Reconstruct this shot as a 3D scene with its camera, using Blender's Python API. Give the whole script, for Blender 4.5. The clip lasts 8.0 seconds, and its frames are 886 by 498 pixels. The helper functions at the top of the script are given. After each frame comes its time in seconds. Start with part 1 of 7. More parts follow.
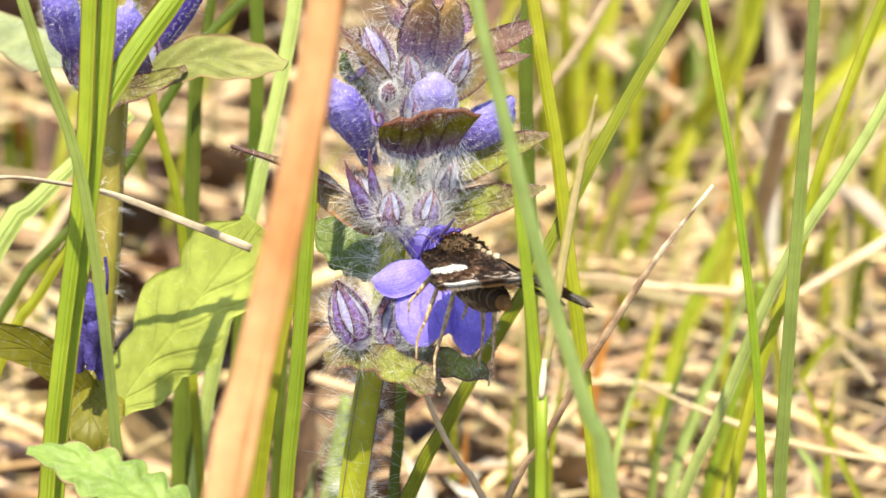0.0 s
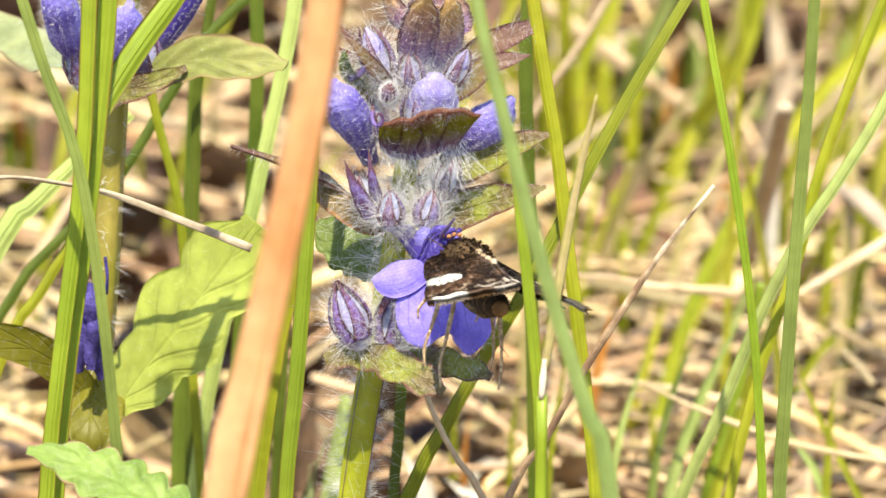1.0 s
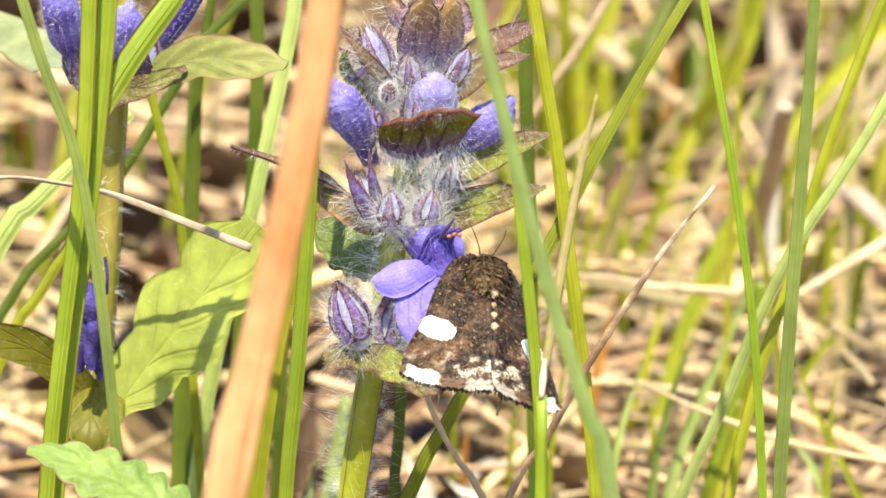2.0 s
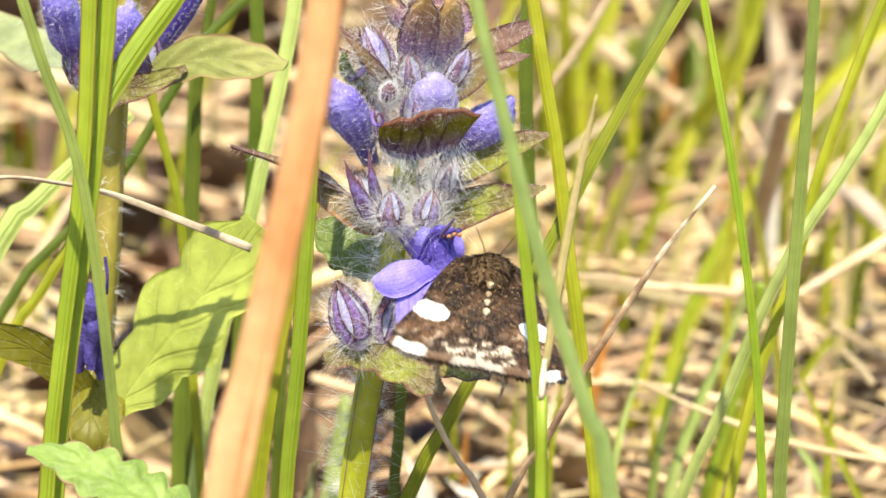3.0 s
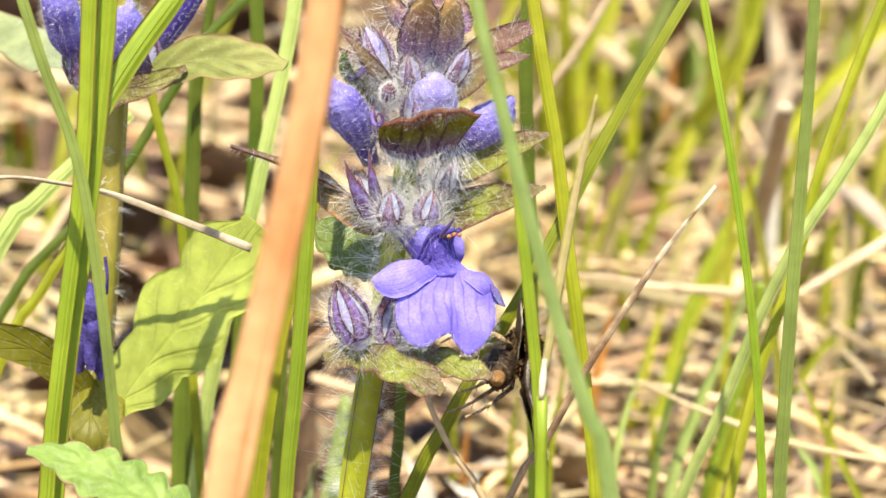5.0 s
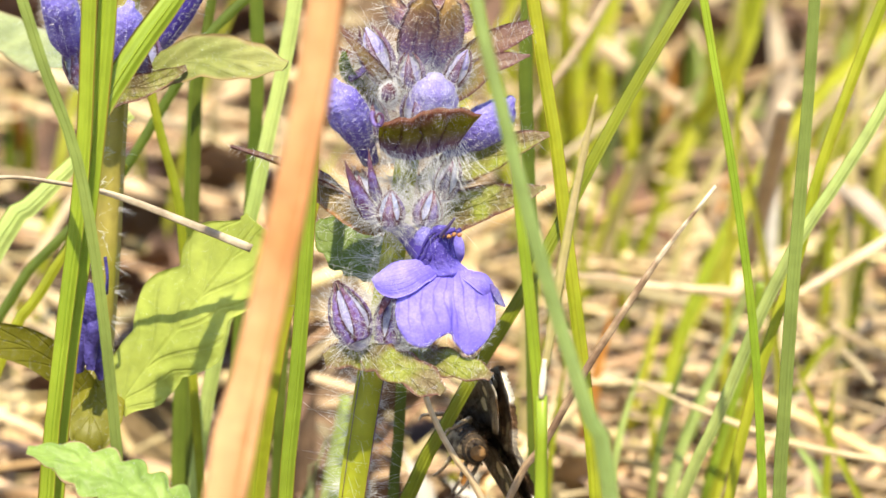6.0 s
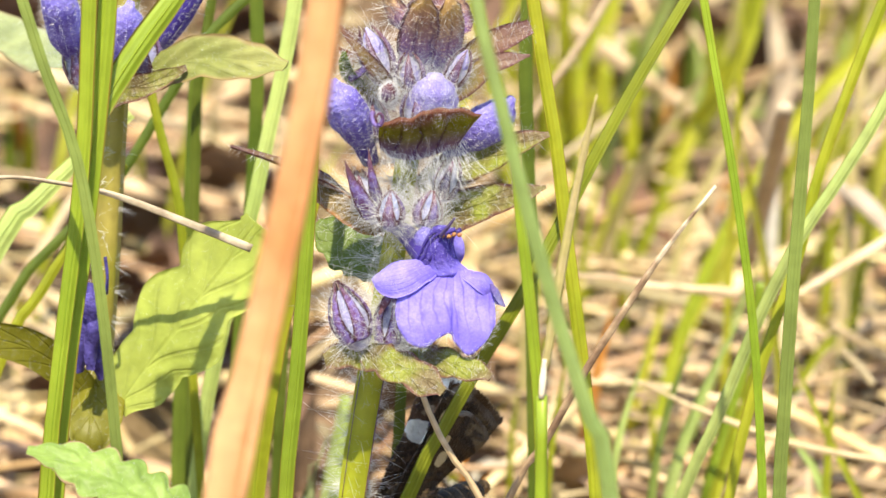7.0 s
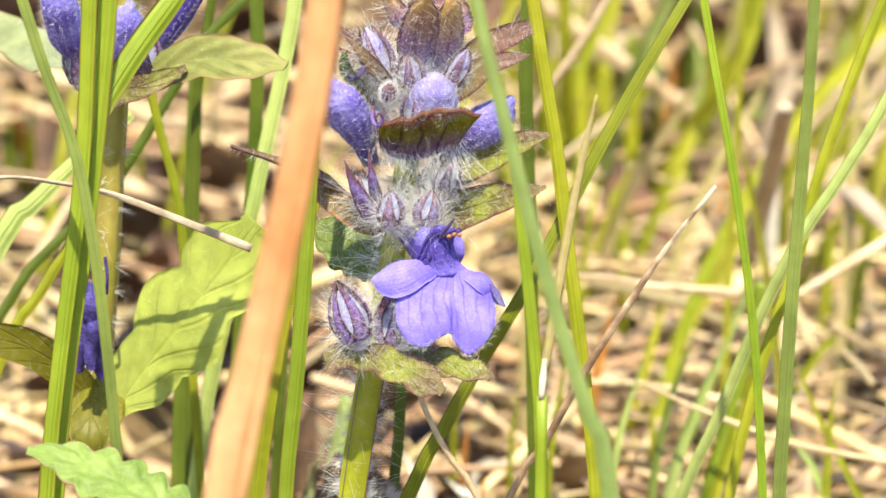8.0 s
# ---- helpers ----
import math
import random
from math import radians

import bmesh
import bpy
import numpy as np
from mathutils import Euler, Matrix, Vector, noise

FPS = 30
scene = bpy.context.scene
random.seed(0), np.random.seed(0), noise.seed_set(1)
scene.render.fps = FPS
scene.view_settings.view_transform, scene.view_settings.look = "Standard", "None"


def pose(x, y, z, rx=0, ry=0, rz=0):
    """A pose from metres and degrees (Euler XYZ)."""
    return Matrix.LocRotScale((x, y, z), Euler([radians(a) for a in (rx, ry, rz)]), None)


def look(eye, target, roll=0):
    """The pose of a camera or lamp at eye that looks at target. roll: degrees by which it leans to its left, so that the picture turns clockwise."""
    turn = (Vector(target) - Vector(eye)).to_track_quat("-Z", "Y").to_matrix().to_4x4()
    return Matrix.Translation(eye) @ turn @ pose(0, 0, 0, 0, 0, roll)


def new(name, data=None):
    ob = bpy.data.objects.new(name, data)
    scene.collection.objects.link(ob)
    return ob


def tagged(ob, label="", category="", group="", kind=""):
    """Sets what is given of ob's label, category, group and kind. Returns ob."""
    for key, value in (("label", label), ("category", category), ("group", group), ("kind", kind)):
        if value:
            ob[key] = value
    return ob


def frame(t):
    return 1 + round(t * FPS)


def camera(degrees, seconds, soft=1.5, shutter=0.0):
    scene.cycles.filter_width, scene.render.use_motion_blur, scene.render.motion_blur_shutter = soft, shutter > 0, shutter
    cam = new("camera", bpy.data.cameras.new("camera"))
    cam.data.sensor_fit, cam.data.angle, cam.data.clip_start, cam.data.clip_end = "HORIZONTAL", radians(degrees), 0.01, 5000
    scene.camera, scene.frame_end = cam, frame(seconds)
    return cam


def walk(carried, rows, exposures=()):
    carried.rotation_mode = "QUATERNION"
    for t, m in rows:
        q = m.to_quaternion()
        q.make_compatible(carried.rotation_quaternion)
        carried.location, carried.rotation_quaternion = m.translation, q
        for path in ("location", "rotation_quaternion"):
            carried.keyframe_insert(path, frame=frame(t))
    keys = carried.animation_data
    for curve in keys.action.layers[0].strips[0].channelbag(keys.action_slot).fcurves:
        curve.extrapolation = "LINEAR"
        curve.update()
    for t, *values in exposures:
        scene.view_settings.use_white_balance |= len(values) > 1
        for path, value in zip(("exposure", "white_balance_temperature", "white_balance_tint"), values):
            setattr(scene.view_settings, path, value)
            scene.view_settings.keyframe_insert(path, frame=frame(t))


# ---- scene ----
# ---- camera: stands still, looks slightly down at the flower spike ----
cam = camera(7.5, 8.0, soft=1.5, shutter=0.5)
cam.data.dof.use_dof = True
cam.data.dof.focus_distance = 0.568
cam.data.dof.aperture_fstop = 78.0
EYE, AIM = (0.0, -0.55511, 0.21340), (0.0, 0.0, 0.075)
walk(cam, [(0.0, look(EYE, AIM)), (8.0, look(EYE, AIM))])

# ---- world and sun ----
SUN_TO = Vector((-0.06, -0.54, 0.84)).normalized()
world = bpy.data.worlds.new("world")
scene.world = world
world.use_nodes = True
wn = world.node_tree
sky = wn.nodes.new("ShaderNodeTexSky")
sky.sky_type = "NISHITA"
sky.sun_disc = False
sky.sun_elevation = math.asin(SUN_TO.z)
sky.sun_rotation = math.atan2(SUN_TO.x, SUN_TO.y)
wn.links.new(sky.outputs[0], wn.nodes["Background"].inputs[0])
wn.nodes["Background"].inputs[1].default_value = 0.15
sun = new("sun", bpy.data.lights.new("sun", "SUN"))
sun.data.energy, sun.data.angle, sun.data.color = 4.6, radians(0.53), (1.0, 0.91, 0.68)
sun.matrix_world = look(SUN_TO * 3, (0, 0, 0))
scene.view_settings.exposure = 1.12

# ---- materials ----
def shade(name, c1, c2, scale, rough=0.5, through_light=0.0, bump=0.3, fine=6.0, vary=0.0, islands=False, dark_veins=0.08,
          ribs=0, veins=0, flow=0, flow_dark=0.26, rings=0, edge=None, tip=None, specks=None, gloss=0.4, glow_tint=None, root=None):
    """A surface of two mixed tones with grain, optional ribs along, side veins, a coloured rim, a coloured tip and pale specks.
    scale: the larger stains a metre; through_light: the share of light let through a leaf."""
    m = bpy.data.materials.new(name)
    m.use_nodes = True
    t = m.node_tree
    t.nodes.clear()
    nd, ln = t.nodes.new, t.links.new

    def val(kind, a, b=None, c=None):
        n = nd("ShaderNodeMath")
        n.operation = kind
        for i, v in enumerate((a, b, c)):
            if v is None:
                continue
            if isinstance(v, (int, float)):
                n.inputs[i].default_value = v
            else:
                ln(v, n.inputs[i])
        return n.outputs[0]

    def blend(f, a, b, kind="MIX"):
        n = nd("ShaderNodeMix")
        n.data_type, n.blend_type = "RGBA", kind
        for sock, v in ((n.inputs[0], f), (n.inputs[6], a), (n.inputs[7], b)):
            if isinstance(v, (int, float)):
                sock.default_value = v
            elif isinstance(v, tuple):
                sock.default_value = (*v, 1)
            else:
                ln(v, sock)
        return n.outputs[2]

    def rough_noise(sc, detail=4, vec=None):
        n = nd("ShaderNodeTexNoise")
        n.inputs["Scale"].default_value, n.inputs["Detail"].default_value = sc, detail
        ln(vec or coord.outputs["Object"], n.inputs["Vector"])
        return n.outputs["Fac"]

    def ramp(f, lo, hi):
        n = nd("ShaderNodeMapRange")
        n.interpolation_type = "SMOOTHSTEP"
        n.inputs[1].default_value, n.inputs[2].default_value = lo, hi
        ln(f, n.inputs[0])
        return n.outputs[0]

    coord = nd("ShaderNodeTexCoord")
    uv = nd("ShaderNodeSeparateXYZ")
    ln(coord.outputs["UV"], uv.inputs[0])
    across, along = uv.outputs[0], uv.outputs[1]
    big, small = rough_noise(scale), rough_noise(scale * fine, 6)
    col = blend(ramp(big, 0.32, 0.68), c1, c2)
    relief = small
    grain = ramp(small, 0.25, 0.75)
    col = blend(0.35, col, blend(grain, (0.62, 0.62, 0.60), (1.3, 1.3, 1.25)), "MULTIPLY")
    if root:
        col = blend(ramp(along, root[1], 0.0), col, root[0])
    if tip:
        f = val("MULTIPLY", ramp(val("ADD", along, val("MULTIPLY", val("SUBTRACT", big, 0.5), 0.5)), tip[1], tip[2]), 1.0)
        col = blend(f, col, tip[0])
    if ribs:
        w = val("SINE", val("MULTIPLY", across, ribs * 6.2832))
        col = blend(val("MULTIPLY", ramp(w, -0.4, 1.0), 0.1), col, blend(1.0, col, (0.55, 0.62, 0.5), "MULTIPLY"))
        relief = val("ADD", val("MULTIPLY", w, -0.22), small)
    if veins:
        side = val("ABSOLUTE", val("SUBTRACT", across, 0.5))
        w = val("SINE", val("MULTIPLY", val("ADD", val("SUBTRACT", along, val("MULTIPLY", side, 0.75)), val("MULTIPLY", big, 0.06)), veins * 6.2832))
        line = val("MAXIMUM", ramp(w, 0.80, 1.0), ramp(side, 0.035, 0.005))
        col = blend(val("MULTIPLY", line, dark_veins), col, blend(1.0, col, (0.6, 0.62, 0.5), "MULTIPLY"))
        relief = val("ADD", val("MULTIPLY", line, -0.45), small)
    if flow:
        fan = val("ADD", val("MULTIPLY", val("SUBTRACT", across, 0.5), flow), val("MULTIPLY", big, 1.3))
        w = val("ABSOLUTE", val("SUBTRACT", val("FRACT", fan), 0.5))
        line = val("MULTIPLY", ramp(w, 0.13, 0.02), ramp(along, 1.05, 0.45))
        col = blend(val("MULTIPLY", line, flow_dark), col, blend(1.0, col, (0.55, 0.45, 0.72), "MULTIPLY"))
        relief = val("ADD", val("MULTIPLY", line, -0.5), small)
    if rings:
        w = val("ABSOLUTE", val("SINE", val("MULTIPLY", along, rings * 3.14159)))
        col = blend(ramp(val("ADD", w, val("MULTIPLY", big, 0.3)), 0.46, 0.26), col, (0.20, 0.13, 0.07))
    if edge:
        side = val("ABSOLUTE", val("SUBTRACT", across, 0.5))
        f = ramp(val("ADD", side, val("MULTIPLY", val("SUBTRACT", big, 0.5), 0.25)), edge[1], 0.5)
        col = blend(f, col, edge[0])
    if specks:
        n = nd("ShaderNodeTexVoronoi")
        n.inputs["Scale"].default_value = specks[1]
        ln(coord.outputs["Object"], n.inputs["Vector"])
        col = blend(val("MULTIPLY", val("MULTIPLY", ramp(n.outputs["Distance"], 0.42, 0.1), ramp(small, 0.40, 0.56)), 0.8), col, specks[0])
    if vary:
        info = nd("ShaderNodeNewGeometry" if islands else "ShaderNodeObjectInfo")
        rnd = info.outputs["Random Per Island" if islands else "Random"]
        hsv = nd("ShaderNodeHueSaturation")
        ln(val("ADD", 0.5 - vary * 0.015, val("MULTIPLY", rnd, vary * 0.04)), hsv.inputs["Hue"])
        ln(val("ADD", 1.0 - vary * 0.5, val("MULTIPLY", val("FRACT", val("MULTIPLY", rnd, 7.31)), vary)), hsv.inputs["Value"])
        ln(col, hsv.inputs["Color"])
        col = hsv.outputs[0]
    b = nd("ShaderNodeBump")
    b.inputs["Strength"].default_value, b.inputs["Distance"].default_value = bump, 0.0003
    ln(relief, b.inputs["Height"])
    p = nd("ShaderNodeBsdfPrincipled")
    ln(col, p.inputs["Base Color"])
    ln(b.outputs[0], p.inputs["Normal"])
    ln(val("ADD", rough - 0.1, val("MULTIPLY", small, 0.2)), p.inputs["Roughness"])
    p.inputs["Specular IOR Level"].default_value = gloss
    out = nd("ShaderNodeOutputMaterial")
    if through_light:
        tr = nd("ShaderNodeBsdfTranslucent")
        ln(blend(1.0, col, glow_tint or (1.5, 1.45, 0.7), "MULTIPLY"), tr.inputs[0])
        mx = nd("ShaderNodeMixShader")
        mx.inputs[0].default_value = through_light
        ln(p.outputs[0], mx.inputs[1])
        ln(tr.outputs[0], mx.inputs[2])
        ln(mx.outputs[0], out.inputs[0])
    else:
        ln(p.outputs[0], out.inputs[0])
    return m


M = {
    "soil": shade("soil", (0.05, 0.03, 0.018), (0.16, 0.10, 0.06), 60, 0.95, bump=1.0, gloss=0.1),
    "grass": shade("grass_green", (0.21, 0.29, 0.018), (0.30, 0.37, 0.028), 60, 0.38, 0.3, edge=((0.20, 0.15, 0.02), 0.43), ribs=4, vary=0.35, gloss=0.5),
    # Darker copy of grass: shade on the rear blades is put into this green.
    "grass_deep": shade("grass_shaded_green", (0.075, 0.11, 0.012), (0.115, 0.15, 0.018), 90, 0.38, 0.25, ribs=4, vary=0.3),
    "grass_blue": shade("grass_bluish_green", (0.15, 0.19, 0.04), (0.20, 0.25, 0.055), 90, 0.4, 0.2, ribs=4, vary=0.15),
    "grass_yellow": shade("grass_yellow_green", (0.25, 0.28, 0.014), (0.35, 0.35, 0.025), 90, 0.4, 0.3, edge=((0.20, 0.15, 0.02), 0.43), ribs=3, vary=0.4),
    "grass_pale": shade("grass_pale_green", (0.36, 0.44, 0.13), (0.46, 0.53, 0.18), 90, 0.4, 0.3, ribs=4, vary=0.2),
    # Darker than grass: part of the arching blade's shade is in this colour.
    "grass_arch": shade("grass_olive_part_shade", (0.165, 0.195, 0.010), (0.23, 0.25, 0.018), 60, 0.38, 0.25, edge=((0.12, 0.12, 0.015), 0.43), ribs=4, gloss=0.4),
    "grass_grey": shade("grass_grey_green", (0.23, 0.31, 0.09), (0.29, 0.37, 0.12), 90, 0.4, 0.3, ribs=4, edge=((0.17, 0.19, 0.05), 0.42)),
    "far_grass": shade("far_grass", (0.38, 0.40, 0.02), (0.50, 0.48, 0.06), 40, 0.45, 0.4, ribs=3, vary=0.5),
    "meadow": shade("meadow_grass", (0.22, 0.27, 0.015), (0.36, 0.35, 0.03), 40, 0.45, 0.3, ribs=3, vary=0.6, islands=True),
    "orange_leaf": shade("orange_withered_leaf", (0.42, 0.17, 0.03), (0.58, 0.28, 0.07), 120, 0.6, 0.3, ribs=3, vary=0.4, gloss=0.2),
    "pale_leaf": shade("bleached_leaf", (0.48, 0.36, 0.26), (0.60, 0.48, 0.36), 120, 0.7, 0.1, ribs=4, vary=0.3, gloss=0.2),
    "bleached": shade("bleached_stalk", (0.66, 0.60, 0.52), (0.76, 0.70, 0.62), 120, 0.7, 0.1, ribs=4, gloss=0.2),
    "straw_grey": shade("straw_grey", (0.24, 0.18, 0.12), (0.50, 0.41, 0.30), 330, 0.6, ribs=3),
    "withered": shade("withered_leaf", (0.34, 0.29, 0.10), (0.46, 0.36, 0.18), 200, 0.6, 0.2, ribs=4),
    "straw": shade("straw", (0.42, 0.30, 0.17), (0.58, 0.45, 0.28), 200, 0.6, 0.1, ribs=5, vary=0.5, gloss=0.3),
    "far_straw": shade("far_straw", (0.32, 0.19, 0.09), (0.55, 0.40, 0.24), 90, 0.7, ribs=3, vary=1.2, islands=True, gloss=0.25),
    "pale_straw": shade("pale_straw", (0.36, 0.24, 0.125), (0.52, 0.385, 0.235), 90, 0.7, ribs=3, vary=0.9, islands=True, gloss=0.25),
    "orange_stalk": shade("orange_stalk", (0.48, 0.20, 0.07), (0.66, 0.37, 0.18), 90, 0.5, 0.1, ribs=2, edge=((0.50, 0.18, 0.05), 0.3)),
    "brown_stalk": shade("brown_stalk", (0.17, 0.10, 0.06), (0.36, 0.25, 0.15), 500, 0.6, ribs=4, tip=((0.66, 0.56, 0.42), 0.88, 1.05)),
    "dead_leaf": shade("dead_leaf", (0.20, 0.12, 0.06), (0.42, 0.29, 0.16), 150, 0.7, 0.15, veins=5, vary=0.9, bump=0.6),
    "dead_leaf_dark": shade("dead_leaf_dark", (0.07, 0.04, 0.025), (0.18, 0.10, 0.06), 150, 0.8, 0.1, veins=5, vary=0.6, bump=0.6),
    "stem": shade("bugle_stem", (0.31, 0.33, 0.018), (0.40, 0.40, 0.035), 150, 0.45, 0.2, ribs=2, vary=0.0),
    "stem_olive": shade("bugle_stem_olive", (0.26, 0.24, 0.03), (0.33, 0.27, 0.06), 150, 0.5, 0.15, ribs=4),
    "bract": shade("bugle_bract", (0.24, 0.19, 0.05), (0.27, 0.15, 0.09), 260, 0.5, 0.35, veins=4, edge=((0.13, 0.05, 0.055), 0.28),
                   tip=((0.15, 0.07, 0.06), 0.5, 1.0), specks=((0.62, 0.48, 0.34), 7000), bump=0.5),
    "bract_brown": shade("bugle_bract_brown", (0.40, 0.25, 0.08), (0.30, 0.15, 0.10), 300, 0.5, 0.2, flow=2.6, flow_dark=0.75, edge=((0.15, 0.06, 0.10), 0.38),
                         glow_tint=(1.15, 1.1, 0.8), root=((0.22, 0.12, 0.46), 0.85), specks=((0.95, 0.72, 0.40), 5200), bump=0.7),
    "bract_gold": shade("bugle_bract_gold", (0.20, 0.125, 0.035), (0.15, 0.10, 0.03), 300, 0.5, 0.35, veins=4, edge=((0.30, 0.14, 0.05), 0.34), specks=((0.62, 0.48, 0.26), 7000), bump=0.5),
    "bract_green": shade("bugle_bract_green", (0.25, 0.28, 0.03), (0.16, 0.12, 0.045), 380, 0.5, 0.3, veins=4, edge=((0.15, 0.06, 0.05), 0.36),
                         tip=((0.16, 0.10, 0.05), 0.75, 1.15), specks=((0.58, 0.52, 0.34), 7000), bump=0.8),
    "bract_dark": shade("bugle_bract_dark", (0.30, 0.29, 0.015), (0.21, 0.17, 0.03), 260, 0.6, 0.6, flow=4.5, flow_dark=1.0, tip=((0.24, 0.10, 0.075), 0.64, 0.86), gloss=0.2,
                        glow_tint=(1.3, 1.3, 0.6), root=((0.24, 0.14, 0.36), 0.62), specks=((0.50, 0.38, 0.24), 7000), bump=0.5),
    "sepal_lilac": shade("bugle_sepal_lilac", (0.24, 0.18, 0.52), (0.14, 0.05, 0.16), 2200, 0.5, 0.15, specks=((0.07, 0.015, 0.03), 5200), edge=((0.10, 0.03, 0.045), 0.30), tip=((0.10, 0.035, 0.05), 0.5, 0.95), bump=0.6),
    "leaf_dewy": shade("bugle_leaf_grey", (0.16, 0.24, 0.05), (0.23, 0.32, 0.075), 260, 0.5, 0.25, veins=6, dark_veins=0.0, bump=0.2, gloss=0.25, edge=((0.30, 0.20, 0.12), 0.47)),
    "leaf_old": shade("bugle_leaf_old", (0.20, 0.22, 0.06), (0.27, 0.27, 0.09), 160, 0.5, 0.25, veins=5, dark_veins=0.0, bump=0.25, gloss=0.25, edge=((0.26, 0.19, 0.08), 0.40)),
    "leaf": shade("bugle_leaf", (0.33, 0.38, 0.075), (0.43, 0.48, 0.11), 130, 0.5, 0.35, veins=5, dark_veins=0.03, bump=0.5, gloss=0.25),
    "leaf_grey": shade("bugle_leaf_pale", (0.22, 0.25, 0.11), (0.32, 0.35, 0.17), 160, 0.5, 0.2, veins=5, bump=0.5, gloss=0.3, edge=((0.24, 0.20, 0.10), 0.42)),
    "leaf_olive": shade("bugle_leaf_olive", (0.15, 0.14, 0.008), (0.20, 0.19, 0.012), 130, 0.5, 0.3, veins=4, bump=0.6),
    # Shaded copy of leaf: the spike's shade is put into this green.
    "leaf_shade": shade("bugle_leaf_shaded", (0.10, 0.15, 0.02), (0.15, 0.20, 0.03), 130, 0.5, 0.3, veins=5, bump=0.6),
    "petal": shade("bugle_petal", (0.20, 0.15, 0.64), (0.34, 0.28, 0.82), 420, 0.6, 0.3, bump=0.38, fine=9, flow=9, flow_dark=0.5, gloss=0.25,
                   glow_tint=(1.2, 1.1, 1.3)),
    "petal_deep": shade("bugle_petal_deep", (0.045, 0.028, 0.20), (0.075, 0.05, 0.31), 350, 0.55, 0.2, bump=0.5, gloss=0.25, glow_tint=(1.1, 1, 1.3)),
    # Violet with the shade inside the hollow tube put into the colour.
    "petal_throat": shade("bugle_petal_throat", (0.06, 0.04, 0.27), (0.11, 0.075, 0.42), 500, 0.6, 0.15, bump=0.5, gloss=0.25, glow_tint=(1.1, 1, 1.3), flow=4,
                          tip=((0.22, 0.17, 0.66), 0.62, 0.98), specks=((0.34, 0.30, 0.66), 6500)),
    "petal_withered": shade("bugle_petal_withered", (0.030, 0.022, 0.10), (0.09, 0.07, 0.30), 500, 0.6, 0.1, bump=0.6, gloss=0.2),
    "petal_pale": shade("bugle_petal_pale", (0.46, 0.43, 0.78), (0.30, 0.25, 0.62), 700, 0.6, 0.3, bump=0.8, gloss=0.25, glow_tint=(1.1, 1, 1.2), flow=5, flow_dark=0.45, root=((0.16, 0.10, 0.36), 0.5), specks=((0.72, 0.70, 0.86), 5200)),
    "bud_blue": shade("bugle_bud_greyblue", (0.36, 0.42, 0.60), (0.24, 0.25, 0.46), 900, 0.5, 0.2, bump=0.5, gloss=0.3, glow_tint=(1, 1, 1.1)),
    "petal_bud": shade("bugle_petal_bud", (0.32, 0.28, 0.72), (0.17, 0.13, 0.52), 420, 0.6, 0.25, bump=0.8, root=((0.10, 0.055, 0.32), 0.75), gloss=0.25, glow_tint=(1.1, 1, 1.3), specks=((0.58, 0.56, 0.84), 5600)),
    "sepal": shade("bugle_sepal", (0.15, 0.12, 0.29), (0.11, 0.045, 0.10), 900, 0.5, 0.1, edge=((0.09, 0.018, 0.03), 0.16), specks=((0.55, 0.48, 0.55), 8000),
                   tip=((0.15, 0.045, 0.05), 0.55, 1.0), bump=0.5),
    "sepal_pale": shade("bugle_calyx_cup", (0.36, 0.38, 0.58), (0.26, 0.23, 0.44), 500, 0.6, 0.25, bump=0.5),
    "papery": shade("papery_sheath", (0.58, 0.48, 0.36), (0.78, 0.70, 0.56), 400, 0.6, 0.2, ribs=3),
    "hair": shade("bugle_hair", (0.88, 0.87, 0.87), (0.80, 0.79, 0.83), 500, 0.25, 0.25, bump=0.0, gloss=0.8, glow_tint=(1.1, 1.1, 1.1)),
    "anther": shade("bugle_anther", (0.38, 0.19, 0.05), (0.26, 0.10, 0.05), 3000, 0.5),
    "style": shade("bugle_style", (0.05, 0.035, 0.09), (0.09, 0.06, 0.16), 3000, 0.4),
    "moth_body": shade("moth_fur", (0.03, 0.019, 0.010), (0.12, 0.075, 0.04), 900, 0.85, bump=1.0, gloss=0.1),
    "moth_leg": shade("moth_leg", (0.58, 0.44, 0.26), (0.24, 0.15, 0.08), 2600, 0.6, fine=3.0),
    "moth_scales": shade("moth_scales", (0.03, 0.018, 0.010), (0.12, 0.066, 0.032), 1500, 0.6, vary=1.2, islands=True, bump=0.0, gloss=0.3),
    "moth_abdomen": shade("moth_abdomen", (0.025, 0.016, 0.010), (0.07, 0.045, 0.026), 900, 0.7, bump=1.0, rings=7),
    "moth_pale": shade("moth_pale_fur", (0.62, 0.52, 0.38), (0.34, 0.24, 0.14), 900, 0.8, bump=1.0, gloss=0.1),
    "tail_tan": shade("moth_tail_fur", (0.42, 0.23, 0.09), (0.26, 0.14, 0.06), 1500, 0.8, bump=1.0, gloss=0.1),
    "belly_cream": shade("moth_belly_fur", (0.34, 0.26, 0.17), (0.09, 0.06, 0.035), 900, 0.8, bump=1.0, gloss=0.1),
    "moth_eye": shade("moth_eye", (0.02, 0.013, 0.01), (0.03, 0.02, 0.015), 500, 0.2),
}


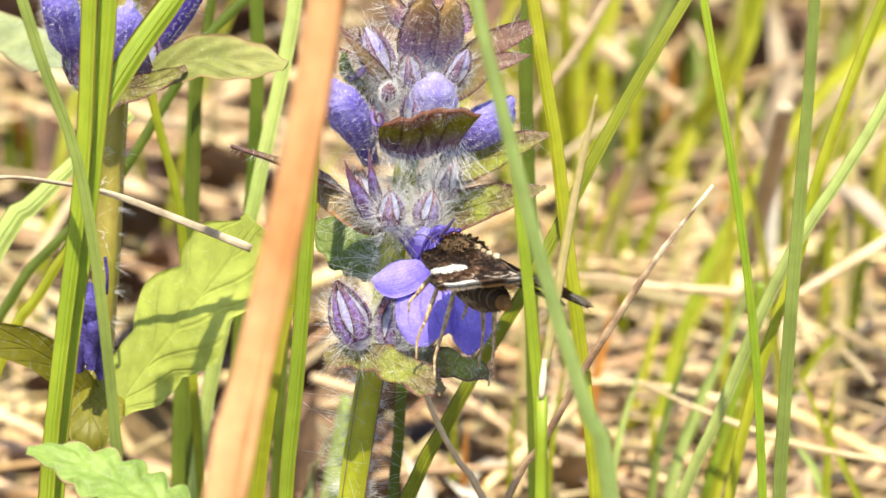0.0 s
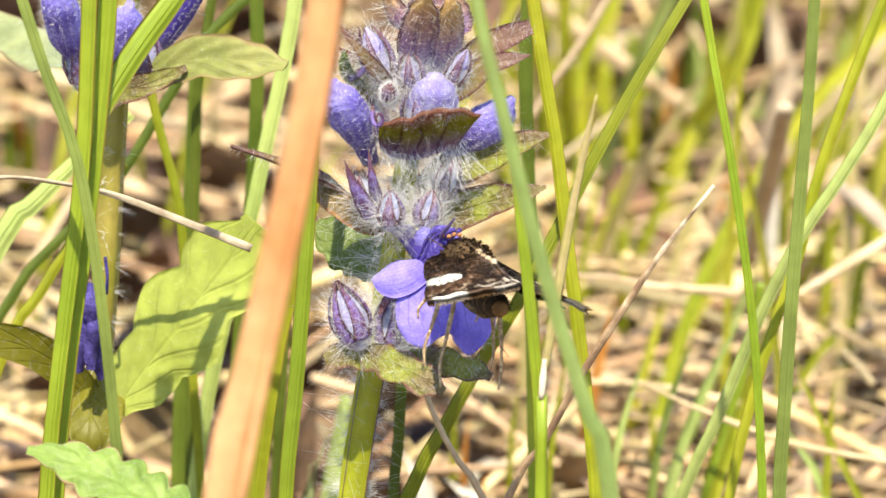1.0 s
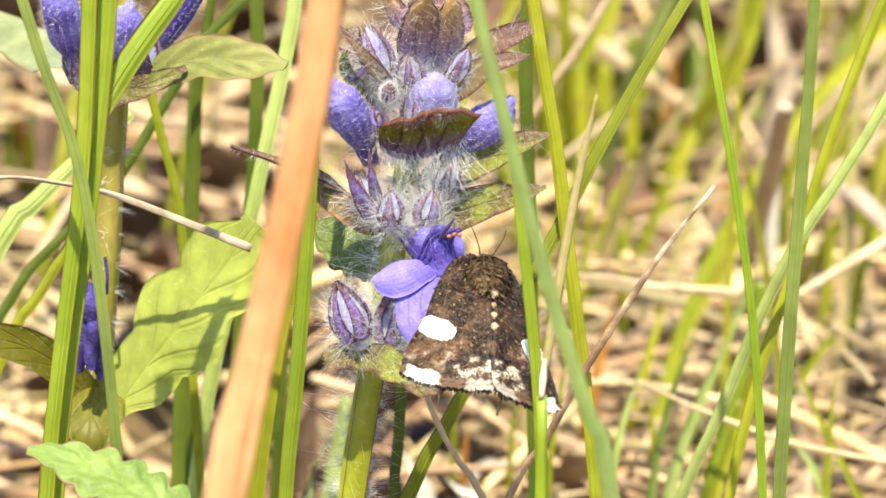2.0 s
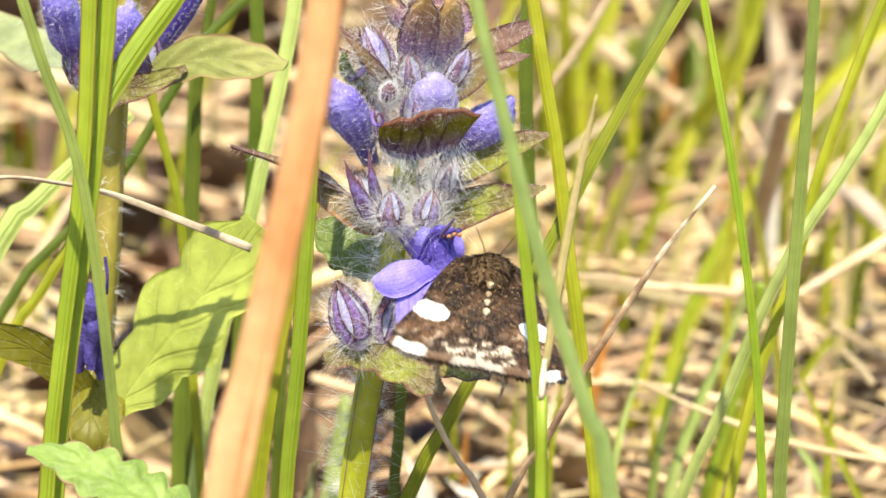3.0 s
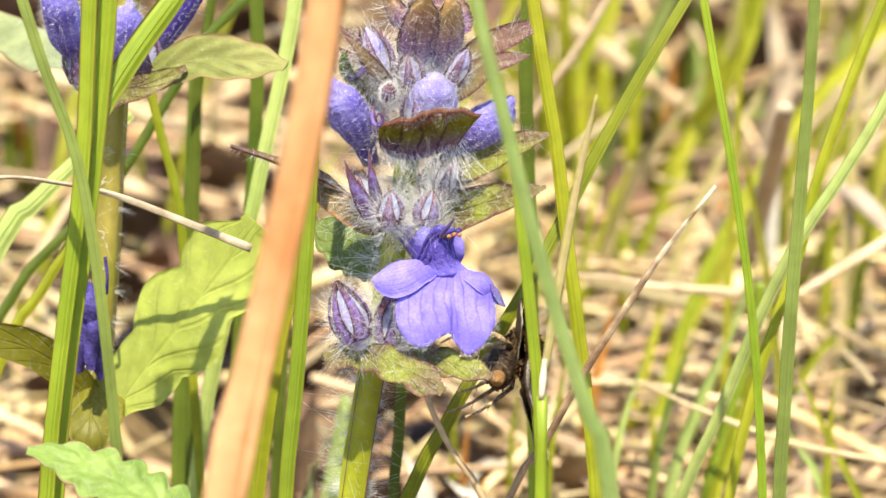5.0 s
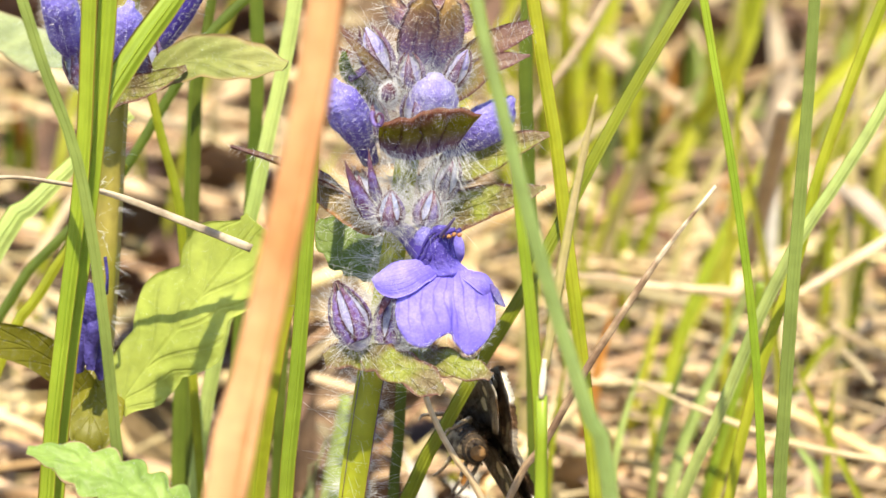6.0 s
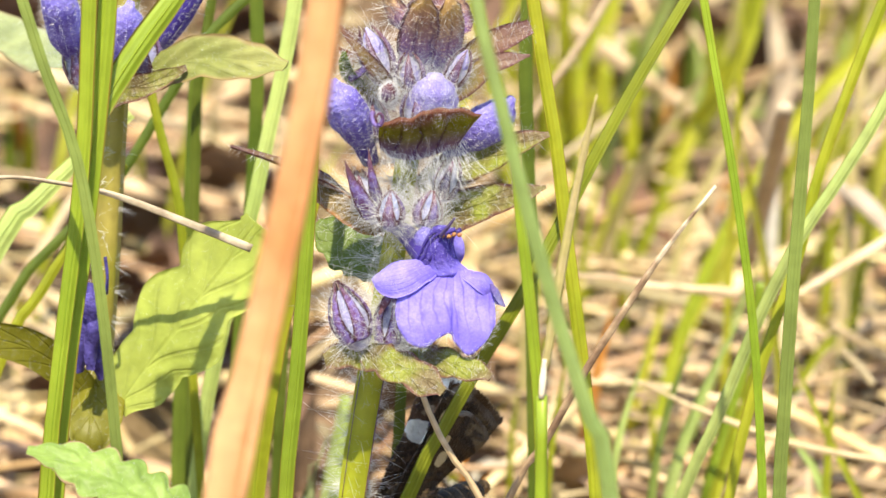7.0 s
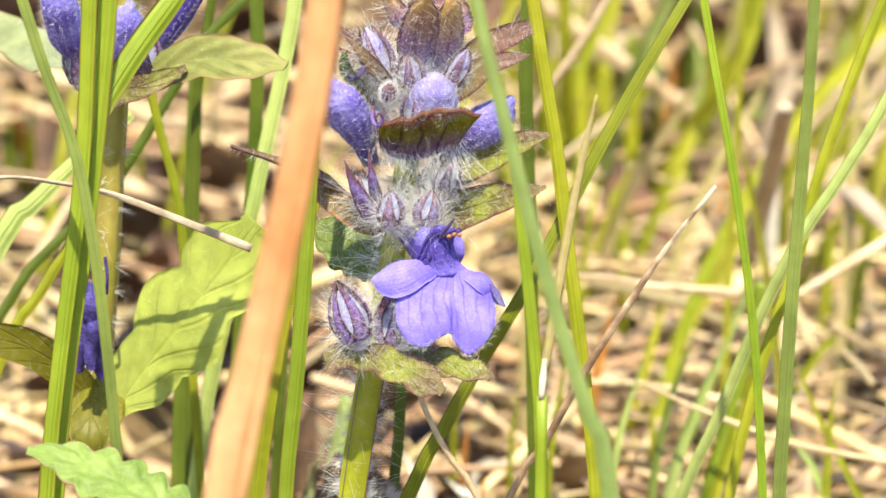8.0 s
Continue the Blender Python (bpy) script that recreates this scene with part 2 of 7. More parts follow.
# ---- mesh tools ----
def curve_at(points, n):
    """n points on a smooth curve through the given ones, evenly spaced in the parameter."""
    p = [Vector(a) for a in points]
    if len(p) == 2:
        return [p[0].lerp(p[1], i / (n - 1)) for i in range(n)]
    p = [p[0] * 2 - p[1], *p, p[-1] * 2 - p[-2]]
    steps = [(p[i + 1] - p[i]).length for i in range(1, len(p) - 2)]
    total, made = sum(steps), []
    for k in range(n):
        d, i = k / (n - 1) * total, 0
        while i < len(steps) - 1 and d > steps[i]:
            d -= steps[i]
            i += 1
        u = min(1.0, d / max(steps[i], 1e-9))
        a, b, c, e = p[i:i + 4]
        made.append(0.5 * (2 * b + (c - a) * u + (2 * a - 5 * b + 4 * c - e) * u * u + (3 * b - a - 3 * c + e) * u ** 3))
    return made


def level(values, u):
    """The value at u (0 to 1) on a smooth line through evenly spaced values."""
    if isinstance(values, (int, float)):
        return values
    x = u * (len(values) - 1)
    i = min(int(x), len(values) - 2)
    s = x - i
    s = s * s * (3 - 2 * s)
    return values[i] * (1 - s) + values[i + 1] * s


class Build:
    """Collects vertices, faces and surface coordinates of one mesh."""

    def __init__(self):
        self.v, self.f, self.uv, self.mi = [], [], [], []

    def grid(self, rows, uvs, closed=False, slot=0, flip=False):
        base, w = len(self.v), len(rows[0])
        for r in rows:
            self.v.extend(r)
        for r in uvs:
            self.uv.extend(r)
        for i in range(len(rows) - 1):
            for j in range(w if closed else w - 1):
                k = (j + 1) % w
                q = [base + i * w + j, base + i * w + k, base + (i + 1) * w + k, base + (i + 1) * w + j]
                self.f.append(q[::-1] if flip else q)
                self.mi.append(slot)

    def tube(self, points, radius, n=16, sides=8, flat=1.0, side=(1, 0, 0)):
        line = curve_at(points, n)
        rows, uvs = [], []
        for i, c in enumerate(line):
            d = (line[min(i + 1, n - 1)] - line[max(i - 1, 0)]).normalized()
            s = Vector(side)
            s = (s - d * s.dot(d)).normalized()
            q = d.cross(s)
            u = i / (n - 1)
            r = max(level(radius, u), 1e-6)
            rows.append([c + s * (r * math.cos(a)) + q * (r * flat * math.sin(a)) for a in (2 * math.pi * k / sides for k in range(sides))])
            uvs.append([(k / sides, u) for k in range(sides)])
        base = len(self.v)
        self.grid(rows, uvs, True)
        self.f.append([base + k for k in range(sides)][::-1])
        self.f.append([base + (n - 1) * sides + k for k in range(sides)])
        self.mi += [0, 0]
        return self

    def leaf(self, spine, half, face, shape, cup=0.0, teeth=0.0, count=6, thick=0.00022, wave=0.0, cols=8, n=24, fold=0.0, seed=0, twist=0.0, slot2=0, blunt=1.0, quilt=0.0):
        """A blade with thickness along a spine. half: half its greatest width; shape: the width along it, 0 to 1;
        cup: how far the rims rise towards face; fold: a keel along the middle; teeth: depth of the scalloped rim."""
        spots = [0.5 - 0.5 * math.cos(math.pi * (0.04 + 0.96 * i / (n - 1))) for i in range(n)]
        dense = curve_at(spine, 97)
        rng = random.Random(seed)
        ph, ph2 = rng.uniform(0, 6), rng.uniform(0, 6)
        up, down, uvs = [], [], []
        for u in spots:
            k = min(int(u * 96), 95)
            c = dense[k].lerp(dense[k + 1], u * 96 - k)
            d = (dense[min(k + 2, 96)] - dense[max(k - 1, 0)]).normalized()
            nrm = Vector(face)
            if twist:
                nrm = Matrix.Rotation(radians(twist) * u, 3, d) @ nrm
            s = d.cross(nrm).normalized()
            nrm = s.cross(d)
            h = half * max(level(shape, u), 0.012)
            if u > blunt:
                h *= math.sqrt(max(0.0004, 1 - ((u - blunt) / (1 - blunt)) ** 2))
            if teeth:
                saw = abs(math.sin(math.pi * count * (u ** 0.9)))
                h *= 1 - teeth * (1 - saw) * min(1, u * 4) * (1.0 if u < 0.97 else 0.3)
            a, b, t = [], [], []
            for j in range(cols + 1):
                x = 2 * j / cols - 1
                lift = cup * h * x * x + fold * h * abs(x) + wave * half * abs(x) ** 1.5 * math.sin(u * 9 + ph + (2.2 if x > 0 else 0)) \
                    + 0.25 * wave * half * math.sin(u * 17 + x * 3 + ph2)
                if quilt:
                    lift += quilt * half * abs(math.sin(math.pi * 5 * (u - 0.3 * abs(x)))) * min(1, 4 * u, 4 * (1 - u)) * (0.25 + 0.75 * math.sin(math.pi * min(1, abs(x))) + 0.2 * math.sin(u * 31 + x * 9))
                pnt = c + s * (h * x) + nrm * lift
                th = thick * (1 - 0.75 * abs(x) ** 3)
                a.append(pnt + nrm * th / 2)
                b.append(pnt - nrm * th / 2)
                t.append((j / cols, u))
            up.append(a)
            down.append(b)
            uvs.append(t)
        base, w, m = len(self.v), cols + 1, n * (cols + 1)
        self.grid(up, uvs)
        self.grid(down, uvs, slot=slot2, flip=True)
        for i in range(n - 1):
            for j, turn in ((0, 1), (cols, 0)):
                q = [base + i * w + j, base + (i + 1) * w + j, base + m + (i + 1) * w + j, base + m + i * w + j]
                self.f.append(q if not turn else q[::-1])
                self.mi.append(0)
        for i, turn in ((0, 0), (n - 1, 1)):
            for j in range(cols):
                q = [base + i * w + j, base + i * w + j + 1, base + m + i * w + j + 1, base + m + i * w + j]
                self.f.append(q if turn else q[::-1])
                self.mi.append(0)
        return self

    def sheet(self, lines, face, cols=26, steps=5, thick=0.0002, rag=0.0, pleats=0.0):
        """A skin with thickness through several cross lines, from its base to its rim."""
        cross = [curve_at(a, cols) for a in lines]
        n = (len(lines) - 1) * steps + 1
        f = Vector(face).normalized() * (thick / 2)
        along = [curve_at([c[j] for c in cross], n) for j in range(cols)]
        for j, line in enumerate(along):
            for i, p in enumerate(line):
                u, v = i / (n - 1), j / (cols - 1)
                p += f / (thick / 2) * (u * rag * (math.sin(v * 23) + 0.6 * math.sin(v * 41 + 1) + 0.5 * math.sin(u * 9 + v * 7)) - pleats * abs(math.sin(v * 9.5)) * (1 - u * 0.6) * u)
                p += Vector((0, 0, u ** 3 * rag * 0.8 * math.sin(v * 31 + 2)))
        up = [[along[j][i] + f for j in range(cols)] for i in range(n)]
        down = [[along[j][i] - f for j in range(cols)] for i in range(n)]
        uvs = [[(j / (cols - 1), i / (n - 1)) for j in range(cols)] for i in range(n)]
        base, m = len(self.v), n * cols
        self.grid(up, uvs)
        self.grid(down, uvs, flip=True)
        rim = [j for j in range(cols)] + [i * cols + cols - 1 for i in range(1, n)] + [(n - 1) * cols + j for j in range(cols - 2, -1, -1)] + [i * cols for i in range(n - 2, -1, -1)]
        for p, q in zip(rim, rim[1:]):
            self.f.append([base + q, base + p, base + p + m, base + q + m])
            self.mi.append(0)
        return self

    def flake(self, at, way, lift, length, width, uv):
        """One pointed scale that stands off a surface."""
        d, u = Vector(way).normalized(), Vector(lift).normalized()
        s = d.cross(u).normalized() * (width / 2)
        base = len(self.v)
        a = Vector(at)
        tip = a + d * length + u * (length * 0.35)
        mid = a + d * (length * 0.65) + u * (length * 0.3)
        self.v += [a - s * 0.5, a + s * 0.5, mid + s, tip, mid - s]
        self.uv += [uv] * 5
        self.f += [[base, base + 1, base + 2, base + 4], [base + 4, base + 2, base + 3]]
        self.mi += [0, 0]

    def ball(self, centre, axis, length, radius, shape=(0.0, 0.75, 1.0, 0.8, 0.0), n=14, sides=14, squash=1.0, side=(1, 0, 0), lumps=0.0):
        """A rounded body along an axis; shape gives its girth along it."""
        ax = Vector(axis).normalized()
        s = Vector(side)
        s = (s - ax * s.dot(ax)).normalized()
        q = ax.cross(s)
        rows, uvs = [], []
        for i in range(n):
            u = 0.5 - 0.5 * math.cos(math.pi * i / (n - 1))
            r = radius * max(level(shape, u), 0.02)
            row = []
            for k in range(sides):
                a = 2 * math.pi * k / sides
                e = r * (1 + lumps * math.sin(3 * a + 5 * u))
                row.append(Vector(centre) + ax * (length * (u - 0.5)) + s * (e * math.cos(a)) + q * (e * squash * math.sin(a)))
            rows.append(row)
            uvs.append([(k / sides, u) for k in range(sides)])
        base = len(self.v)
        self.grid(rows, uvs, True)
        self.f.append([base + k for k in range(sides)][::-1])
        self.f.append([base + (n - 1) * sides + k for k in range(sides)])
        self.mi += [0, 0]
        return self

    def hair(self, root, way, length, radius=0.000017, bend=(0, 0, 0)):
        d = Vector(way).normalized()
        s = d.orthogonal().normalized()
        q = d.cross(s)
        base, B = len(self.v), Vector(bend)
        for u, r in ((0, 1.0), (0.5, 0.8), (1.0, 0.25)):
            c = Vector(root) + d * (length * u) + B * (length * u * u)
            for k in range(3):
                a = 2.0944 * k
                self.v.append(c + (s * math.cos(a) + q * math.sin(a)) * (radius * r))
                self.uv.append((k / 3, u))
        for i in range(2):
            for k in range(3):
                self.f.append([base + i * 3 + k, base + i * 3 + (k + 1) % 3, base + i * 3 + 3 + (k + 1) % 3, base + i * 3 + 3 + k])
                self.mi.append(0)

    def mesh(self, name, *materials, sharp=False):
        me = bpy.data.meshes.new(name)
        me.from_pydata([tuple(v) for v in self.v], [], self.f)
        lay = me.uv_layers.new(name="UVMap")
        idx = np.empty(len(me.loops), dtype=np.int32)
        me.loops.foreach_get("vertex_index", idx)
        lay.data.foreach_set("uv", np.array(self.uv, dtype=np.float32)[idx].ravel())
        for m in materials:
            me.materials.append(M[m] if isinstance(m, str) else m)
        me.polygons.foreach_set("material_index", np.array(self.mi, dtype=np.int32))
        me.polygons.foreach_set("use_smooth", [not sharp] * len(me.polygons))
        me.update()
        return me


def part(name, build, material, parent, label=""):
    """One mesh object under a thing or under a part."""
    mats = material if isinstance(material, tuple) else (material,)
    ob = new(name, build.mesh(name, *mats))
    ob.parent = parent
    return tagged(ob, label)


def thing(name, build, material, label, category, group="", kind=""):
    mats = material if isinstance(material, tuple) else (material,)
    return tagged(new(name, build.mesh(name, *mats)), label, category, group, kind)


def hollow(name, place, label, category, group=""):
    ob = new(name)
    ob.location = place
    ob.empty_display_size = 0.005
    bpy.context.view_layer.update()
    return tagged(ob, label, category, group)


def settle(ob):
    """Puts parts that were built in the world's space under a parent that stands elsewhere."""
    off = Matrix.Translation(ob.location).inverted()
    for c in ob.children:
        c.matrix_parent_inverse = off
    return ob


BLADE = (1.0, 1.0, 0.97, 0.88, 0.66, 0.0)


def grass(points, half, material, label, face=(0, -1, 0.25), shape=BLADE, fold=0.06, cup=-0.35, name="grass_blade", group="grass blades", category="grass", twist=0, wave=0.0):
    """A blade from its root in the ground to its tip."""
    b = Build().leaf(points[::-1], half, face, shape, fold=fold, cup=cup, thick=0.00025, cols=8, n=44, twist=twist, wave=wave, seed=int(half * 1e7))
    ob = thing(name, b, material, label, category, group)
    front = Vector(face).normalized() * 0.00012
    part("midrib", Build().tube([Vector(p) + front for p in points[::-1]], (half * 0.11, half * 0.1, half * 0.08, half * 0.01), n=44, sides=5), material, ob)
    return ob


# ---- ground ----
def ground_height(x, y):
    return 0.0035 * noise.noise((x * 22, y * 22, 0.3)) + 0.0015 * noise.noise((x * 80, y * 80, 1.7))


def make_ground():
    b = Build()
    n = 150
    axis = [math.copysign(abs(s) ** 1.0 * 0.7 + (abs(s) ** 14) * 300, s) for s in (2 * i / n - 1 for i in range(n + 1))]
    rows = [[Vector((x, y + 0.15, ground_height(x, y + 0.15) if abs(x) < 2 and abs(y) < 2 else 0.0)) for x in axis] for y in axis]
    b.grid(rows, [[(x, y) for x in axis] for y in axis])
    tagged(new("ground", b.mesh("ground", "soil")), "brown soil under dry litter and grass", "ground", kind="structure")


make_ground()


def make_litter():
    """Dry stalks and leaf scraps that lie on the soil behind the flower."""
    rng = random.Random(5)
    many = Build()
    for i in range(7000):
        if i < 1700:
            x, y = rng.uniform(-0.15, 0.15), rng.uniform(0.13, 0.62)
        else:
            x, y = rng.gauss(0, 0.6), rng.gauss(0.2, 0.6)
        ln = rng.uniform(0.012, 0.06)
        a = rng.gauss(0, 0.7) if rng.random() < 0.15 else rng.uniform(-1.6, 1.6)
        z = ground_height(x, y) + rng.uniform(0.0, 0.008)
        d = Vector((math.cos(a), math.sin(a), rng.gauss(0, 0.2))) * ln / 2
        c = Vector((x, y, z + abs(d.z)))
        r = rng.choice((0.0003, 0.0004, 0.0005, 0.0008, 0.0013))
        many.tube([c - d, c + Vector((0, 0, rng.uniform(-0.002, 0.004))), c + d], (r, r, r * 0.7), n=5, sides=5, flat=rng.uniform(0.35, 1))
    tagged(new("straw_litter", many.mesh("straw_litter", "far_straw")), "dry tan straw scattered over the soil", "straw", kind="stuff")
    for i in range(130):
        x, y = rng.uniform(-0.1, 0.1), rng.uniform(0.14, 0.46)
        ln = rng.uniform(0.02, 0.07)
        a = rng.gauss(-0.1, 0.45) if rng.random() < 0.35 else rng.uniform(-1.6, 1.6)
        d = Vector((math.cos(a), math.sin(a), rng.gauss(0.0, 0.3))) * ln / 2
        c = Vector((x, y, ground_height(x, y) + 0.003 + abs(d.z) * 0.9 + rng.uniform(0, 0.004)))
        r = rng.uniform(0.0004, 0.0012)
        b = Build().tube([c - d, c + Vector((0, 0, rng.uniform(-0.001, 0.003))), c + d], (r, r, r * 0.7), n=8, sides=7, flat=rng.uniform(0.35, 1))
        thing("dry_stalk", b, "straw", "bleached dry straw lying in the litter", "stalk", "dry stalks")
    pale = Build()
    for i in range(800):
        x, y = (rng.uniform(-0.015, 0.07), rng.uniform(0.12, 0.30)) if i < 480 else (rng.uniform(0.0, 0.085), rng.uniform(0.16, 0.5))
        ln = rng.uniform(0.008, 0.035)
        a = rng.uniform(-1.6, 1.6)
        d = Vector((math.cos(a), math.sin(a), rng.gauss(0, 0.25))) * ln / 2
        c = Vector((x, y, ground_height(x, y) + rng.uniform(0.002, 0.009) + abs(d.z)))
        r = rng.uniform(0.0003, 0.0008)
        pale.tube([c - d, c + Vector((0, 0, rng.uniform(-0.001, 0.003))), c + d], (r, r, r * 0.6), n=5, sides=5, flat=rng.uniform(0.35, 1))
    tagged(new("straw_litter", pale.mesh("pale_litter", "pale_straw")), "fine bleached grass straw on the soil", "straw", kind="stuff")
    for i in range(190):
        x, y = rng.uniform(-0.11, 0.11), rng.uniform(0.14, 0.5)
        a = rng.uniform(0, 6.28)
        s = rng.uniform(0.004, 0.012)
        z = ground_height(x, y) + rng.uniform(0.002, 0.008)
        d = Vector((math.cos(a), math.sin(a), rng.gauss(0, 0.5))) * s
        c = Vector((x, y, z))
        f = Vector((rng.gauss(0, 0.5), rng.gauss(-0.3, 0.5), 1))
        b = Build().leaf([c - d, c + Vector((0, 0, rng.uniform(0, 0.004))), c + d], s * rng.uniform(0.4, 0.7), f, (0.2, 0.9, 1, 0.8, 0.1),
                         cup=rng.uniform(-0.5, 0.6), wave=0.25, cols=6, n=10, seed=i)
        thing("dead_leaf", b, "dead_leaf" if i % 3 else "dead_leaf_dark", "dry brown curled leaf scrap on the soil" if i % 3 else "dark brown leaf scrap on the soil, partly standing in for shade", "dead leaf", "dead leaves")
    # Extra dark scraps: their colour stands in for shade between the litter.
    for i in range(170):
        x, y = (rng.uniform(-0.045, 0.0), rng.uniform(0.13, 0.30)) if i >= 120 else (rng.uniform(-0.072, 0.0 if i < 44 else 0.07), rng.uniform(0.19, 0.42)) if i < 60 else (rng.uniform(0.005, 0.075), rng.uniform(0.26, 0.6))
        s = rng.uniform(0.004, 0.010) if i < 60 else rng.uniform(0.006, 0.014)
        c = Vector((x, y, ground_height(x, y) + rng.uniform(0.005, 0.012)))
        a = rng.uniform(0, 6.28)
        d = Vector((math.cos(a), math.sin(a), rng.gauss(0, 0.5))) * s
        b = Build().leaf([c - d, c + Vector((0, 0, rng.uniform(0, 0.003))), c + d], s * rng.uniform(0.4, 0.8), (rng.gauss(0, 0.4), rng.gauss(0.4, 0.5), 1), (0.2, 0.9, 1, 0.8, 0.1),
                         cup=rng.uniform(-0.5, 0.6), wave=0.25, cols=6, n=10, seed=i + 500)
        thing("dead_leaf", b, "dead_leaf_dark", "dark brown leaf scrap on the soil, partly standing in for shade", "dead leaf", "dead leaves")


make_litter()


def far_blade(points, half, material, label="yellow-green grass blade growing from the litter", face=(0.2, -1, 0.3), shape=BLADE):
    b = Build().leaf(points[::-1], half, face, shape, fold=0.2, cols=2, n=14, thick=0.0002)
    ob = thing("grass_blade", b, material, label, "grass", "grass blades")
    front = Vector(face).normalized() * 0.0001
    part("midrib", Build().tube([Vector(p) + front for p in points[::-1]], (half * 0.14, half * 0.12, half * 0.02), n=14, sides=4), material, ob)
    return ob


def make_far_grass():
    """The blurred sward behind the flower, rooted in the soil."""
    f = far_blade
    f([(0.04083, 0.29807, 0.03676), (0.03693, 0.29807, 0.02708), (0.03336, 0.29807, 0.01810), (0.02977, 0.29807, 0.00983), (0.02581, 0.29807, -0.00200)], 0.00131, "far_grass", shape=(1.0, 1.0))
    f([(0.02919, 0.31348, 0.03357), (0.02648, 0.31348, 0.01991), (0.02393, 0.31348, 0.01075), (0.02251, 0.31348, -0.00200)], 0.00081, "grass_yellow")
    f([(0.03742, 0.29205, 0.02543), (0.03500, 0.29205, 0.01351), (0.03148, 0.29205, -0.00200)], 0.00079, "grass_yellow")
    f([(0.04592, 0.28611, 0.01713), (0.04096, 0.28611, 0.00933), (0.03490, 0.28611, -0.00200)], 0.00079, "far_grass")
    f([(0.05745, 0.30726, 0.03486), (0.05284, 0.30726, 0.02357), (0.04892, 0.30726, 0.01296), (0.04575, 0.30726, -0.00200)], 0.00118, "far_grass")
    f([(0.03466, 0.33595, 0.02892), (0.03397, 0.33595, 0.02115), (0.03345, 0.33595, 0.01178), (0.03278, 0.33595, -0.00200)], 0.00137, "grass_deep", "dull green grass blade in the litter")
    f([(0.02739, 0.23075, 0.01334), (0.02520, 0.23075, 0.00704), (0.02287, 0.23075, -0.00200)], 0.00101, "far_grass")
    f([(0.03451, 0.22817, 0.01609), (0.02986, 0.22817, 0.00702), (0.02551, 0.22817, -0.00200)], 0.00074, "far_grass")
    f([(0.05106, 0.23545, 0.00912), (0.04689, 0.23545, 0.00439), (0.04298, 0.23545, -0.00200)], 0.00068, "grass", "green grass blade with an orange tip")
    f([(0.01558, 0.29807, 0.03676), (0.01593, 0.29807, 0.02185), (0.01672, 0.29807, 0.00907), (0.01750, 0.29807, -0.00200)], 0.00109, "grass_yellow", shape=(1.0, 1.0))
    f([(0.00948, 0.36302, 0.02332), (0.01028, 0.36302, 0.01531), (0.01135, 0.36302, -0.00200)], 0.00109, "grass_yellow")
    f([(0.01876, 0.30111, 0.02342), (0.01854, 0.30111, 0.01061), (0.01815, 0.30111, -0.00200)], 0.00102, "far_grass")
    f([(0.02489, 0.29807, 0.02633), (0.02425, 0.29807, 0.01284), (0.02323, 0.29807, -0.00200)], 0.00095, "far_grass")
    f([(0.02077, 0.30417, 0.01897), (0.02141, 0.30417, 0.00989), (0.02235, 0.30417, -0.00200)], 0.00110, "grass_yellow")
    f([(0.02737, 0.31979, 0.02540), (0.02858, 0.31979, 0.01390), (0.02981, 0.31979, -0.00200)], 0.00089, "grass_pale", "pale green grass blade in the litter")
    f([(0.04342, 0.33925, 0.02043), (0.04261, 0.33925, 0.01103), (0.04181, 0.33925, -0.00200)], 0.00107, "grass_pale", "pale green grass blade in the litter")
    f([(0.04981, 0.26593, 0.01822), (0.04795, 0.26593, 0.00950), (0.04652, 0.26593, -0.00200)], 0.00077, "far_grass")
    f([(0.05698, 0.28907, 0.01495), (0.05491, 0.28907, 0.00824), (0.05198, 0.28907, -0.00200)], 0.00101, "grass_yellow")
    f([(0.04766, 0.26312, 0.00947), (0.04715, 0.26312, 0.00511), (0.04680, 0.26312, -0.00200)], 0.00098, "far_grass")
    f([(0.03858, 0.26593, 0.01314), (0.03582, 0.26593, 0.00658), (0.03234, 0.26593, -0.00200)], 0.00077, "grass_yellow")
    f([(-0.05648, 0.30726, 0.01676), (-0.05708, 0.30726, 0.00687), (-0.05748, 0.30726, -0.00200)], 0.00125, "grass_deep", "dull green grass blade in the litter")
    f([(-0.02093, 0.24394, 0.01425), (-0.02124, 0.24394, 0.00856), (-0.02171, 0.24394, -0.00200)], 0.00082, "far_grass")
    f([(-0.05096, 0.23862, 0.00993), (-0.05242, 0.23862, 0.00426), (-0.05386, 0.23862, -0.00200)], 0.00081, "far_grass")
    f([(0.03036, 0.09500, 0.04559), (0.02678, 0.09500, 0.03861), (0.02403, 0.09500, 0.03160), (0.02240, 0.09500, 0.02456), (0.01869, 0.09700, -0.00200)], 0.00073, "grass_pale", "pale green grass blade in the litter")
    f([(0.03181, 0.09500, 0.04210), (0.02975, 0.09500, 0.03453), (0.02801, 0.09500, 0.02867), (0.02664, 0.09500, 0.02397), (0.02213, 0.09700, -0.00200)], 0.00072, "grass_yellow")
    f([(0.03313, 0.09500, 0.03453), (0.03619, 0.09500, 0.02985), (0.03880, 0.09500, 0.02456), (0.04667, 0.09700, -0.00200)], 0.00067, "grass_pale", "pale green grass blade in the litter")
    f([(-0.00969, 0.09500, 0.03628), (-0.01049, 0.09500, 0.03102), (-0.01142, 0.09500, 0.02456), (-0.01257, 0.09500, 0.01128), (-0.01372, 0.09500, -0.00200)], 0.00123, "grass_pale", "pale green grass blade in the litter", shape=(1.0, 1, 0.9, 0.5))
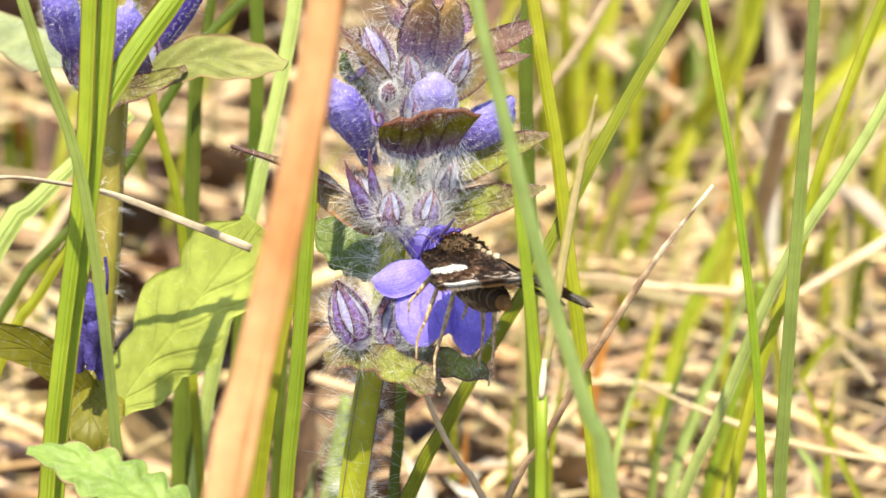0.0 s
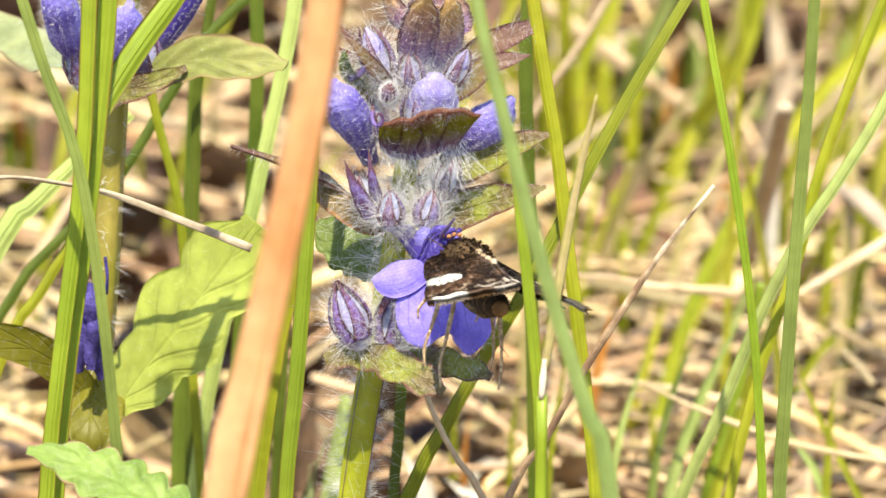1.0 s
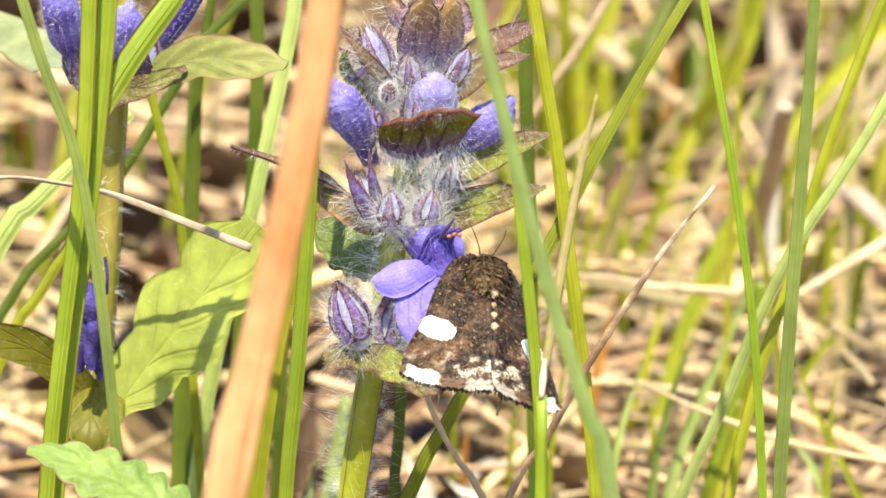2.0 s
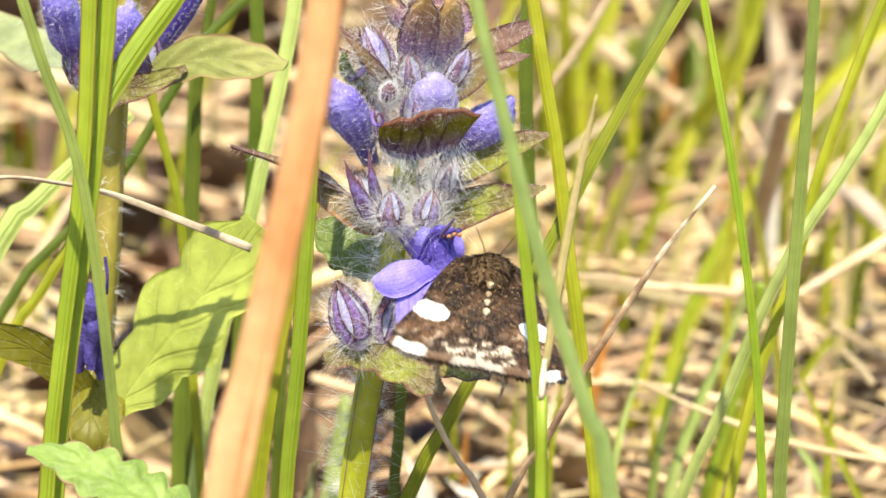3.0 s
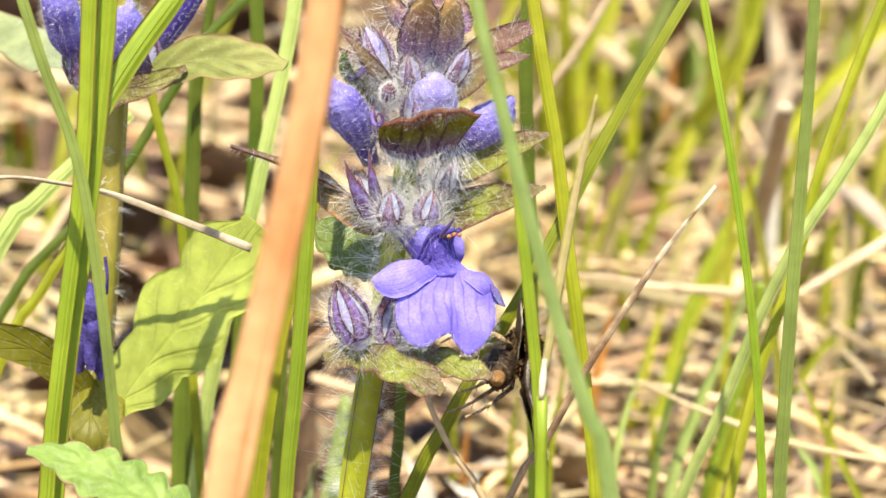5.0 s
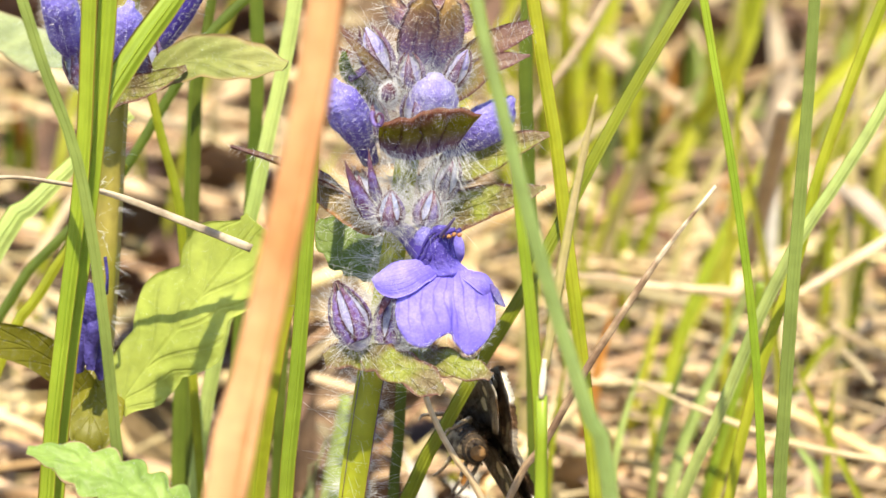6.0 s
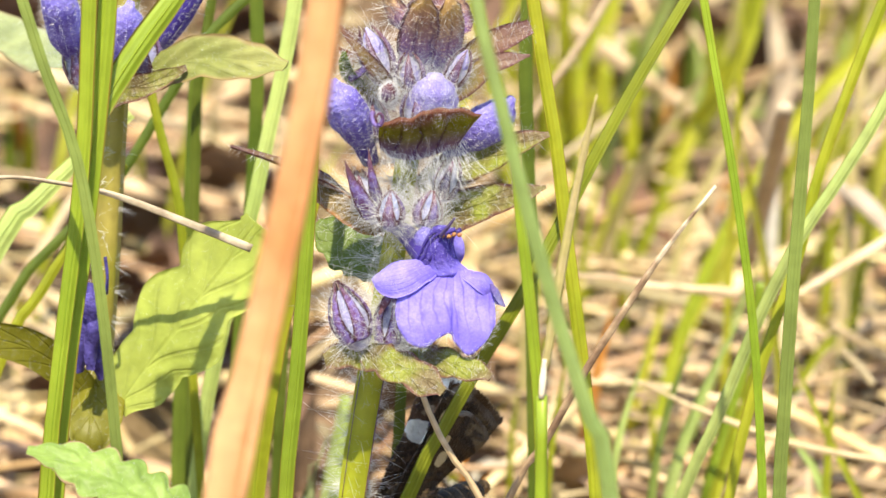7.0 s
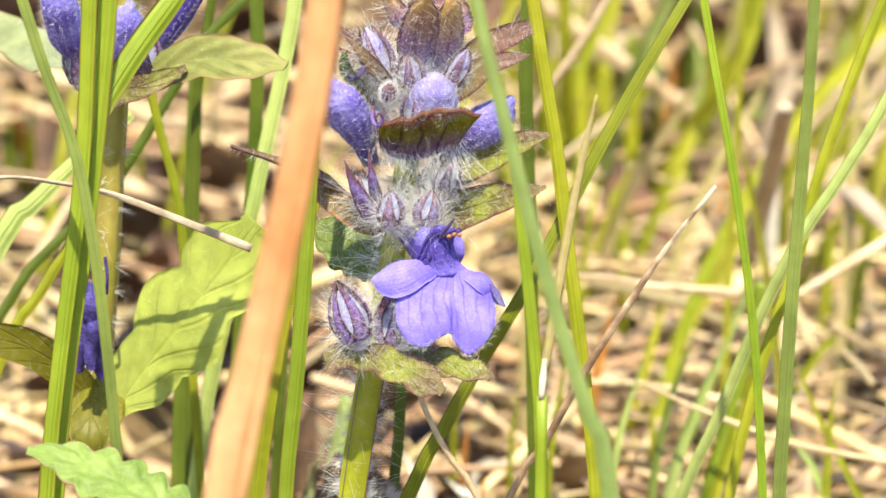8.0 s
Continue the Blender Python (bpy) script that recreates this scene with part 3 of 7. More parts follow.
    f([(0.01270, 0.09500, 0.04210), (0.01161, 0.09500, 0.03628), (0.01077, 0.09500, 0.03043), (0.01023, 0.09500, 0.02456), (0.00877, 0.09700, -0.00200)], 0.00051, "grass_yellow")
    f([(0.02057, 0.09500, 0.04152), (0.01837, 0.09500, 0.03511), (0.01700, 0.09500, 0.02926), (0.01618, 0.09500, 0.02397), (0.01378, 0.09700, -0.00200)], 0.00055, "grass_pale", "pale green grass blade in the litter")
    f([(0.02588, 0.09500, 0.04442), (0.02314, 0.09500, 0.03745), (0.02150, 0.09500, 0.03102), (0.02070, 0.09500, 0.02397), (0.01895, 0.09700, -0.00200)], 0.00051, "grass_blue", "grey-green grass blade in the litter")
    f([(0.03434, 0.09500, 0.04211), (0.03696, 0.09500, 0.03511), (0.03986, 0.09500, 0.02926), (0.04220, 0.09500, 0.02397), (0.04912, 0.09700, -0.00200)], 0.00045, "grass_yellow")
    f([(0.03916, 0.09500, 0.03920), (0.03857, 0.09500, 0.03277), (0.03823, 0.09500, 0.02456), (0.03756, 0.09700, -0.00200)], 0.00057, "grass_yellow")
    f([(0.00851, 0.31979, 0.03226), (0.00877, 0.31979, 0.01620), (0.00918, 0.31979, -0.00200)], 0.00075, "grass_yellow", shape=(1.0, 1, 1, 0.9, 0.6))
    f([(0.01344, 0.30111, 0.03613), (0.01387, 0.30111, 0.01816), (0.01461, 0.30111, -0.00200)], 0.00073, "grass_yellow", shape=(1.0, 1, 1, 0.9, 0.6))
    f([(0.01808, 0.29807, 0.03081), (0.01794, 0.29807, 0.01547), (0.01779, 0.29807, -0.00200)], 0.00073, "far_grass", shape=(1.0, 1, 1, 0.9, 0.6))
    f([(0.02117, 0.29505, 0.02551), (0.02066, 0.29505, 0.01280), (0.01986, 0.29505, -0.00200)], 0.00109, "grass_yellow", shape=(1.0, 1, 1, 0.9, 0.6))
    f([(0.02453, 0.30417, 0.02800), (0.02492, 0.30417, 0.01406), (0.02546, 0.30417, -0.00200)], 0.00095, "grass", shape=(1.0, 1, 1, 0.9, 0.6))
    f([(0.03016, 0.30111, 0.01966), (0.02906, 0.30111, 0.00986), (0.02737, 0.30111, -0.00200)], 0.00117, "far_grass", shape=(1.0, 1, 1, 0.9, 0.6))
    f([(0.03549, 0.31348, 0.02600), (0.03413, 0.31348, 0.01304), (0.03200, 0.31348, -0.00200)], 0.00104, "grass_yellow", shape=(1.0, 1, 1, 0.9, 0.6))
    f([(0.05114, 0.27735, 0.02065), (0.04957, 0.27735, 0.01035), (0.04713, 0.27735, -0.00200)], 0.00092, "grass_yellow", shape=(1.0, 1, 1, 0.9, 0.6))
    f([(0.01497, 0.26904, 0.04206), (0.01533, 0.27412, 0.03013), (0.01576, 0.28394, 0.02060), (0.01634, 0.28646, 0.01185), (0.01726, 0.30112, -0.00200)], 0.00097, "far_grass", shape=(1.0, 1, 1, 0.95, 0.9))
    f([(0.01174, 0.26376, 0.04315), (0.01168, 0.26814, 0.03362), (0.01200, 0.27775, 0.02422), (0.01307, 0.28038, 0.01331), (0.01473, 0.29506, -0.00200)], 0.00067, "grass_yellow", shape=(1.0, 1, 1, 0.95, 0.9))
    f([(0.02878, 0.26548, 0.04280), (0.02634, 0.26898, 0.03632), (0.02326, 0.27295, 0.02822), (0.02139, 0.28143, 0.02044), (0.02019, 0.28361, 0.01254), (0.01956, 0.29808, -0.00200)], 0.00104, "grass_pale", "pale green grass blade in the litter", shape=(1.0, 1, 1, 0.95, 0.9))
    f([(0.02689, 0.27598, 0.03045), (0.02709, 0.28082, 0.02279), (0.02657, 0.28939, 0.01115), (0.02635, 0.30418, -0.00200)], 0.00072, "grass_yellow", shape=(0.9, 1, 1, 0.8, 0.0))
    f([(0.03891, 0.25778, 0.04440), (0.03740, 0.26099, 0.03625), (0.03425, 0.26412, 0.02911), (0.03108, 0.27210, 0.02186), (0.02834, 0.27362, 0.01639), (0.02630, 0.27532, 0.00975), (0.02504, 0.28908, -0.00200)], 0.00124, "far_grass", shape=(1.0, 1, 1, 0.95, 0.9))
    f([(0.04804, 0.23721, 0.03620), (0.04480, 0.24057, 0.02846), (0.04023, 0.24370, 0.02244), (0.03703, 0.25043, 0.01549), (0.03370, 0.25219, 0.00897), (0.03127, 0.26593, -0.00200)], 0.00086, "far_grass", shape=(0.9, 1, 1, 0.8, 0.0))
    f([(0.05534, 0.30848, 0.03385), (0.05390, 0.31311, 0.02494), (0.05213, 0.32225, 0.01835), (0.05025, 0.32458, 0.01164), (0.04927, 0.33926, -0.00200)], 0.00106, "far_grass", shape=(1.0, 1, 1, 0.95, 0.9))
    f([(0.03421, 0.28011, 0.02441), (0.03330, 0.28486, 0.01780), (0.03286, 0.29254, 0.01040), (0.03298, 0.30727, -0.00200)], 0.00069, "far_grass", shape=(0.9, 1, 1, 0.8, 0.0))
    f([(0.01963, 0.26718, 0.02191), (0.02089, 0.27136, 0.01547), (0.02209, 0.27784, 0.00876), (0.02308, 0.29206, -0.00200)], 0.00107, "grass_pale", "pale green grass blade in the litter", shape=(0.9, 1, 1, 0.8, 0.0))
    f([(0.02327, 0.25485, 0.01656), (0.02368, 0.26264, 0.00959), (0.02443, 0.27736, -0.00200)], 0.00084, "far_grass", shape=(0.9, 1, 1, 0.8, 0.0))
    f([(0.02602, 0.21000, 0.01726), (0.02481, 0.21843, 0.00993), (0.02362, 0.23337, -0.00200)], 0.00083, "far_grass", shape=(0.9, 1, 1, 0.8, 0.0))
    f([(0.03242, 0.21008, 0.01690), (0.02928, 0.21839, 0.01028), (0.02670, 0.23337, -0.00200)], 0.00073, "far_grass", shape=(0.9, 1, 1, 0.8, 0.0))
    f([(0.02312, 0.17383, 0.01481), (0.02178, 0.18132, 0.00879), (0.02062, 0.19592, -0.00200)], 0.00060, "grass_yellow", shape=(0.9, 1, 1, 0.8, 0.0))
    f([(0.03146, 0.09500, 0.04790), (0.03068, 0.09500, 0.04210), (0.02906, 0.09500, 0.03628), (0.02743, 0.09500, 0.03044), (0.02607, 0.09500, 0.02456), (0.02240, 0.09700, -0.00200)], 0.00057, "grass", "green grass blade with an orange tip", shape=(1.0, 1, 1, 0.95, 0.9))
    f([(0.04926, 0.20452, 0.01698), (0.04594, 0.20835, 0.01224), (0.04268, 0.21423, 0.00690), (0.04146, 0.22817, -0.00200)], 0.00060, "grass", "green grass blade with an orange tip", shape=(0.9, 1, 1, 0.8, 0.0))
    f([(0.04600, 0.24046, 0.01512), (0.04699, 0.24836, 0.00886), (0.04743, 0.26312, -0.00200)], 0.00082, "far_grass", shape=(0.9, 1, 1, 0.8, 0.0))
    f([(0.02101, 0.21567, 0.01684), (0.02026, 0.22372, 0.01027), (0.01910, 0.23862, -0.00200)], 0.00063, "orange_leaf", "orange withered grass leaf in the litter", shape=(0.9, 1, 1, 0.8, 0.0))
    f([(0.04179, 0.35288, 0.01472), (0.04160, 0.36473, 0.00769), (0.04060, 0.38075, -0.00200)], 0.00094, "orange_leaf", "orange withered grass leaf in the litter", shape=(0.9, 1, 1, 0.8, 0.0))
    f([(0.03113, 0.30810, 0.02716), (0.03057, 0.31312, 0.01923), (0.02979, 0.32137, 0.00892), (0.02957, 0.33596, -0.00200)], 0.00082, "orange_leaf", "orange withered grass leaf in the litter", shape=(0.9, 1, 1, 0.8, 0.0))
    f([(-0.05570, 0.30738, 0.01976), (-0.05623, 0.31244, 0.01557), (-0.05708, 0.32098, 0.00901), (-0.05852, 0.33596, -0.00200)], 0.00149, "orange_leaf", "orange withered grass leaf in the litter", shape=(0.9, 1, 1, 0.8, 0.0))
    f([(-0.05219, 0.28026, 0.02365), (-0.05278, 0.28494, 0.01741), (-0.05385, 0.29254, 0.01040), (-0.05526, 0.30727, -0.00200)], 0.00109, "far_grass", shape=(0.9, 1, 1, 0.8, 0.0))
    f([(-0.00687, 0.40268, 0.01427), (-0.01195, 0.41694, 0.00876), (-0.01471, 0.43398, -0.00200)], 0.00092, "grass_yellow", shape=(1.0, 1, 1, 0.95, 0.9))
    rng = random.Random(11)
    for i in range(56):
        y = rng.uniform(0.15, 0.42)
        half_view = (0.555 + y) * 0.0655
        side = rng.random()
        x = half_view * (rng.uniform(0.12, 0.98) if side < 0.82 else rng.uniform(-1.1, -0.1))
        root = Vector((x, y, ground_height(x, y) - 0.002))
        h = rng.uniform(0.02, 0.075)
        lean = rng.gauss(0.25, 0.2)
        tipv = root + Vector((lean * h, rng.gauss(0, 0.15) * h, h))
        mid = root.lerp(tipv, 0.5) + Vector((-lean * h * 0.12, 0, h * 0.06))
        f([tipv, mid, root], rng.uniform(0.0004, 0.0009), rng.choice(("far_grass", "far_grass", "grass_yellow", "withered")), face=(rng.gauss(0, 0.5), -1, 0.3))
    f([(0.03984, 0.20000, 0.03456), (0.03679, 0.20000, 0.03075), (0.03193, 0.20000, 0.02245), (0.02826, 0.20000, 0.01605), (0.02490, 0.20000, 0.00897), (0.01969, 0.20400, -0.00200)], 0.00080, "far_grass", "blurred yellow-green grass blade far behind")
    f([(0.02892, 0.24000, 0.02676), (0.02733, 0.24000, 0.02342), (0.02445, 0.24000, 0.01638), (0.01694, 0.24400, -0.00200)], 0.00085, "grass_yellow", "blurred yellow-green grass blade far behind")
    f([(0.02049, 0.24000, 0.02375), (0.02065, 0.24000, 0.01839), (0.02219, 0.24000, 0.01301), (0.02647, 0.24400, -0.00200)], 0.00111, "far_grass", "blurred yellow-green grass blade far behind")
    f([(0.02253, 0.22000, 0.02591), (0.02160, 0.22000, 0.02199), (0.02132, 0.22000, 0.01740), (0.02045, 0.22400, -0.00200)], 0.00076, "far_grass", "blurred yellow-green grass blade far behind")
    f([(0.01852, 0.20000, 0.03583), (0.01731, 0.20000, 0.03075), (0.01629, 0.20000, 0.02501), (0.01322, 0.20400, -0.00200)], 0.00056, "grass_yellow", "blurred yellow-green grass blade far behind")
    f([(0.03598, 0.17000, 0.03372), (0.03482, 0.17000, 0.03066), (0.03134, 0.17000, 0.02204), (0.02901, 0.17000, 0.01523), (0.02313, 0.17400, -0.00200)], 0.00048, "grass_pale", "pale green grass blade in the litter")
    f([(0.02519, 0.18000, 0.02440), (0.02389, 0.18000, 0.02065), (0.02224, 0.18000, 0.01469), (0.01760, 0.18400, -0.00200)], 0.00073, "far_grass", "blurred yellow-green grass blade far behind")
    f([(0.01889, 0.17000, 0.02697), (0.01808, 0.17000, 0.02265), (0.01703, 0.17000, 0.01833), (0.01388, 0.17400, -0.00200)], 0.00078, "orange_leaf", "blurred orange withered leaf far behind")
    f([(0.04744, 0.18000, 0.02346), (0.04386, 0.18000, 0.02002), (0.04089, 0.18000, 0.01595), (0.03197, 0.18400, -0.00200)], 0.00067, "grass_yellow", "blurred yellow-green grass blade far behind")
    f([(0.04617, 0.22000, 0.02460), (0.04579, 0.22000, 0.02002), (0.04525, 0.22000, 0.01312), (0.04406, 0.22400, -0.00200)], 0.00083, "grass_yellow", "blurred yellow-green grass blade far behind")
    f([(0.03901, 0.13000, 0.04653), (0.03792, 0.13000, 0.04421), (0.03629, 0.13000, 0.03958), (0.03411, 0.13000, 0.03376), (0.03137, 0.13000, 0.02616), (0.02315, 0.13400, -0.00200)], 0.00045, "grass_yellow", "blurred yellow-green grass blade far behind")
    f([(0.03298, 0.25000, 0.01662), (0.03242, 0.25000, 0.01322), (0.03194, 0.25000, 0.00811), (0.03099, 0.25400, -0.00200)], 0.00073, "grass_yellow", "blurred yellow-green grass blade far behind")
    f([(0.03677, 0.27000, 0.01937), (0.03532, 0.27000, 0.01521), (0.03347, 0.27000, 0.01103), (0.02792, 0.27400, -0.00200)], 0.00081, "orange_leaf", "blurred orange withered leaf far behind")
    f([(0.01597, 0.21000, 0.02962), (0.01505, 0.21000, 0.02510), (0.01363, 0.21000, 0.01863), (0.00938, 0.21400, -0.00200)], 0.00063, "grass_yellow", "blurred yellow-green grass blade far behind")
    f([(0.04336, 0.26000, 0.01830), (0.04190, 0.26000, 0.01280), (0.04116, 0.26000, 0.00728), (0.03992, 0.26400, -0.00200)], 0.00080, "pale_leaf", "bleached leaf lying far behind")
    f([(0.03917, 0.27000, 0.04022), (0.03669, 0.27000, 0.03290), (0.03316, 0.27000, 0.02660), (0.02837, 0.27000, 0.01658), (0.02549, 0.27400, -0.00200)], 0.00123, "far_grass", "blurred yellow-green grass blade far behind")
    f([(0.04366, 0.33000, 0.02763), (0.04484, 0.33000, 0.02090), (0.04575, 0.33000, 0.01358), (0.04630, 0.33400, -0.00200)], 0.00187, "pale_leaf", "bleached leaf standing far behind")
    f([(0.04651, 0.31000, 0.02525), (0.04523, 0.31000, 0.02030), (0.04287, 0.31000, 0.01478), (0.04146, 0.31400, -0.00200)], 0.00161, "pale_leaf", "bleached leaf standing far behind")
    f([(0.04031, 0.22000, 0.03792), (0.03988, 0.22000, 0.03396), (0.03897, 0.22000, 0.02900), (0.03843, 0.22400, -0.00200)], 0.00082, "bleached", "bleached leaf standing far behind")
    f([(0.02361, 0.36000, 0.01902), (0.02392, 0.36000, 0.01437), (0.02310, 0.36000, 0.00972), (0.02261, 0.36400, -0.00200)], 0.00227, "pale_leaf", "bleached leaf standing far behind")
    f([(0.03125, 0.29000, 0.03228), (0.03287, 0.29000, 0.02745), (0.03266, 0.29000, 0.02153), (0.03253, 0.29400, -0.00200)], 0.00068, "grass_pale", "pale green grass blade in the litter")
    f([(0.02925, 0.30000, 0.02851), (0.02966, 0.30000, 0.02308), (0.02855, 0.30000, 0.01544), (0.02789, 0.30400, -0.00200)], 0.00058, "orange_leaf", "blurred orange withered leaf far behind")
    f([(0.05334, 0.30000, 0.03122), (0.05182, 0.30000, 0.02634), (0.04979, 0.30000, 0.01981), (0.04857, 0.30400, -0.00200)], 0.00096, "grass_pale", "pale green grass blade in the litter")
    f([(0.05064, 0.24000, 0.04047), (0.04675, 0.24000, 0.03643), (0.04242, 0.24000, 0.02679), (0.03983, 0.24400, -0.00200)], 0.00074, "far_grass", "blurred yellow-green grass blade far behind")
    # Dark leaf added in place of the brown shade left of the stem.
    f([(-0.01347, 0.13000, 0.02818), (-0.01392, 0.13000, 0.02459), (-0.01459, 0.13000, 0.02054), (-0.01500, 0.13400, -0.00200)], 0.00156, "dead_leaf_dark", "dark brown leaf put in for shade among the litter")
    f([(-0.01799, 0.12000, 0.02778), (-0.01758, 0.12000, 0.02513), (-0.01738, 0.12000, 0.02268), (-0.01726, 0.12400, -0.00200)], 0.00043, "orange_leaf", "orange withered leaf among the litter")
    f([(-0.01085, 0.07000, 0.04010), (-0.01193, 0.07000, 0.03619), (-0.01314, 0.07000, 0.03285), (-0.01386, 0.07400, -0.00200)], 0.00127, "leaf_grey", "pale green leaf low among the litter")
    f([(0.00293, 0.14000, 0.02274), (0.00258, 0.14000, 0.02000), (0.00228, 0.14000, 0.01772), (0.00209, 0.14400, -0.00200)], 0.00040, "orange_leaf", "orange withered leaf among the litter")
    f([(0.00172, 0.15000, 0.02277), (0.00141, 0.15000, 0.02092), (0.00115, 0.15000, 0.01907), (0.00099, 0.15400, -0.00200)], 0.00049, "grass_yellow", "yellow-green grass blade growing from the litter")
    f([(0.00521, 0.12000, 0.02202), (0.00465, 0.12000, 0.02024), (0.00393, 0.12000, 0.01841), (0.00349, 0.12400, -0.00200)], 0.00051, "orange_leaf", "orange withered leaf among the litter")
    f([(0.00795, 0.13000, 0.02862), (0.00761, 0.13000, 0.02503), (0.00710, 0.13000, 0.02054), (0.00680, 0.13400, -0.00200)], 0.00039, "grass_yellow", "yellow-green grass blade growing from the litter")
    f([(-0.01710, 0.12000, 0.03397), (-0.01698, 0.12000, 0.03176), (-0.01734, 0.12000, 0.02911), (-0.01755, 0.12400, -0.00200)], 0.00055, "grass_yellow", "yellow-green grass blade growing from the litter")
    f([(-0.00454, 0.12000, 0.02392), (-0.00311, 0.12000, 0.02144), (-0.00191, 0.12000, 0.01895), (-0.00131, 0.12400, -0.00200)], 0.00144, "bleached", "bleached leaf lying among the litter")
    f([(0.00850, 0.15000, 0.01472), (0.00600, 0.15000, 0.01332), (0.00301, 0.15000, 0.01265), (0.00151, 0.15400, -0.00200)], 0.00100, "bleached", "bleached leaf lying among the litter")
    f([(0.00000, 0.13000, 0.01784), (0.00195, 0.13000, 0.01632), (0.00390, 0.13000, 0.01506), (0.00487, 0.13400, -0.00200)], 0.00117, "bleached", "bleached leaf lying among the litter")


make_far_grass()


def make_meadow():
    """Grass of the same meadow round about, clear of the camera's line."""
    rng = random.Random(21)
    b = Build()
    for i in range(3200):
        x, y = rng.gauss(0, 0.6), rng.gauss(0.2, 0.6)
        if abs(x) < 0.16 + 0.06 * rng.random() and y < 0.75:
            continue
        h = rng.uniform(0.03, 0.10)
        root = Vector((x, y, ground_height(x, y) - 0.002))
        tipv = root + Vector((rng.gauss(0.2, 0.3) * h, rng.gauss(0, 0.3) * h, h))
        b.leaf([root, root.lerp(tipv, 0.5) + Vector((0, 0, h * 0.08)), tipv], rng.uniform(0.0005, 0.0011), (rng.gauss(0, 1), -1, 0.3), BLADE, fold=0.2, cols=2, n=7, thick=0.0002)
    tagged(new("meadow_grass", b.mesh("meadow_grass", "meadow")), "yellow-green spring grass of the meadow", "grass", kind="stuff")


make_meadow()


# ---- single grass blades and stalks round the flower ----
def make_grasses():
    g, fresh = grass, "fresh upright green grass blade"
    g([(-0.02869, -0.01600, 0.10273), (-0.02900, -0.01600, 0.09614), (-0.02942, -0.01600, 0.08810), (-0.03027, -0.01600, 0.07999), (-0.03167, -0.01600, 0.06942), (-0.03291, -0.01600, 0.05768), (-0.03480, -0.01600, 0.02784), (-0.03669, -0.01600, -0.00200)], 0.00065, "grass", "narrow fresh green grass blade of a tuft", shape=(1.0, 1.0))
    g([(-0.02722, -0.01400, 0.10231), (-0.02766, -0.01400, 0.09665), (-0.02870, -0.01400, 0.08763), (-0.03014, -0.01400, 0.07710), (-0.03147, -0.01400, 0.06792), (-0.03266, -0.01400, 0.05710), (-0.03459, -0.01400, 0.02755), (-0.03653, -0.01400, -0.00200)], 0.00103, "grass", "broad ribbed light green grass blade", shape=(1.2, 1.2, 1.1, 0.95, 0.8))
    g([(-0.02088, -0.01000, 0.10054), (-0.02249, -0.01100, 0.09838), (-0.02504, -0.01200, 0.09503), (-0.02735, -0.01300, 0.09145), (-0.02874, -0.01400, 0.08811), (-0.02949, -0.01400, 0.08381)], 0.00103, "grass", "green grass blade leaning out of a tuft", shape=(0.4, 0.7, 1, 1, 0.9), twist=25)
    g([(-0.03410, -0.02500, 0.10319), (-0.03203, -0.02500, 0.09624), (-0.02976, -0.02500, 0.08972), (-0.02848, -0.02500, 0.08316), (-0.02744, -0.02500, 0.07467), (-0.02663, -0.02500, 0.06516), (-0.02638, -0.02500, 0.05942), (-0.02556, -0.02500, 0.02871), (-0.02474, -0.02500, -0.00200)], 0.00046, "grass_blue", "slim grey-green grass stem", shape=(1.0, 1.0), fold=0.5)
    g([(-0.01036, -0.00800, 0.09965), (-0.01069, -0.00800, 0.08864), (-0.01136, -0.00800, 0.07753), (-0.01237, -0.00800, 0.06483), (-0.01327, -0.00800, 0.05537), (-0.01492, -0.00800, 0.02669), (-0.01657, -0.00800, -0.00200)], 0.00066, "grass", fresh, shape=(1.0, 1, 1, 0.8))
    g([(-0.01092, 0.01200, 0.07758), (-0.01291, 0.01200, 0.07004), (-0.01482, 0.01200, 0.06195), (-0.01657, 0.01200, 0.04959), (-0.01877, 0.01200, 0.02380), (-0.02096, 0.01200, -0.00200)], 0.00098, "grass_yellow", "yellow-green grass blade behind a dry stalk", shape=(1.0, 1, 1, 1, 0.7))
    g([(0.00203, -0.08800, 0.11752), (0.00283, -0.08800, 0.11262), (0.00425, -0.08800, 0.10689), (0.00566, -0.08800, 0.10113), (0.00791, -0.08800, 0.09282), (0.01036, -0.08800, 0.08488), (0.01223, -0.08800, 0.07771), (0.01673, -0.08800, 0.03300), (0.02173, -0.08800, -0.00200)], 0.00066, "grass_grey", "pale green grass blade close before the flower", shape=(1.2, 1.2, 1.1, 1.0, 0.8, 0.72))
    old = g([(0.00476, -0.03000, 0.09744), (0.00513, -0.03000, 0.09366), (0.00596, -0.03000, 0.08672), (0.00670, -0.03000, 0.08066), (0.00726, -0.03000, 0.07504), (0.00769, -0.03000, 0.07034), (0.00789, -0.03000, 0.06561), (0.00790, -0.03000, 0.06087), (0.00797, -0.03000, 0.02944), (0.00803, -0.03000, -0.00200)], 0.00059, "grass", "pointed yellow-green grass blade with a withered side leaf", shape=(1.0, 1, 0.95, 0.8, 0.85, 0.8, 0.0))
    part("withered_leaf", Build().tube([(0.01224, -0.03000, 0.09514), (0.01153, -0.03000, 0.09181), (0.01043, -0.03000, 0.08625), (0.00932, -0.03050, 0.07985), (0.00843, -0.03100, 0.07437), (0.00812, -0.03100, 0.07273)][::-1], (0.00033, 0.00038, 0.00038, 0.00033, 0.00029, 0.00010), n=40, sides=8, flat=0.5), "withered", old, "pale withered leaf")
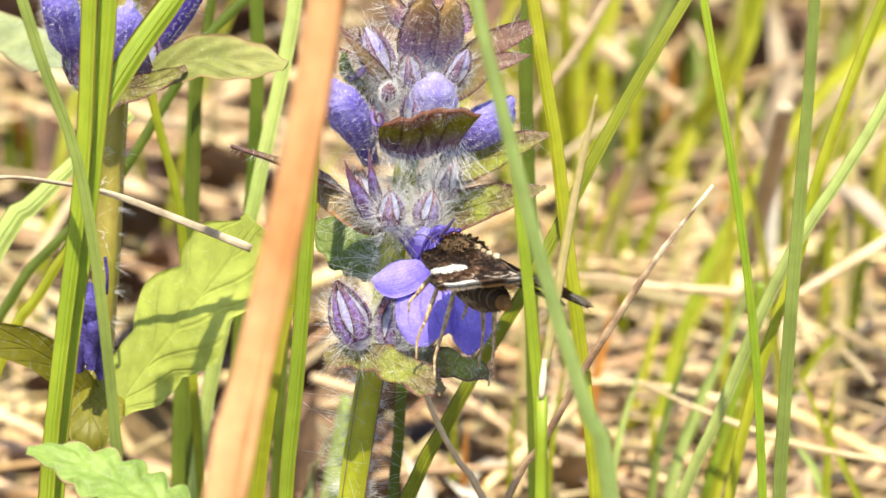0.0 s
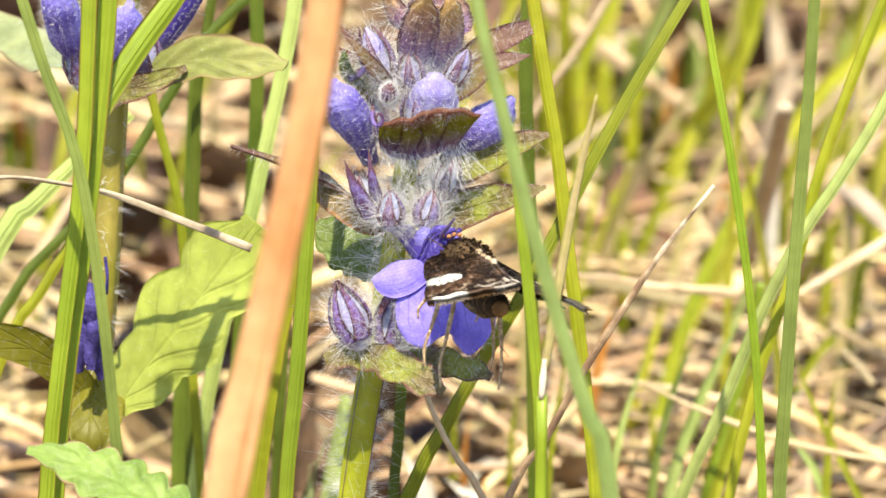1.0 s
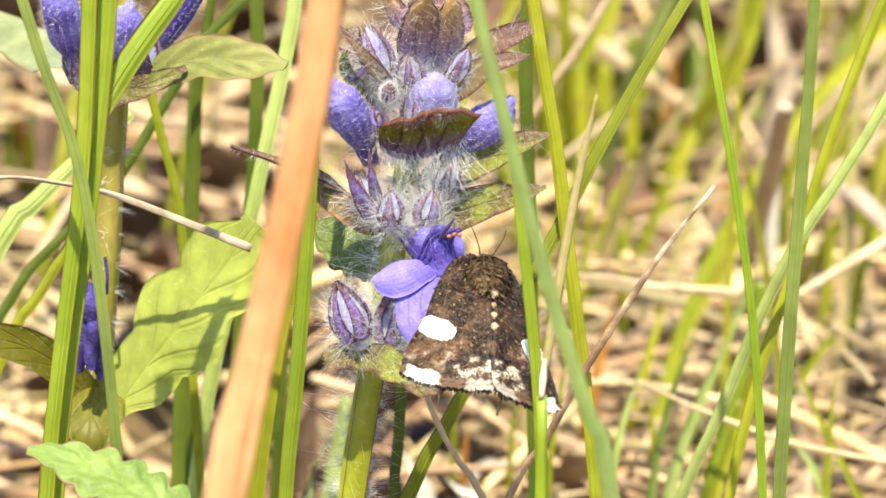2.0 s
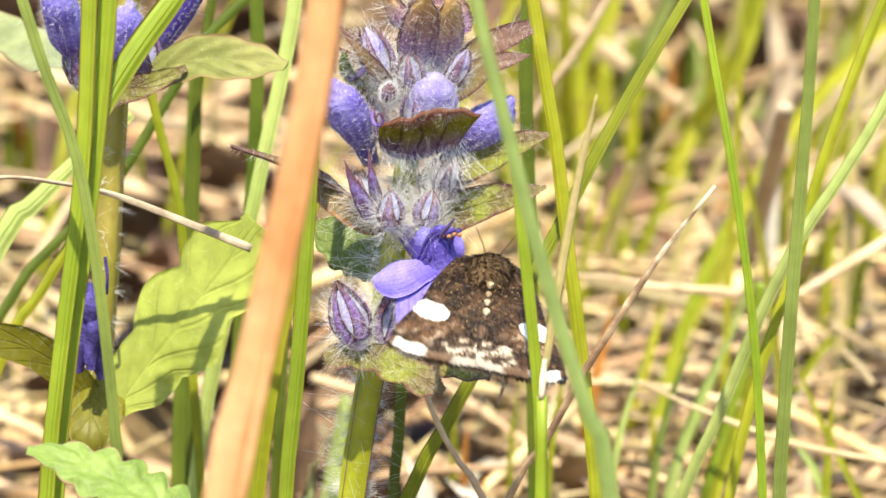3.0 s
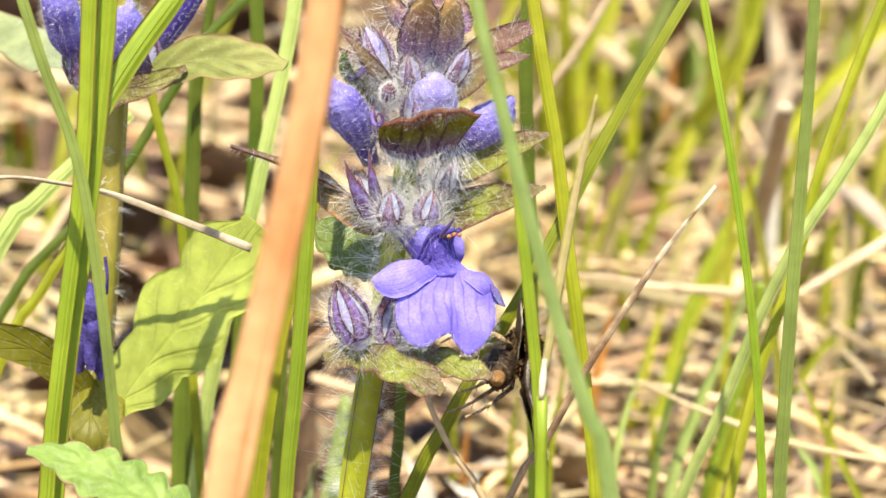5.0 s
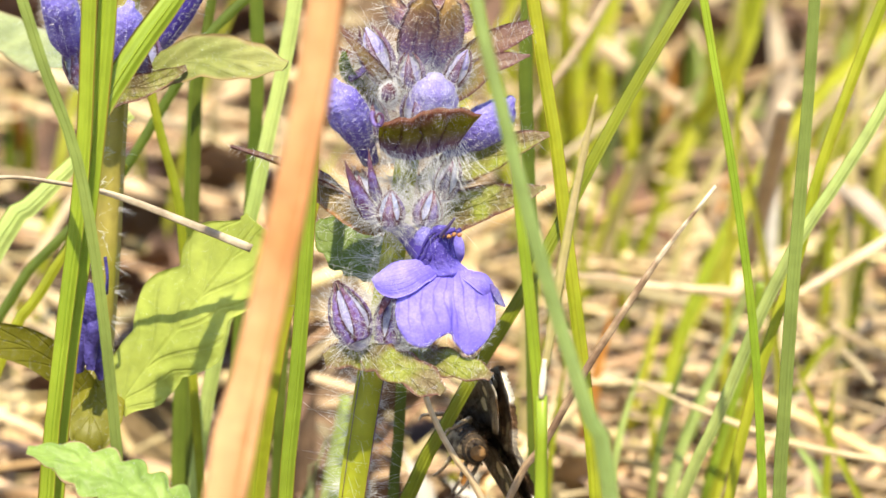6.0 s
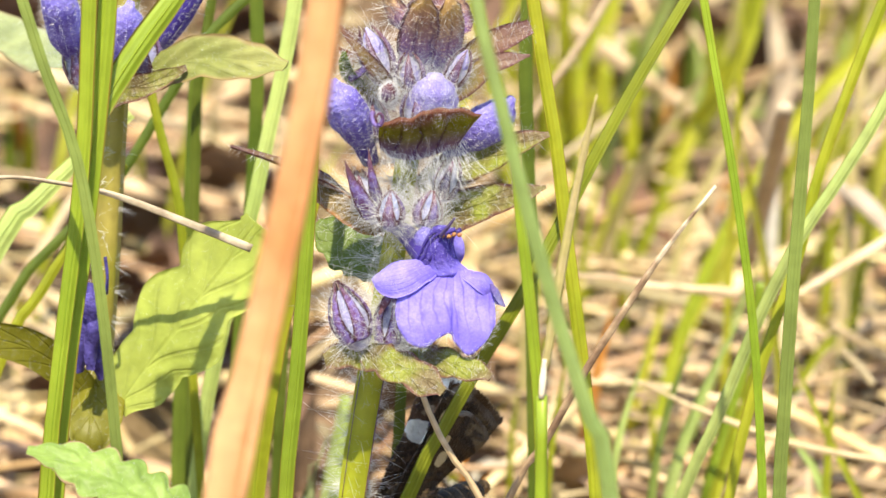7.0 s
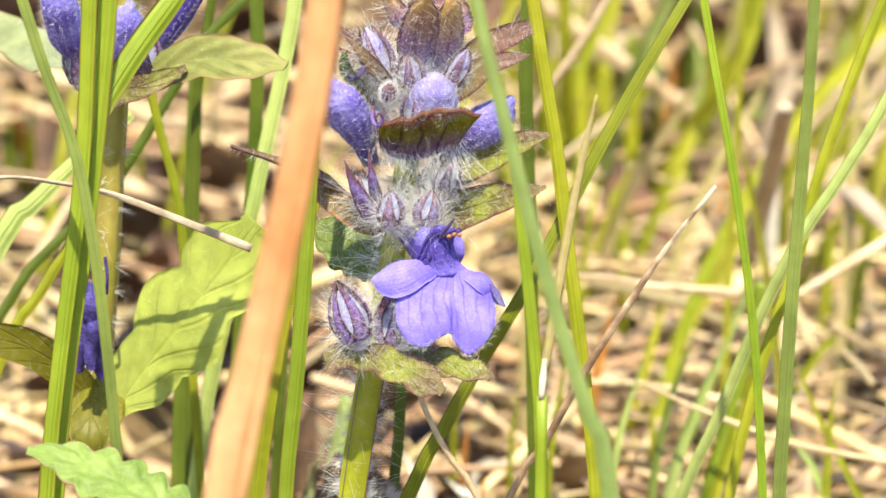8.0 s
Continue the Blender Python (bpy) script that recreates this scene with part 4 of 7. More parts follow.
    part("sheath", Build().tube([(0.00816, -0.03120, 0.07367), (0.00803, -0.03140, 0.07203), (0.00789, -0.03140, 0.07044)], (0.00019, 0.00029, 0.00024), n=10, sides=8, flat=0.6), "papery", old, "white papery leaf sheath")
    part("stem", Build().tube([(0.00795, -0.03100, 0.07061), (0.00796, -0.03100, 0.06637), (0.00789, -0.03100, 0.06116), (0.00762, -0.03100, 0.02958), (0.00736, -0.03100, -0.00200)], (0.00043, 0.00072, 0.00077, 0.00081), n=20, sides=10), "grass", old)
    g([(0.00733, 0.00300, 0.09785), (0.00841, 0.00300, 0.09054), (0.00963, 0.00300, 0.08319), (0.01053, 0.00300, 0.07529), (0.01148, 0.00300, 0.06784), (0.01238, 0.00300, 0.06034), (0.01321, 0.00300, 0.05128), (0.01466, 0.00300, 0.02464), (0.01611, 0.00300, -0.00200)], 0.00058, "grass_yellow", "slim yellow-green grass blade", shape=(1.0, 1.0))
    g([(0.02160, 0.01000, 0.09591), (0.01672, 0.00950, 0.08763), (0.01312, 0.00900, 0.08105), (0.00999, 0.00800, 0.07506), (0.00660, 0.00650, 0.06893), (0.00369, 0.00650, 0.06417), (0.00030, 0.00680, 0.05779), (-0.00323, 0.00700, 0.05063), (-0.01111, 0.00900, 0.02576), (-0.01905, 0.01100, -0.00200)], 0.00063, "grass_arch", "long green grass blade arching behind the flower", face=(0.6, -0.64, -0.47), twist=-75, fold=0.3, shape=(1.45, 1.4, 1.2, 0.95, 0.9, 0.8))
    g([(0.02147, 0.00200, 0.09903), (0.02278, 0.00200, 0.09125), (0.02420, 0.00200, 0.08342), (0.02564, 0.00200, 0.07406), (0.02670, 0.00200, 0.06462), (0.02743, 0.00200, 0.05158), (0.02833, 0.00200, 0.02479), (0.02922, 0.00200, -0.00200)], 0.00038, "grass", "thin upright green grass stem", shape=(1.0, 1.0), fold=0.5)
    g([(0.03080, -0.00800, 0.10013), (0.03044, -0.00800, 0.09249), (0.02989, -0.00800, 0.08382), (0.02918, -0.00800, 0.07315), (0.02860, -0.00800, 0.06238), (0.02827, -0.00800, 0.05448), (0.02756, -0.00800, 0.02624), (0.02685, -0.00800, -0.00200)], 0.00057, "grass_blue", "sturdy bluish green grass stem", shape=(1.1, 1, 1, 0.85), fold=0.4)
    g([(0.04021, 0.03000, 0.09328), (0.03781, 0.03000, 0.08716), (0.03541, 0.03000, 0.08049), (0.03324, 0.03000, 0.07379), (0.03206, 0.03000, 0.06809), (0.02865, 0.03000, 0.05714), (0.02575, 0.03000, 0.04439), (0.02257, 0.03000, 0.02120), (0.01940, 0.03000, -0.00200)], 0.00050, "grass_yellow", "slim yellow-green grass blade", shape=(1.0, 1.0))
    g([(0.04058, 0.02600, 0.08497), (0.03769, 0.02600, 0.07936), (0.03427, 0.02600, 0.07372), (0.03134, 0.02600, 0.06908), (0.02801, 0.02800, 0.06132), (0.02465, 0.03000, 0.05189), (0.02125, 0.03200, 0.04286), (0.01617, 0.03697, 0.02043), (0.01109, 0.04194, -0.00200)], 0.00055, "grass_pale", "grey-green arching grass blade", shape=(1.0, 1.0))
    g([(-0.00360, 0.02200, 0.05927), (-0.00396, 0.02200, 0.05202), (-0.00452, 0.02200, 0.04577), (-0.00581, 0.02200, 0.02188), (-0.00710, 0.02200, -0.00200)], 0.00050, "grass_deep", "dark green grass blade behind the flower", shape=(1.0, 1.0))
    g([(-0.02294, 0.06000, 0.07853), (-0.02346, 0.06000, 0.06772), (-0.02397, 0.06000, 0.05846), (-0.02459, 0.06000, 0.04857), (-0.02509, 0.06000, 0.03528), (-0.02551, 0.06000, 0.01664), (-0.02593, 0.06000, -0.00200)], 0.00074, "grass_deep", "green grass blade, its shade put into the colour", shape=(1.0, 1, 1, 0.9))
    g([(-0.01747, 0.06200, 0.08671), (-0.01738, 0.06200, 0.07593), (-0.01816, 0.06200, 0.06233), (-0.01943, 0.06200, 0.04859), (-0.02084, 0.06200, 0.02330), (-0.02224, 0.06200, -0.00200)], 0.00064, "grass_deep", "green grass blade, its shade put into the colour", shape=(1.0, 1.0))
    g([(-0.01289, 0.04000, 0.09071), (-0.01420, 0.04000, 0.08292), (-0.01604, 0.04000, 0.07456), (-0.01762, 0.04000, 0.06719), (-0.02087, 0.04200, 0.05393), (-0.02286, 0.04400, 0.04154), (-0.02496, 0.04751, 0.01977), (-0.02706, 0.05103, -0.00200)], 0.00067, "grass_pale", "pale green grass blade", shape=(1.0, 1.0))
    g([(-0.02660, 0.04000, 0.08083), (-0.02548, 0.04000, 0.07560), (-0.02415, 0.04000, 0.07035), (-0.02354, 0.04000, 0.06455), (-0.02144, 0.04000, 0.03128), (-0.01933, 0.04000, -0.00200)], 0.00041, "grass_yellow", "thin yellow-green grass blade", shape=(1.0, 1.0))
    g([(-0.01582, 0.04500, 0.06437), (-0.01628, 0.04500, 0.05742), (-0.01711, 0.04500, 0.04883), (-0.01796, 0.04500, 0.03908), (-0.01903, 0.04500, 0.01854), (-0.02010, 0.04500, -0.00200)], 0.00046, "grass_deep", "shaded green grass blade, darkened in its colour", shape=(1.0, 1.0))
    g([(-0.01364, 0.07000, 0.06535), (-0.01450, 0.07000, 0.05594), (-0.01536, 0.07000, 0.04645), (-0.01668, 0.07000, 0.02223), (-0.01801, 0.07000, -0.00200)], 0.00055, "grass_deep", "shaded green grass blade, darkened in its colour", shape=(1.0, 1.0))
    g([(-0.02085, 0.05000, 0.08812), (-0.02167, 0.05000, 0.08284), (-0.02249, 0.05000, 0.07808), (-0.02282, 0.05000, 0.07009), (-0.02371, 0.05000, 0.03404), (-0.02461, 0.05000, -0.00200)], 0.00047, "grass_deep", "shaded green grass blade, darkened in its colour", shape=(1.0, 1.0))
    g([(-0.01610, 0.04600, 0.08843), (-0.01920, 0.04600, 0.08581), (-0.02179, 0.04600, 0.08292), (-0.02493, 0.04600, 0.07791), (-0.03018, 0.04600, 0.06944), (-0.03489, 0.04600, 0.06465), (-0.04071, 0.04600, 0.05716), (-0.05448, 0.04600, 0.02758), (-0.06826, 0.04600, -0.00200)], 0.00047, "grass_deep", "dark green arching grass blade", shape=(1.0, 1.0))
    g([(-0.02779, 0.03000, 0.07998), (-0.03287, 0.03000, 0.07534), (-0.03644, 0.03000, 0.07172), (-0.04055, 0.03000, 0.06653), (-0.05684, 0.03000, 0.03227), (-0.07312, 0.03000, -0.00200)], 0.00121, "grass_pale", "broad light green grass blade", shape=(1.0, 1, 1, 0.9, 0.5))
    g([(-0.02854, 0.03400, 0.07440), (-0.03215, 0.03400, 0.06919), (-0.03630, 0.03400, 0.06238), (-0.03996, 0.03400, 0.05607), (-0.05006, 0.03400, 0.02703), (-0.06015, 0.03400, -0.00200)], 0.00061, "grass_yellow", "slim yellow-green grass blade", shape=(1.0, 1, 0.9, 0.7))
    g([(0.00767, 0.04000, 0.08967), (0.00744, 0.04000, 0.08188), (0.00772, 0.04000, 0.07246), (0.00801, 0.04000, 0.06296), (0.00859, 0.04000, 0.03048), (0.00918, 0.04000, -0.00200)], 0.00061, "grass_deep", "shaded green grass blade, darkened in its colour", shape=(1.0, 1.0))


make_grasses()


def make_stalks():
    b = Build().tube([(-0.00723, -0.11800, 0.12443), (-0.00792, -0.11800, 0.11985), (-0.00884, -0.11800, 0.11411), (-0.01069, -0.11800, 0.10524), (-0.01302, -0.11800, 0.09510), (-0.01491, -0.11800, 0.08643), (-0.01987, -0.11800, 0.04215), (-0.02495, -0.11800, -0.00200)][::-1], (0.00183, 0.00168, 0.00156, 0.00141, 0.00126, 0.00126), n=40, sides=14, flat=0.55)
    made = thing("dry_stalk", b, "orange_stalk", "smooth orange-tan dry stalk close to the camera", "stalk", "dry stalks")
    b = Build().tube([(-0.00663, -0.11860, 0.12455), (-0.00716, -0.11860, 0.11998), (-0.00801, -0.11860, 0.11425), (-0.00977, -0.11860, 0.10538), (-0.01194, -0.11860, 0.09526), (-0.01367, -0.11860, 0.08660)], 0.00036, n=40, sides=8)
    part("sheath_edge", b, "orange_stalk", made, "rolled reddish edge of the leaf sheath")
    b = Build().tube([(0.02289, 0.00200, 0.08008), (0.02114, 0.00200, 0.07776), (0.01853, 0.00200, 0.07430), (0.01520, 0.00200, 0.06910), (0.01186, 0.00200, 0.06362), (0.00852, 0.00300, 0.05708), (0.00540, 0.00400, 0.05150), (-0.00360, 0.00879, 0.02475), (-0.01259, 0.01359, -0.00200)][::-1], (0.00038, 0.00038, 0.00036, 0.00036, 0.00033, 0.00033, 0.00014), n=50, sides=10, flat=0.7)
    leaning = thing("dry_stalk", b, "brown_stalk", "thin brown dry stalk with a bleached split tip", "stalk", "dry stalks")
    b = Build().tube([(-0.01639, 0.00600, 0.07355), (-0.02145, 0.00600, 0.07564), (-0.02818, 0.00600, 0.07828), (-0.03335, 0.00400, 0.07990), (-0.03753, 0.00200, 0.08077), (-0.04314, 0.00000, 0.08046)], (0.00038, 0.00033, 0.00029, 0.00029), n=40, sides=8, flat=0.6)
    thing("dry_stalk", b, "straw_grey", "grey-brown dry grass stalk lying across the blades", "stalk", "dry stalks")
    b = Build().tube([(-0.00171, -0.00500, 0.06451), (-0.00076, -0.00500, 0.06180), (0.00053, -0.00500, 0.05907), (0.00220, -0.00500, 0.05634), (0.00364, -0.00500, 0.05411), (0.01445, -0.00500, 0.02605), (0.02526, -0.00500, -0.00200)][::-1], (0.00048, 0.00048, 0.00043, 0.00033, 0.00024), n=30, sides=8, flat=0.6)
    bent = thing("dry_stalk", b, "straw", "kinked dry straw below the bract", "stalk", "dry stalks")
    b = Build().tube([(0.01933, 0.09000, 0.03915), (0.02325, 0.09000, 0.03718), (0.02830, 0.09000, 0.03503), (0.03326, 0.08800, 0.03368), (0.03818, 0.08600, 0.03297), (0.04752, 0.08400, 0.03180)], (0.00014, 0.00029, 0.00033, 0.00033), n=30, sides=8)
    thing("dry_stalk", b, "straw", "thin dry twig lying over the litter", "stalk", "dry stalks")
    thing("dry_stalk", Build().tube([(0.01306, 0.13000, 0.03973), (0.01736, 0.12500, 0.04075), (0.02190, 0.12000, 0.04118), (0.02656, 0.12000, 0.04070), (0.03076, 0.12000, 0.04034)], (0.00049, 0.00061, 0.00055), n=16, sides=8, flat=0.6), "straw", "bleached dry straw held up by the grass", "stalk", "dry stalks")
    thing("dry_stalk", Build().tube([(0.01459, 0.13000, 0.02822), (0.01934, 0.13000, 0.02810), (0.02391, 0.12500, 0.02884), (0.02725, 0.12000, 0.02947), (0.03136, 0.12000, 0.02826)], (0.00047, 0.00059, 0.00053), n=16, sides=8, flat=0.6), "straw", "bleached dry straw held up by the grass", "stalk", "dry stalks")
    thing("dry_stalk", Build().tube([(0.03622, 0.11000, 0.04290), (0.04052, 0.12000, 0.04274), (0.04459, 0.12500, 0.04390), (0.04813, 0.13000, 0.04478)], (0.00057, 0.00071, 0.00064), n=16, sides=8, flat=0.6), "straw", "thick pale straw leaning in the grass", "stalk", "dry stalks")
    thing("dry_stalk", Build().tube([(0.03611, 0.14000, 0.05551), (0.03610, 0.16000, 0.04593), (0.03579, 0.18000, 0.03540), (0.03502, 0.20000, 0.02319)], (0.00095, 0.00119, 0.00107), n=16, sides=8, flat=0.6), "pale_leaf", "broad bleached dead grass leaf", "stalk", "dry stalks")
    thing("dry_stalk", Build().tube([(0.04122, 0.12000, 0.03431), (0.04300, 0.12000, 0.03250), (0.04449, 0.12000, 0.03056)], (0.00039, 0.00049, 0.00044), n=16, sides=8, flat=0.6), "straw", "short tan straw in the litter", "stalk", "dry stalks")
    thing("dry_stalk", Build().tube([(0.04901, 0.16000, 0.03708), (0.04653, 0.18000, 0.03605), (0.04583, 0.20000, 0.03256)], (0.00110, 0.00137, 0.00124), n=16, sides=8, flat=0.6), "pale_leaf", "broad bleached dead grass leaf", "stalk", "dry stalks")
    thing("dry_stalk", Build().tube([(0.00930, 0.14000, 0.05398), (0.01078, 0.14000, 0.05703), (0.01315, 0.14000, 0.06039), (0.01551, 0.14000, 0.06403), (0.01786, 0.14000, 0.06828)], (0.00036, 0.00045, 0.00040), n=16, sides=8, flat=0.6), "straw", "thin tan straw in the grass", "stalk", "dry stalks")
    return leaning, bent


leaning_stalk, bent_straw = make_stalks()


# ---- the bugle in flower ----
def fur(build, source, count, length, rng, up=0.25, bend=0.3, keep=None, front=1.0, fine=1.0):
    """Hairs that stand on the faces of a part."""
    me = source.data
    polys = [p for p in me.polygons if p.area > 0]
    for p in rng.choices(polys, weights=[p.area for p in polys], k=count):
        vs = [me.vertices[i].co for i in p.vertices]
        w = [rng.random() + 0.05 for _ in vs]
        c = sum((v * a for v, a in zip(vs, w)), Vector()) / sum(w)
        if keep and not keep(c):
            continue
        if p.normal.y < -0.8 and rng.random() > front:
            continue
        way = p.normal + Vector((rng.gauss(0, 0.35), rng.gauss(0, 0.35), rng.gauss(up, 0.35)))
        build.hair(c, way, length * rng.uniform(0.5, 1.3), fine * min(0.000015, length * 0.011) * rng.uniform(0.7, 1.3), (rng.gauss(0, bend), rng.gauss(0, bend), rng.gauss(0, bend)))


def calyx(plant, centre, axis, length, radius, rng, bud="petal_pale", bud_size=0.8, spread=0.25, sepals=5, start=0.0):
    """A hairy cup with narrow pointed teeth round a closed bud."""
    ax = Vector(axis).normalized()
    c = Vector(centre)
    cup = part("calyx", Build().ball(c - ax * length * 0.06, ax, length * 0.95, radius * 0.9, (0.35, 0.85, 1, 0.92, 0.6, 0.15), n=10, sides=12), "sepal_pale", plant)
    s = ax.orthogonal().normalized()
    q = ax.cross(s)
    for k in range(sepals):
        a = start + 2 * math.pi * k / sepals
        o = s * math.cos(a) + q * math.sin(a)
        line = [c + o * radius * 0.7 - ax * length * 0.38, c + o * radius * (1.0 + spread * 0.3) - ax * length * 0.05, c + o * radius * (0.74 + spread) + ax * length * 0.28,
                c + o * radius * (0.14 + 1.2 * spread) + ax * length * 0.56]
        part("sepal", Build().leaf(line, radius * (0.38 if sepals == 5 else 0.29), o, (1.5, 1.15, 0.8, 0.45, 0.06), cup=-0.3, cols=4, n=12, thick=0.00016), "sepal" if sepals == 5 else "sepal_lilac", cup)
    if bud:
        part("bud", Build().ball(c + ax * length * 0.1, ax, length * bud_size, radius * 0.72, (0.4, 0.9, 1, 0.8, 0.1), n=10, sides=12, lumps=0.08), bud, cup)
    return cup


SPIKE = (0.4, 0.85, 1.0, 0.8, 0.45, 0.06)
OVAL = (0.35, 0.8, 1.0, 0.95, 0.7, 0.1)


def make_bugle():
    rng = random.Random(3)
    plant = hollow("bugle_plant", (-0.0085, 0.0, 0.0), "hairy blue-violet bugle in flower on an upright stem", "flower")
    stem_line = [(-0.00066, 0.00000, 0.10089), (-0.00138, 0.00000, 0.09460), (-0.00219, 0.00000, 0.08828), (-0.00329, 0.00000, 0.08095), (-0.00440, 0.00000, 0.07357), (-0.00596, 0.00000, 0.06515), (-0.00693, 0.00000, 0.05917), (-0.00782, 0.00000, 0.05266), (-0.01006, 0.00000, 0.02533), (-0.01229, 0.00000, -0.00200)]
    stem = part("stem", Build().tube(stem_line[::-1], (0.0017, 0.0017, 0.0017, 0.0016, 0.0014, 0.0011), n=60, sides=4, flat=1.0, side=(0.72, 0.69, 0)), "stem", plant, "yellow-green square stem with fine hairs")
    part("stem_furrow", Build().tube([(-0.00494, -0.00120, 0.06448), (-0.00577, -0.00120, 0.05950), (-0.00674, -0.00120, 0.05301)], 0.00004, n=12, sides=6), "sepal", plant, "dark edge line of the stem")
    part("stem_furrow", Build().tube([(-0.00700, -0.00120, 0.06448), (-0.00778, -0.00120, 0.05950), (-0.00867, -0.00120, 0.05301)], 0.00003, n=12, sides=6), "sepal", plant, "dark edge line of the stem")

    def bract(pts, half, face, material, shape=OVAL, label="", **more):
        return part("bract", Build().leaf(pts, half, face, shape, seed=len(plant.children), **more), material, plant, label)

    # lowest whorl: two wavy toothed bracts under the open flower
    bract([(-0.00534, -0.00400, 0.06681), (-0.00684, -0.00560, 0.06724), (-0.00850, -0.00640, 0.06735), (-0.00996, -0.00680, 0.06711)], 0.00143, (-0.10013, -0.81877, 0.56533), "bract_green", (0.8, 1, 1, 1, 0.9, 0.5), wave=0.2, teeth=0.25, count=3, cols=10, label="yellow-green toothed bract")
    bract([(-0.00636, -0.00600, 0.06763), (-0.00445, -0.00880, 0.06740), (-0.00231, -0.01080, 0.06687), (-0.00084, -0.01180, 0.06626), (0.00005, -0.01220, 0.06578)], 0.00182, (-0.04978, -0.79239, 0.60799), "bract_green", (0.6, 0.95, 1, 0.95, 0.8, 0.3), wave=0.16, teeth=0.3, count=3, cols=10, label="wavy toothed green-brown bract")
    bract([(-0.00304, -0.00600, 0.06735), (-0.00067, -0.00850, 0.06752), (0.00146, -0.01040, 0.06744), (0.00311, -0.01150, 0.06725), (0.00404, -0.01200, 0.06699)], 0.00143, (0.04978, -0.79239, 0.60799), "bract_green", (0.6, 0.95, 1, 0.95, 0.85, 0.35), wave=0.16, teeth=0.3, count=3, cols=10, label="brown-edged toothed bract")
    # second whorl, behind: leaf with shade put into its colour and brown-edged bract that points aside
    bract([(-0.00452, 0.00300, 0.07281), (-0.00695, 0.00500, 0.07380), (-0.00889, 0.00600, 0.07455), (-0.01084, 0.00700, 0.07555)], 0.00297, (-0.20281, -0.79967, 0.56516), "leaf_shade", (0.5, 0.9, 1, 0.95, 0.7, 0.2), wave=0.12, teeth=0.2, count=4, label="green bract with shade in its colour")
    bract([(-0.00497, 0.00000, 0.07603), (-0.00782, -0.00100, 0.07874), (-0.01017, -0.00200, 0.08118), (-0.01394, -0.00300, 0.08313), (-0.01779, -0.00400, 0.08482)], 0.00143, (-0.29778, -0.22929, 0.92669), "bract", (0.6, 1, 0.95, 0.7, 0.4, 0.15), fold=0.5, label="long brown-edged bract pointing aside")
    bract([(-0.00210, 0.00000, 0.07702), (0.00076, -0.00200, 0.07849), (0.00361, -0.00300, 0.07971), (0.00644, -0.00400, 0.08069), (0.00867, -0.00400, 0.08137)], 0.00182, (0.09988, -0.84814, 0.52026), "bract_green", (0.5, 0.9, 1, 0.85, 0.55, 0.1), cup=0.25, teeth=0.1, label="yellow-green bract with a purple tip")
    bract([(-0.00210, 0.00000, 0.08046), (0.00124, -0.00100, 0.08217), (0.00408, -0.00200, 0.08362), (0.00692, -0.00300, 0.08507), (0.00891, -0.00300, 0.08566)], 0.00172, (0.10102, -0.78438, 0.61200), "bract_green", (0.5, 1, 1, 0.9, 0.6, 0.15), cup=0.2, label="brown bract in half shade")
    bract([(-0.00552, -0.00200, 0.07692), (-0.00684, -0.00300, 0.07810), (-0.00845, -0.00300, 0.07942), (-0.01027, -0.00200, 0.08055), (-0.01209, -0.00100, 0.08158)], 0.00112, (-0.30, -0.80, 0.52), "bract_gold", (0.35, 0.8, 1, 1, 0.8, 0.4), cup=0.2, wave=0.1, teeth=0.08, cols=10, label="golden-brown bract with a rough edge")
    # third whorl: hooded bract towards the camera
    hood = Build().sheet([[(-0.00529, -0.00480, 0.08491), (-0.00444, -0.00460, 0.08419), (-0.00303, -0.00450, 0.08382), (-0.00151, -0.00450, 0.08397), (0.00005, -0.00450, 0.08455), (0.00104, -0.00460, 0.08486), (0.00146, -0.00480, 0.08549)],
                          [(-0.00537, -0.00660, 0.08639), (-0.00433, -0.00680, 0.08625), (-0.00292, -0.00700, 0.08629), (-0.00141, -0.00690, 0.08656), (0.00028, -0.00710, 0.08690), (0.00179, -0.00700, 0.08716), (0.00245, -0.00660, 0.08726)],
                          [(-0.00526, -0.00740, 0.08745), (-0.00404, -0.00800, 0.08778), (-0.00262, -0.00860, 0.08816), (-0.00131, -0.00830, 0.08857), (0.00037, -0.00870, 0.08890), (0.00206, -0.00820, 0.08864), (0.00310, -0.00740, 0.08812)],
                          [(-0.00517, -0.00680, 0.08750), (-0.00399, -0.00740, 0.08788), (-0.00258, -0.00780, 0.08821), (-0.00127, -0.00760, 0.08870), (0.00042, -0.00790, 0.08901), (0.00211, -0.00750, 0.08872), (0.00324, -0.00690, 0.08810)]], (0.00000, -0.99811, -0.06149), cols=48, steps=7, rag=0.0001, pleats=0.0008)
    hooded = part("bract", hood, "bract_dark", plant, "olive hooded bract with a purple base and reddish rim")
    bract([(-0.00171, 0.00000, 0.08926), (0.00170, -0.00200, 0.09116), (0.00406, -0.00300, 0.09331), (0.00736, -0.00300, 0.09486)], 0.00134, (0.00000, -0.85241, 0.52288), "bract", (0.4, 0.8, 1, 0.95, 0.8, 0.5), cup=0.3)
    bract([(-0.00161, -0.00100, 0.08754), (0.00170, -0.00300, 0.08993), (0.00406, -0.00400, 0.09184), (0.00726, -0.00400, 0.09266)], 0.00124, (0.09988, -0.84814, 0.52026), "bract", (0.4, 0.9, 1, 0.85, 0.6, 0.1), cup=0.25, label="brown-violet pointed bract")
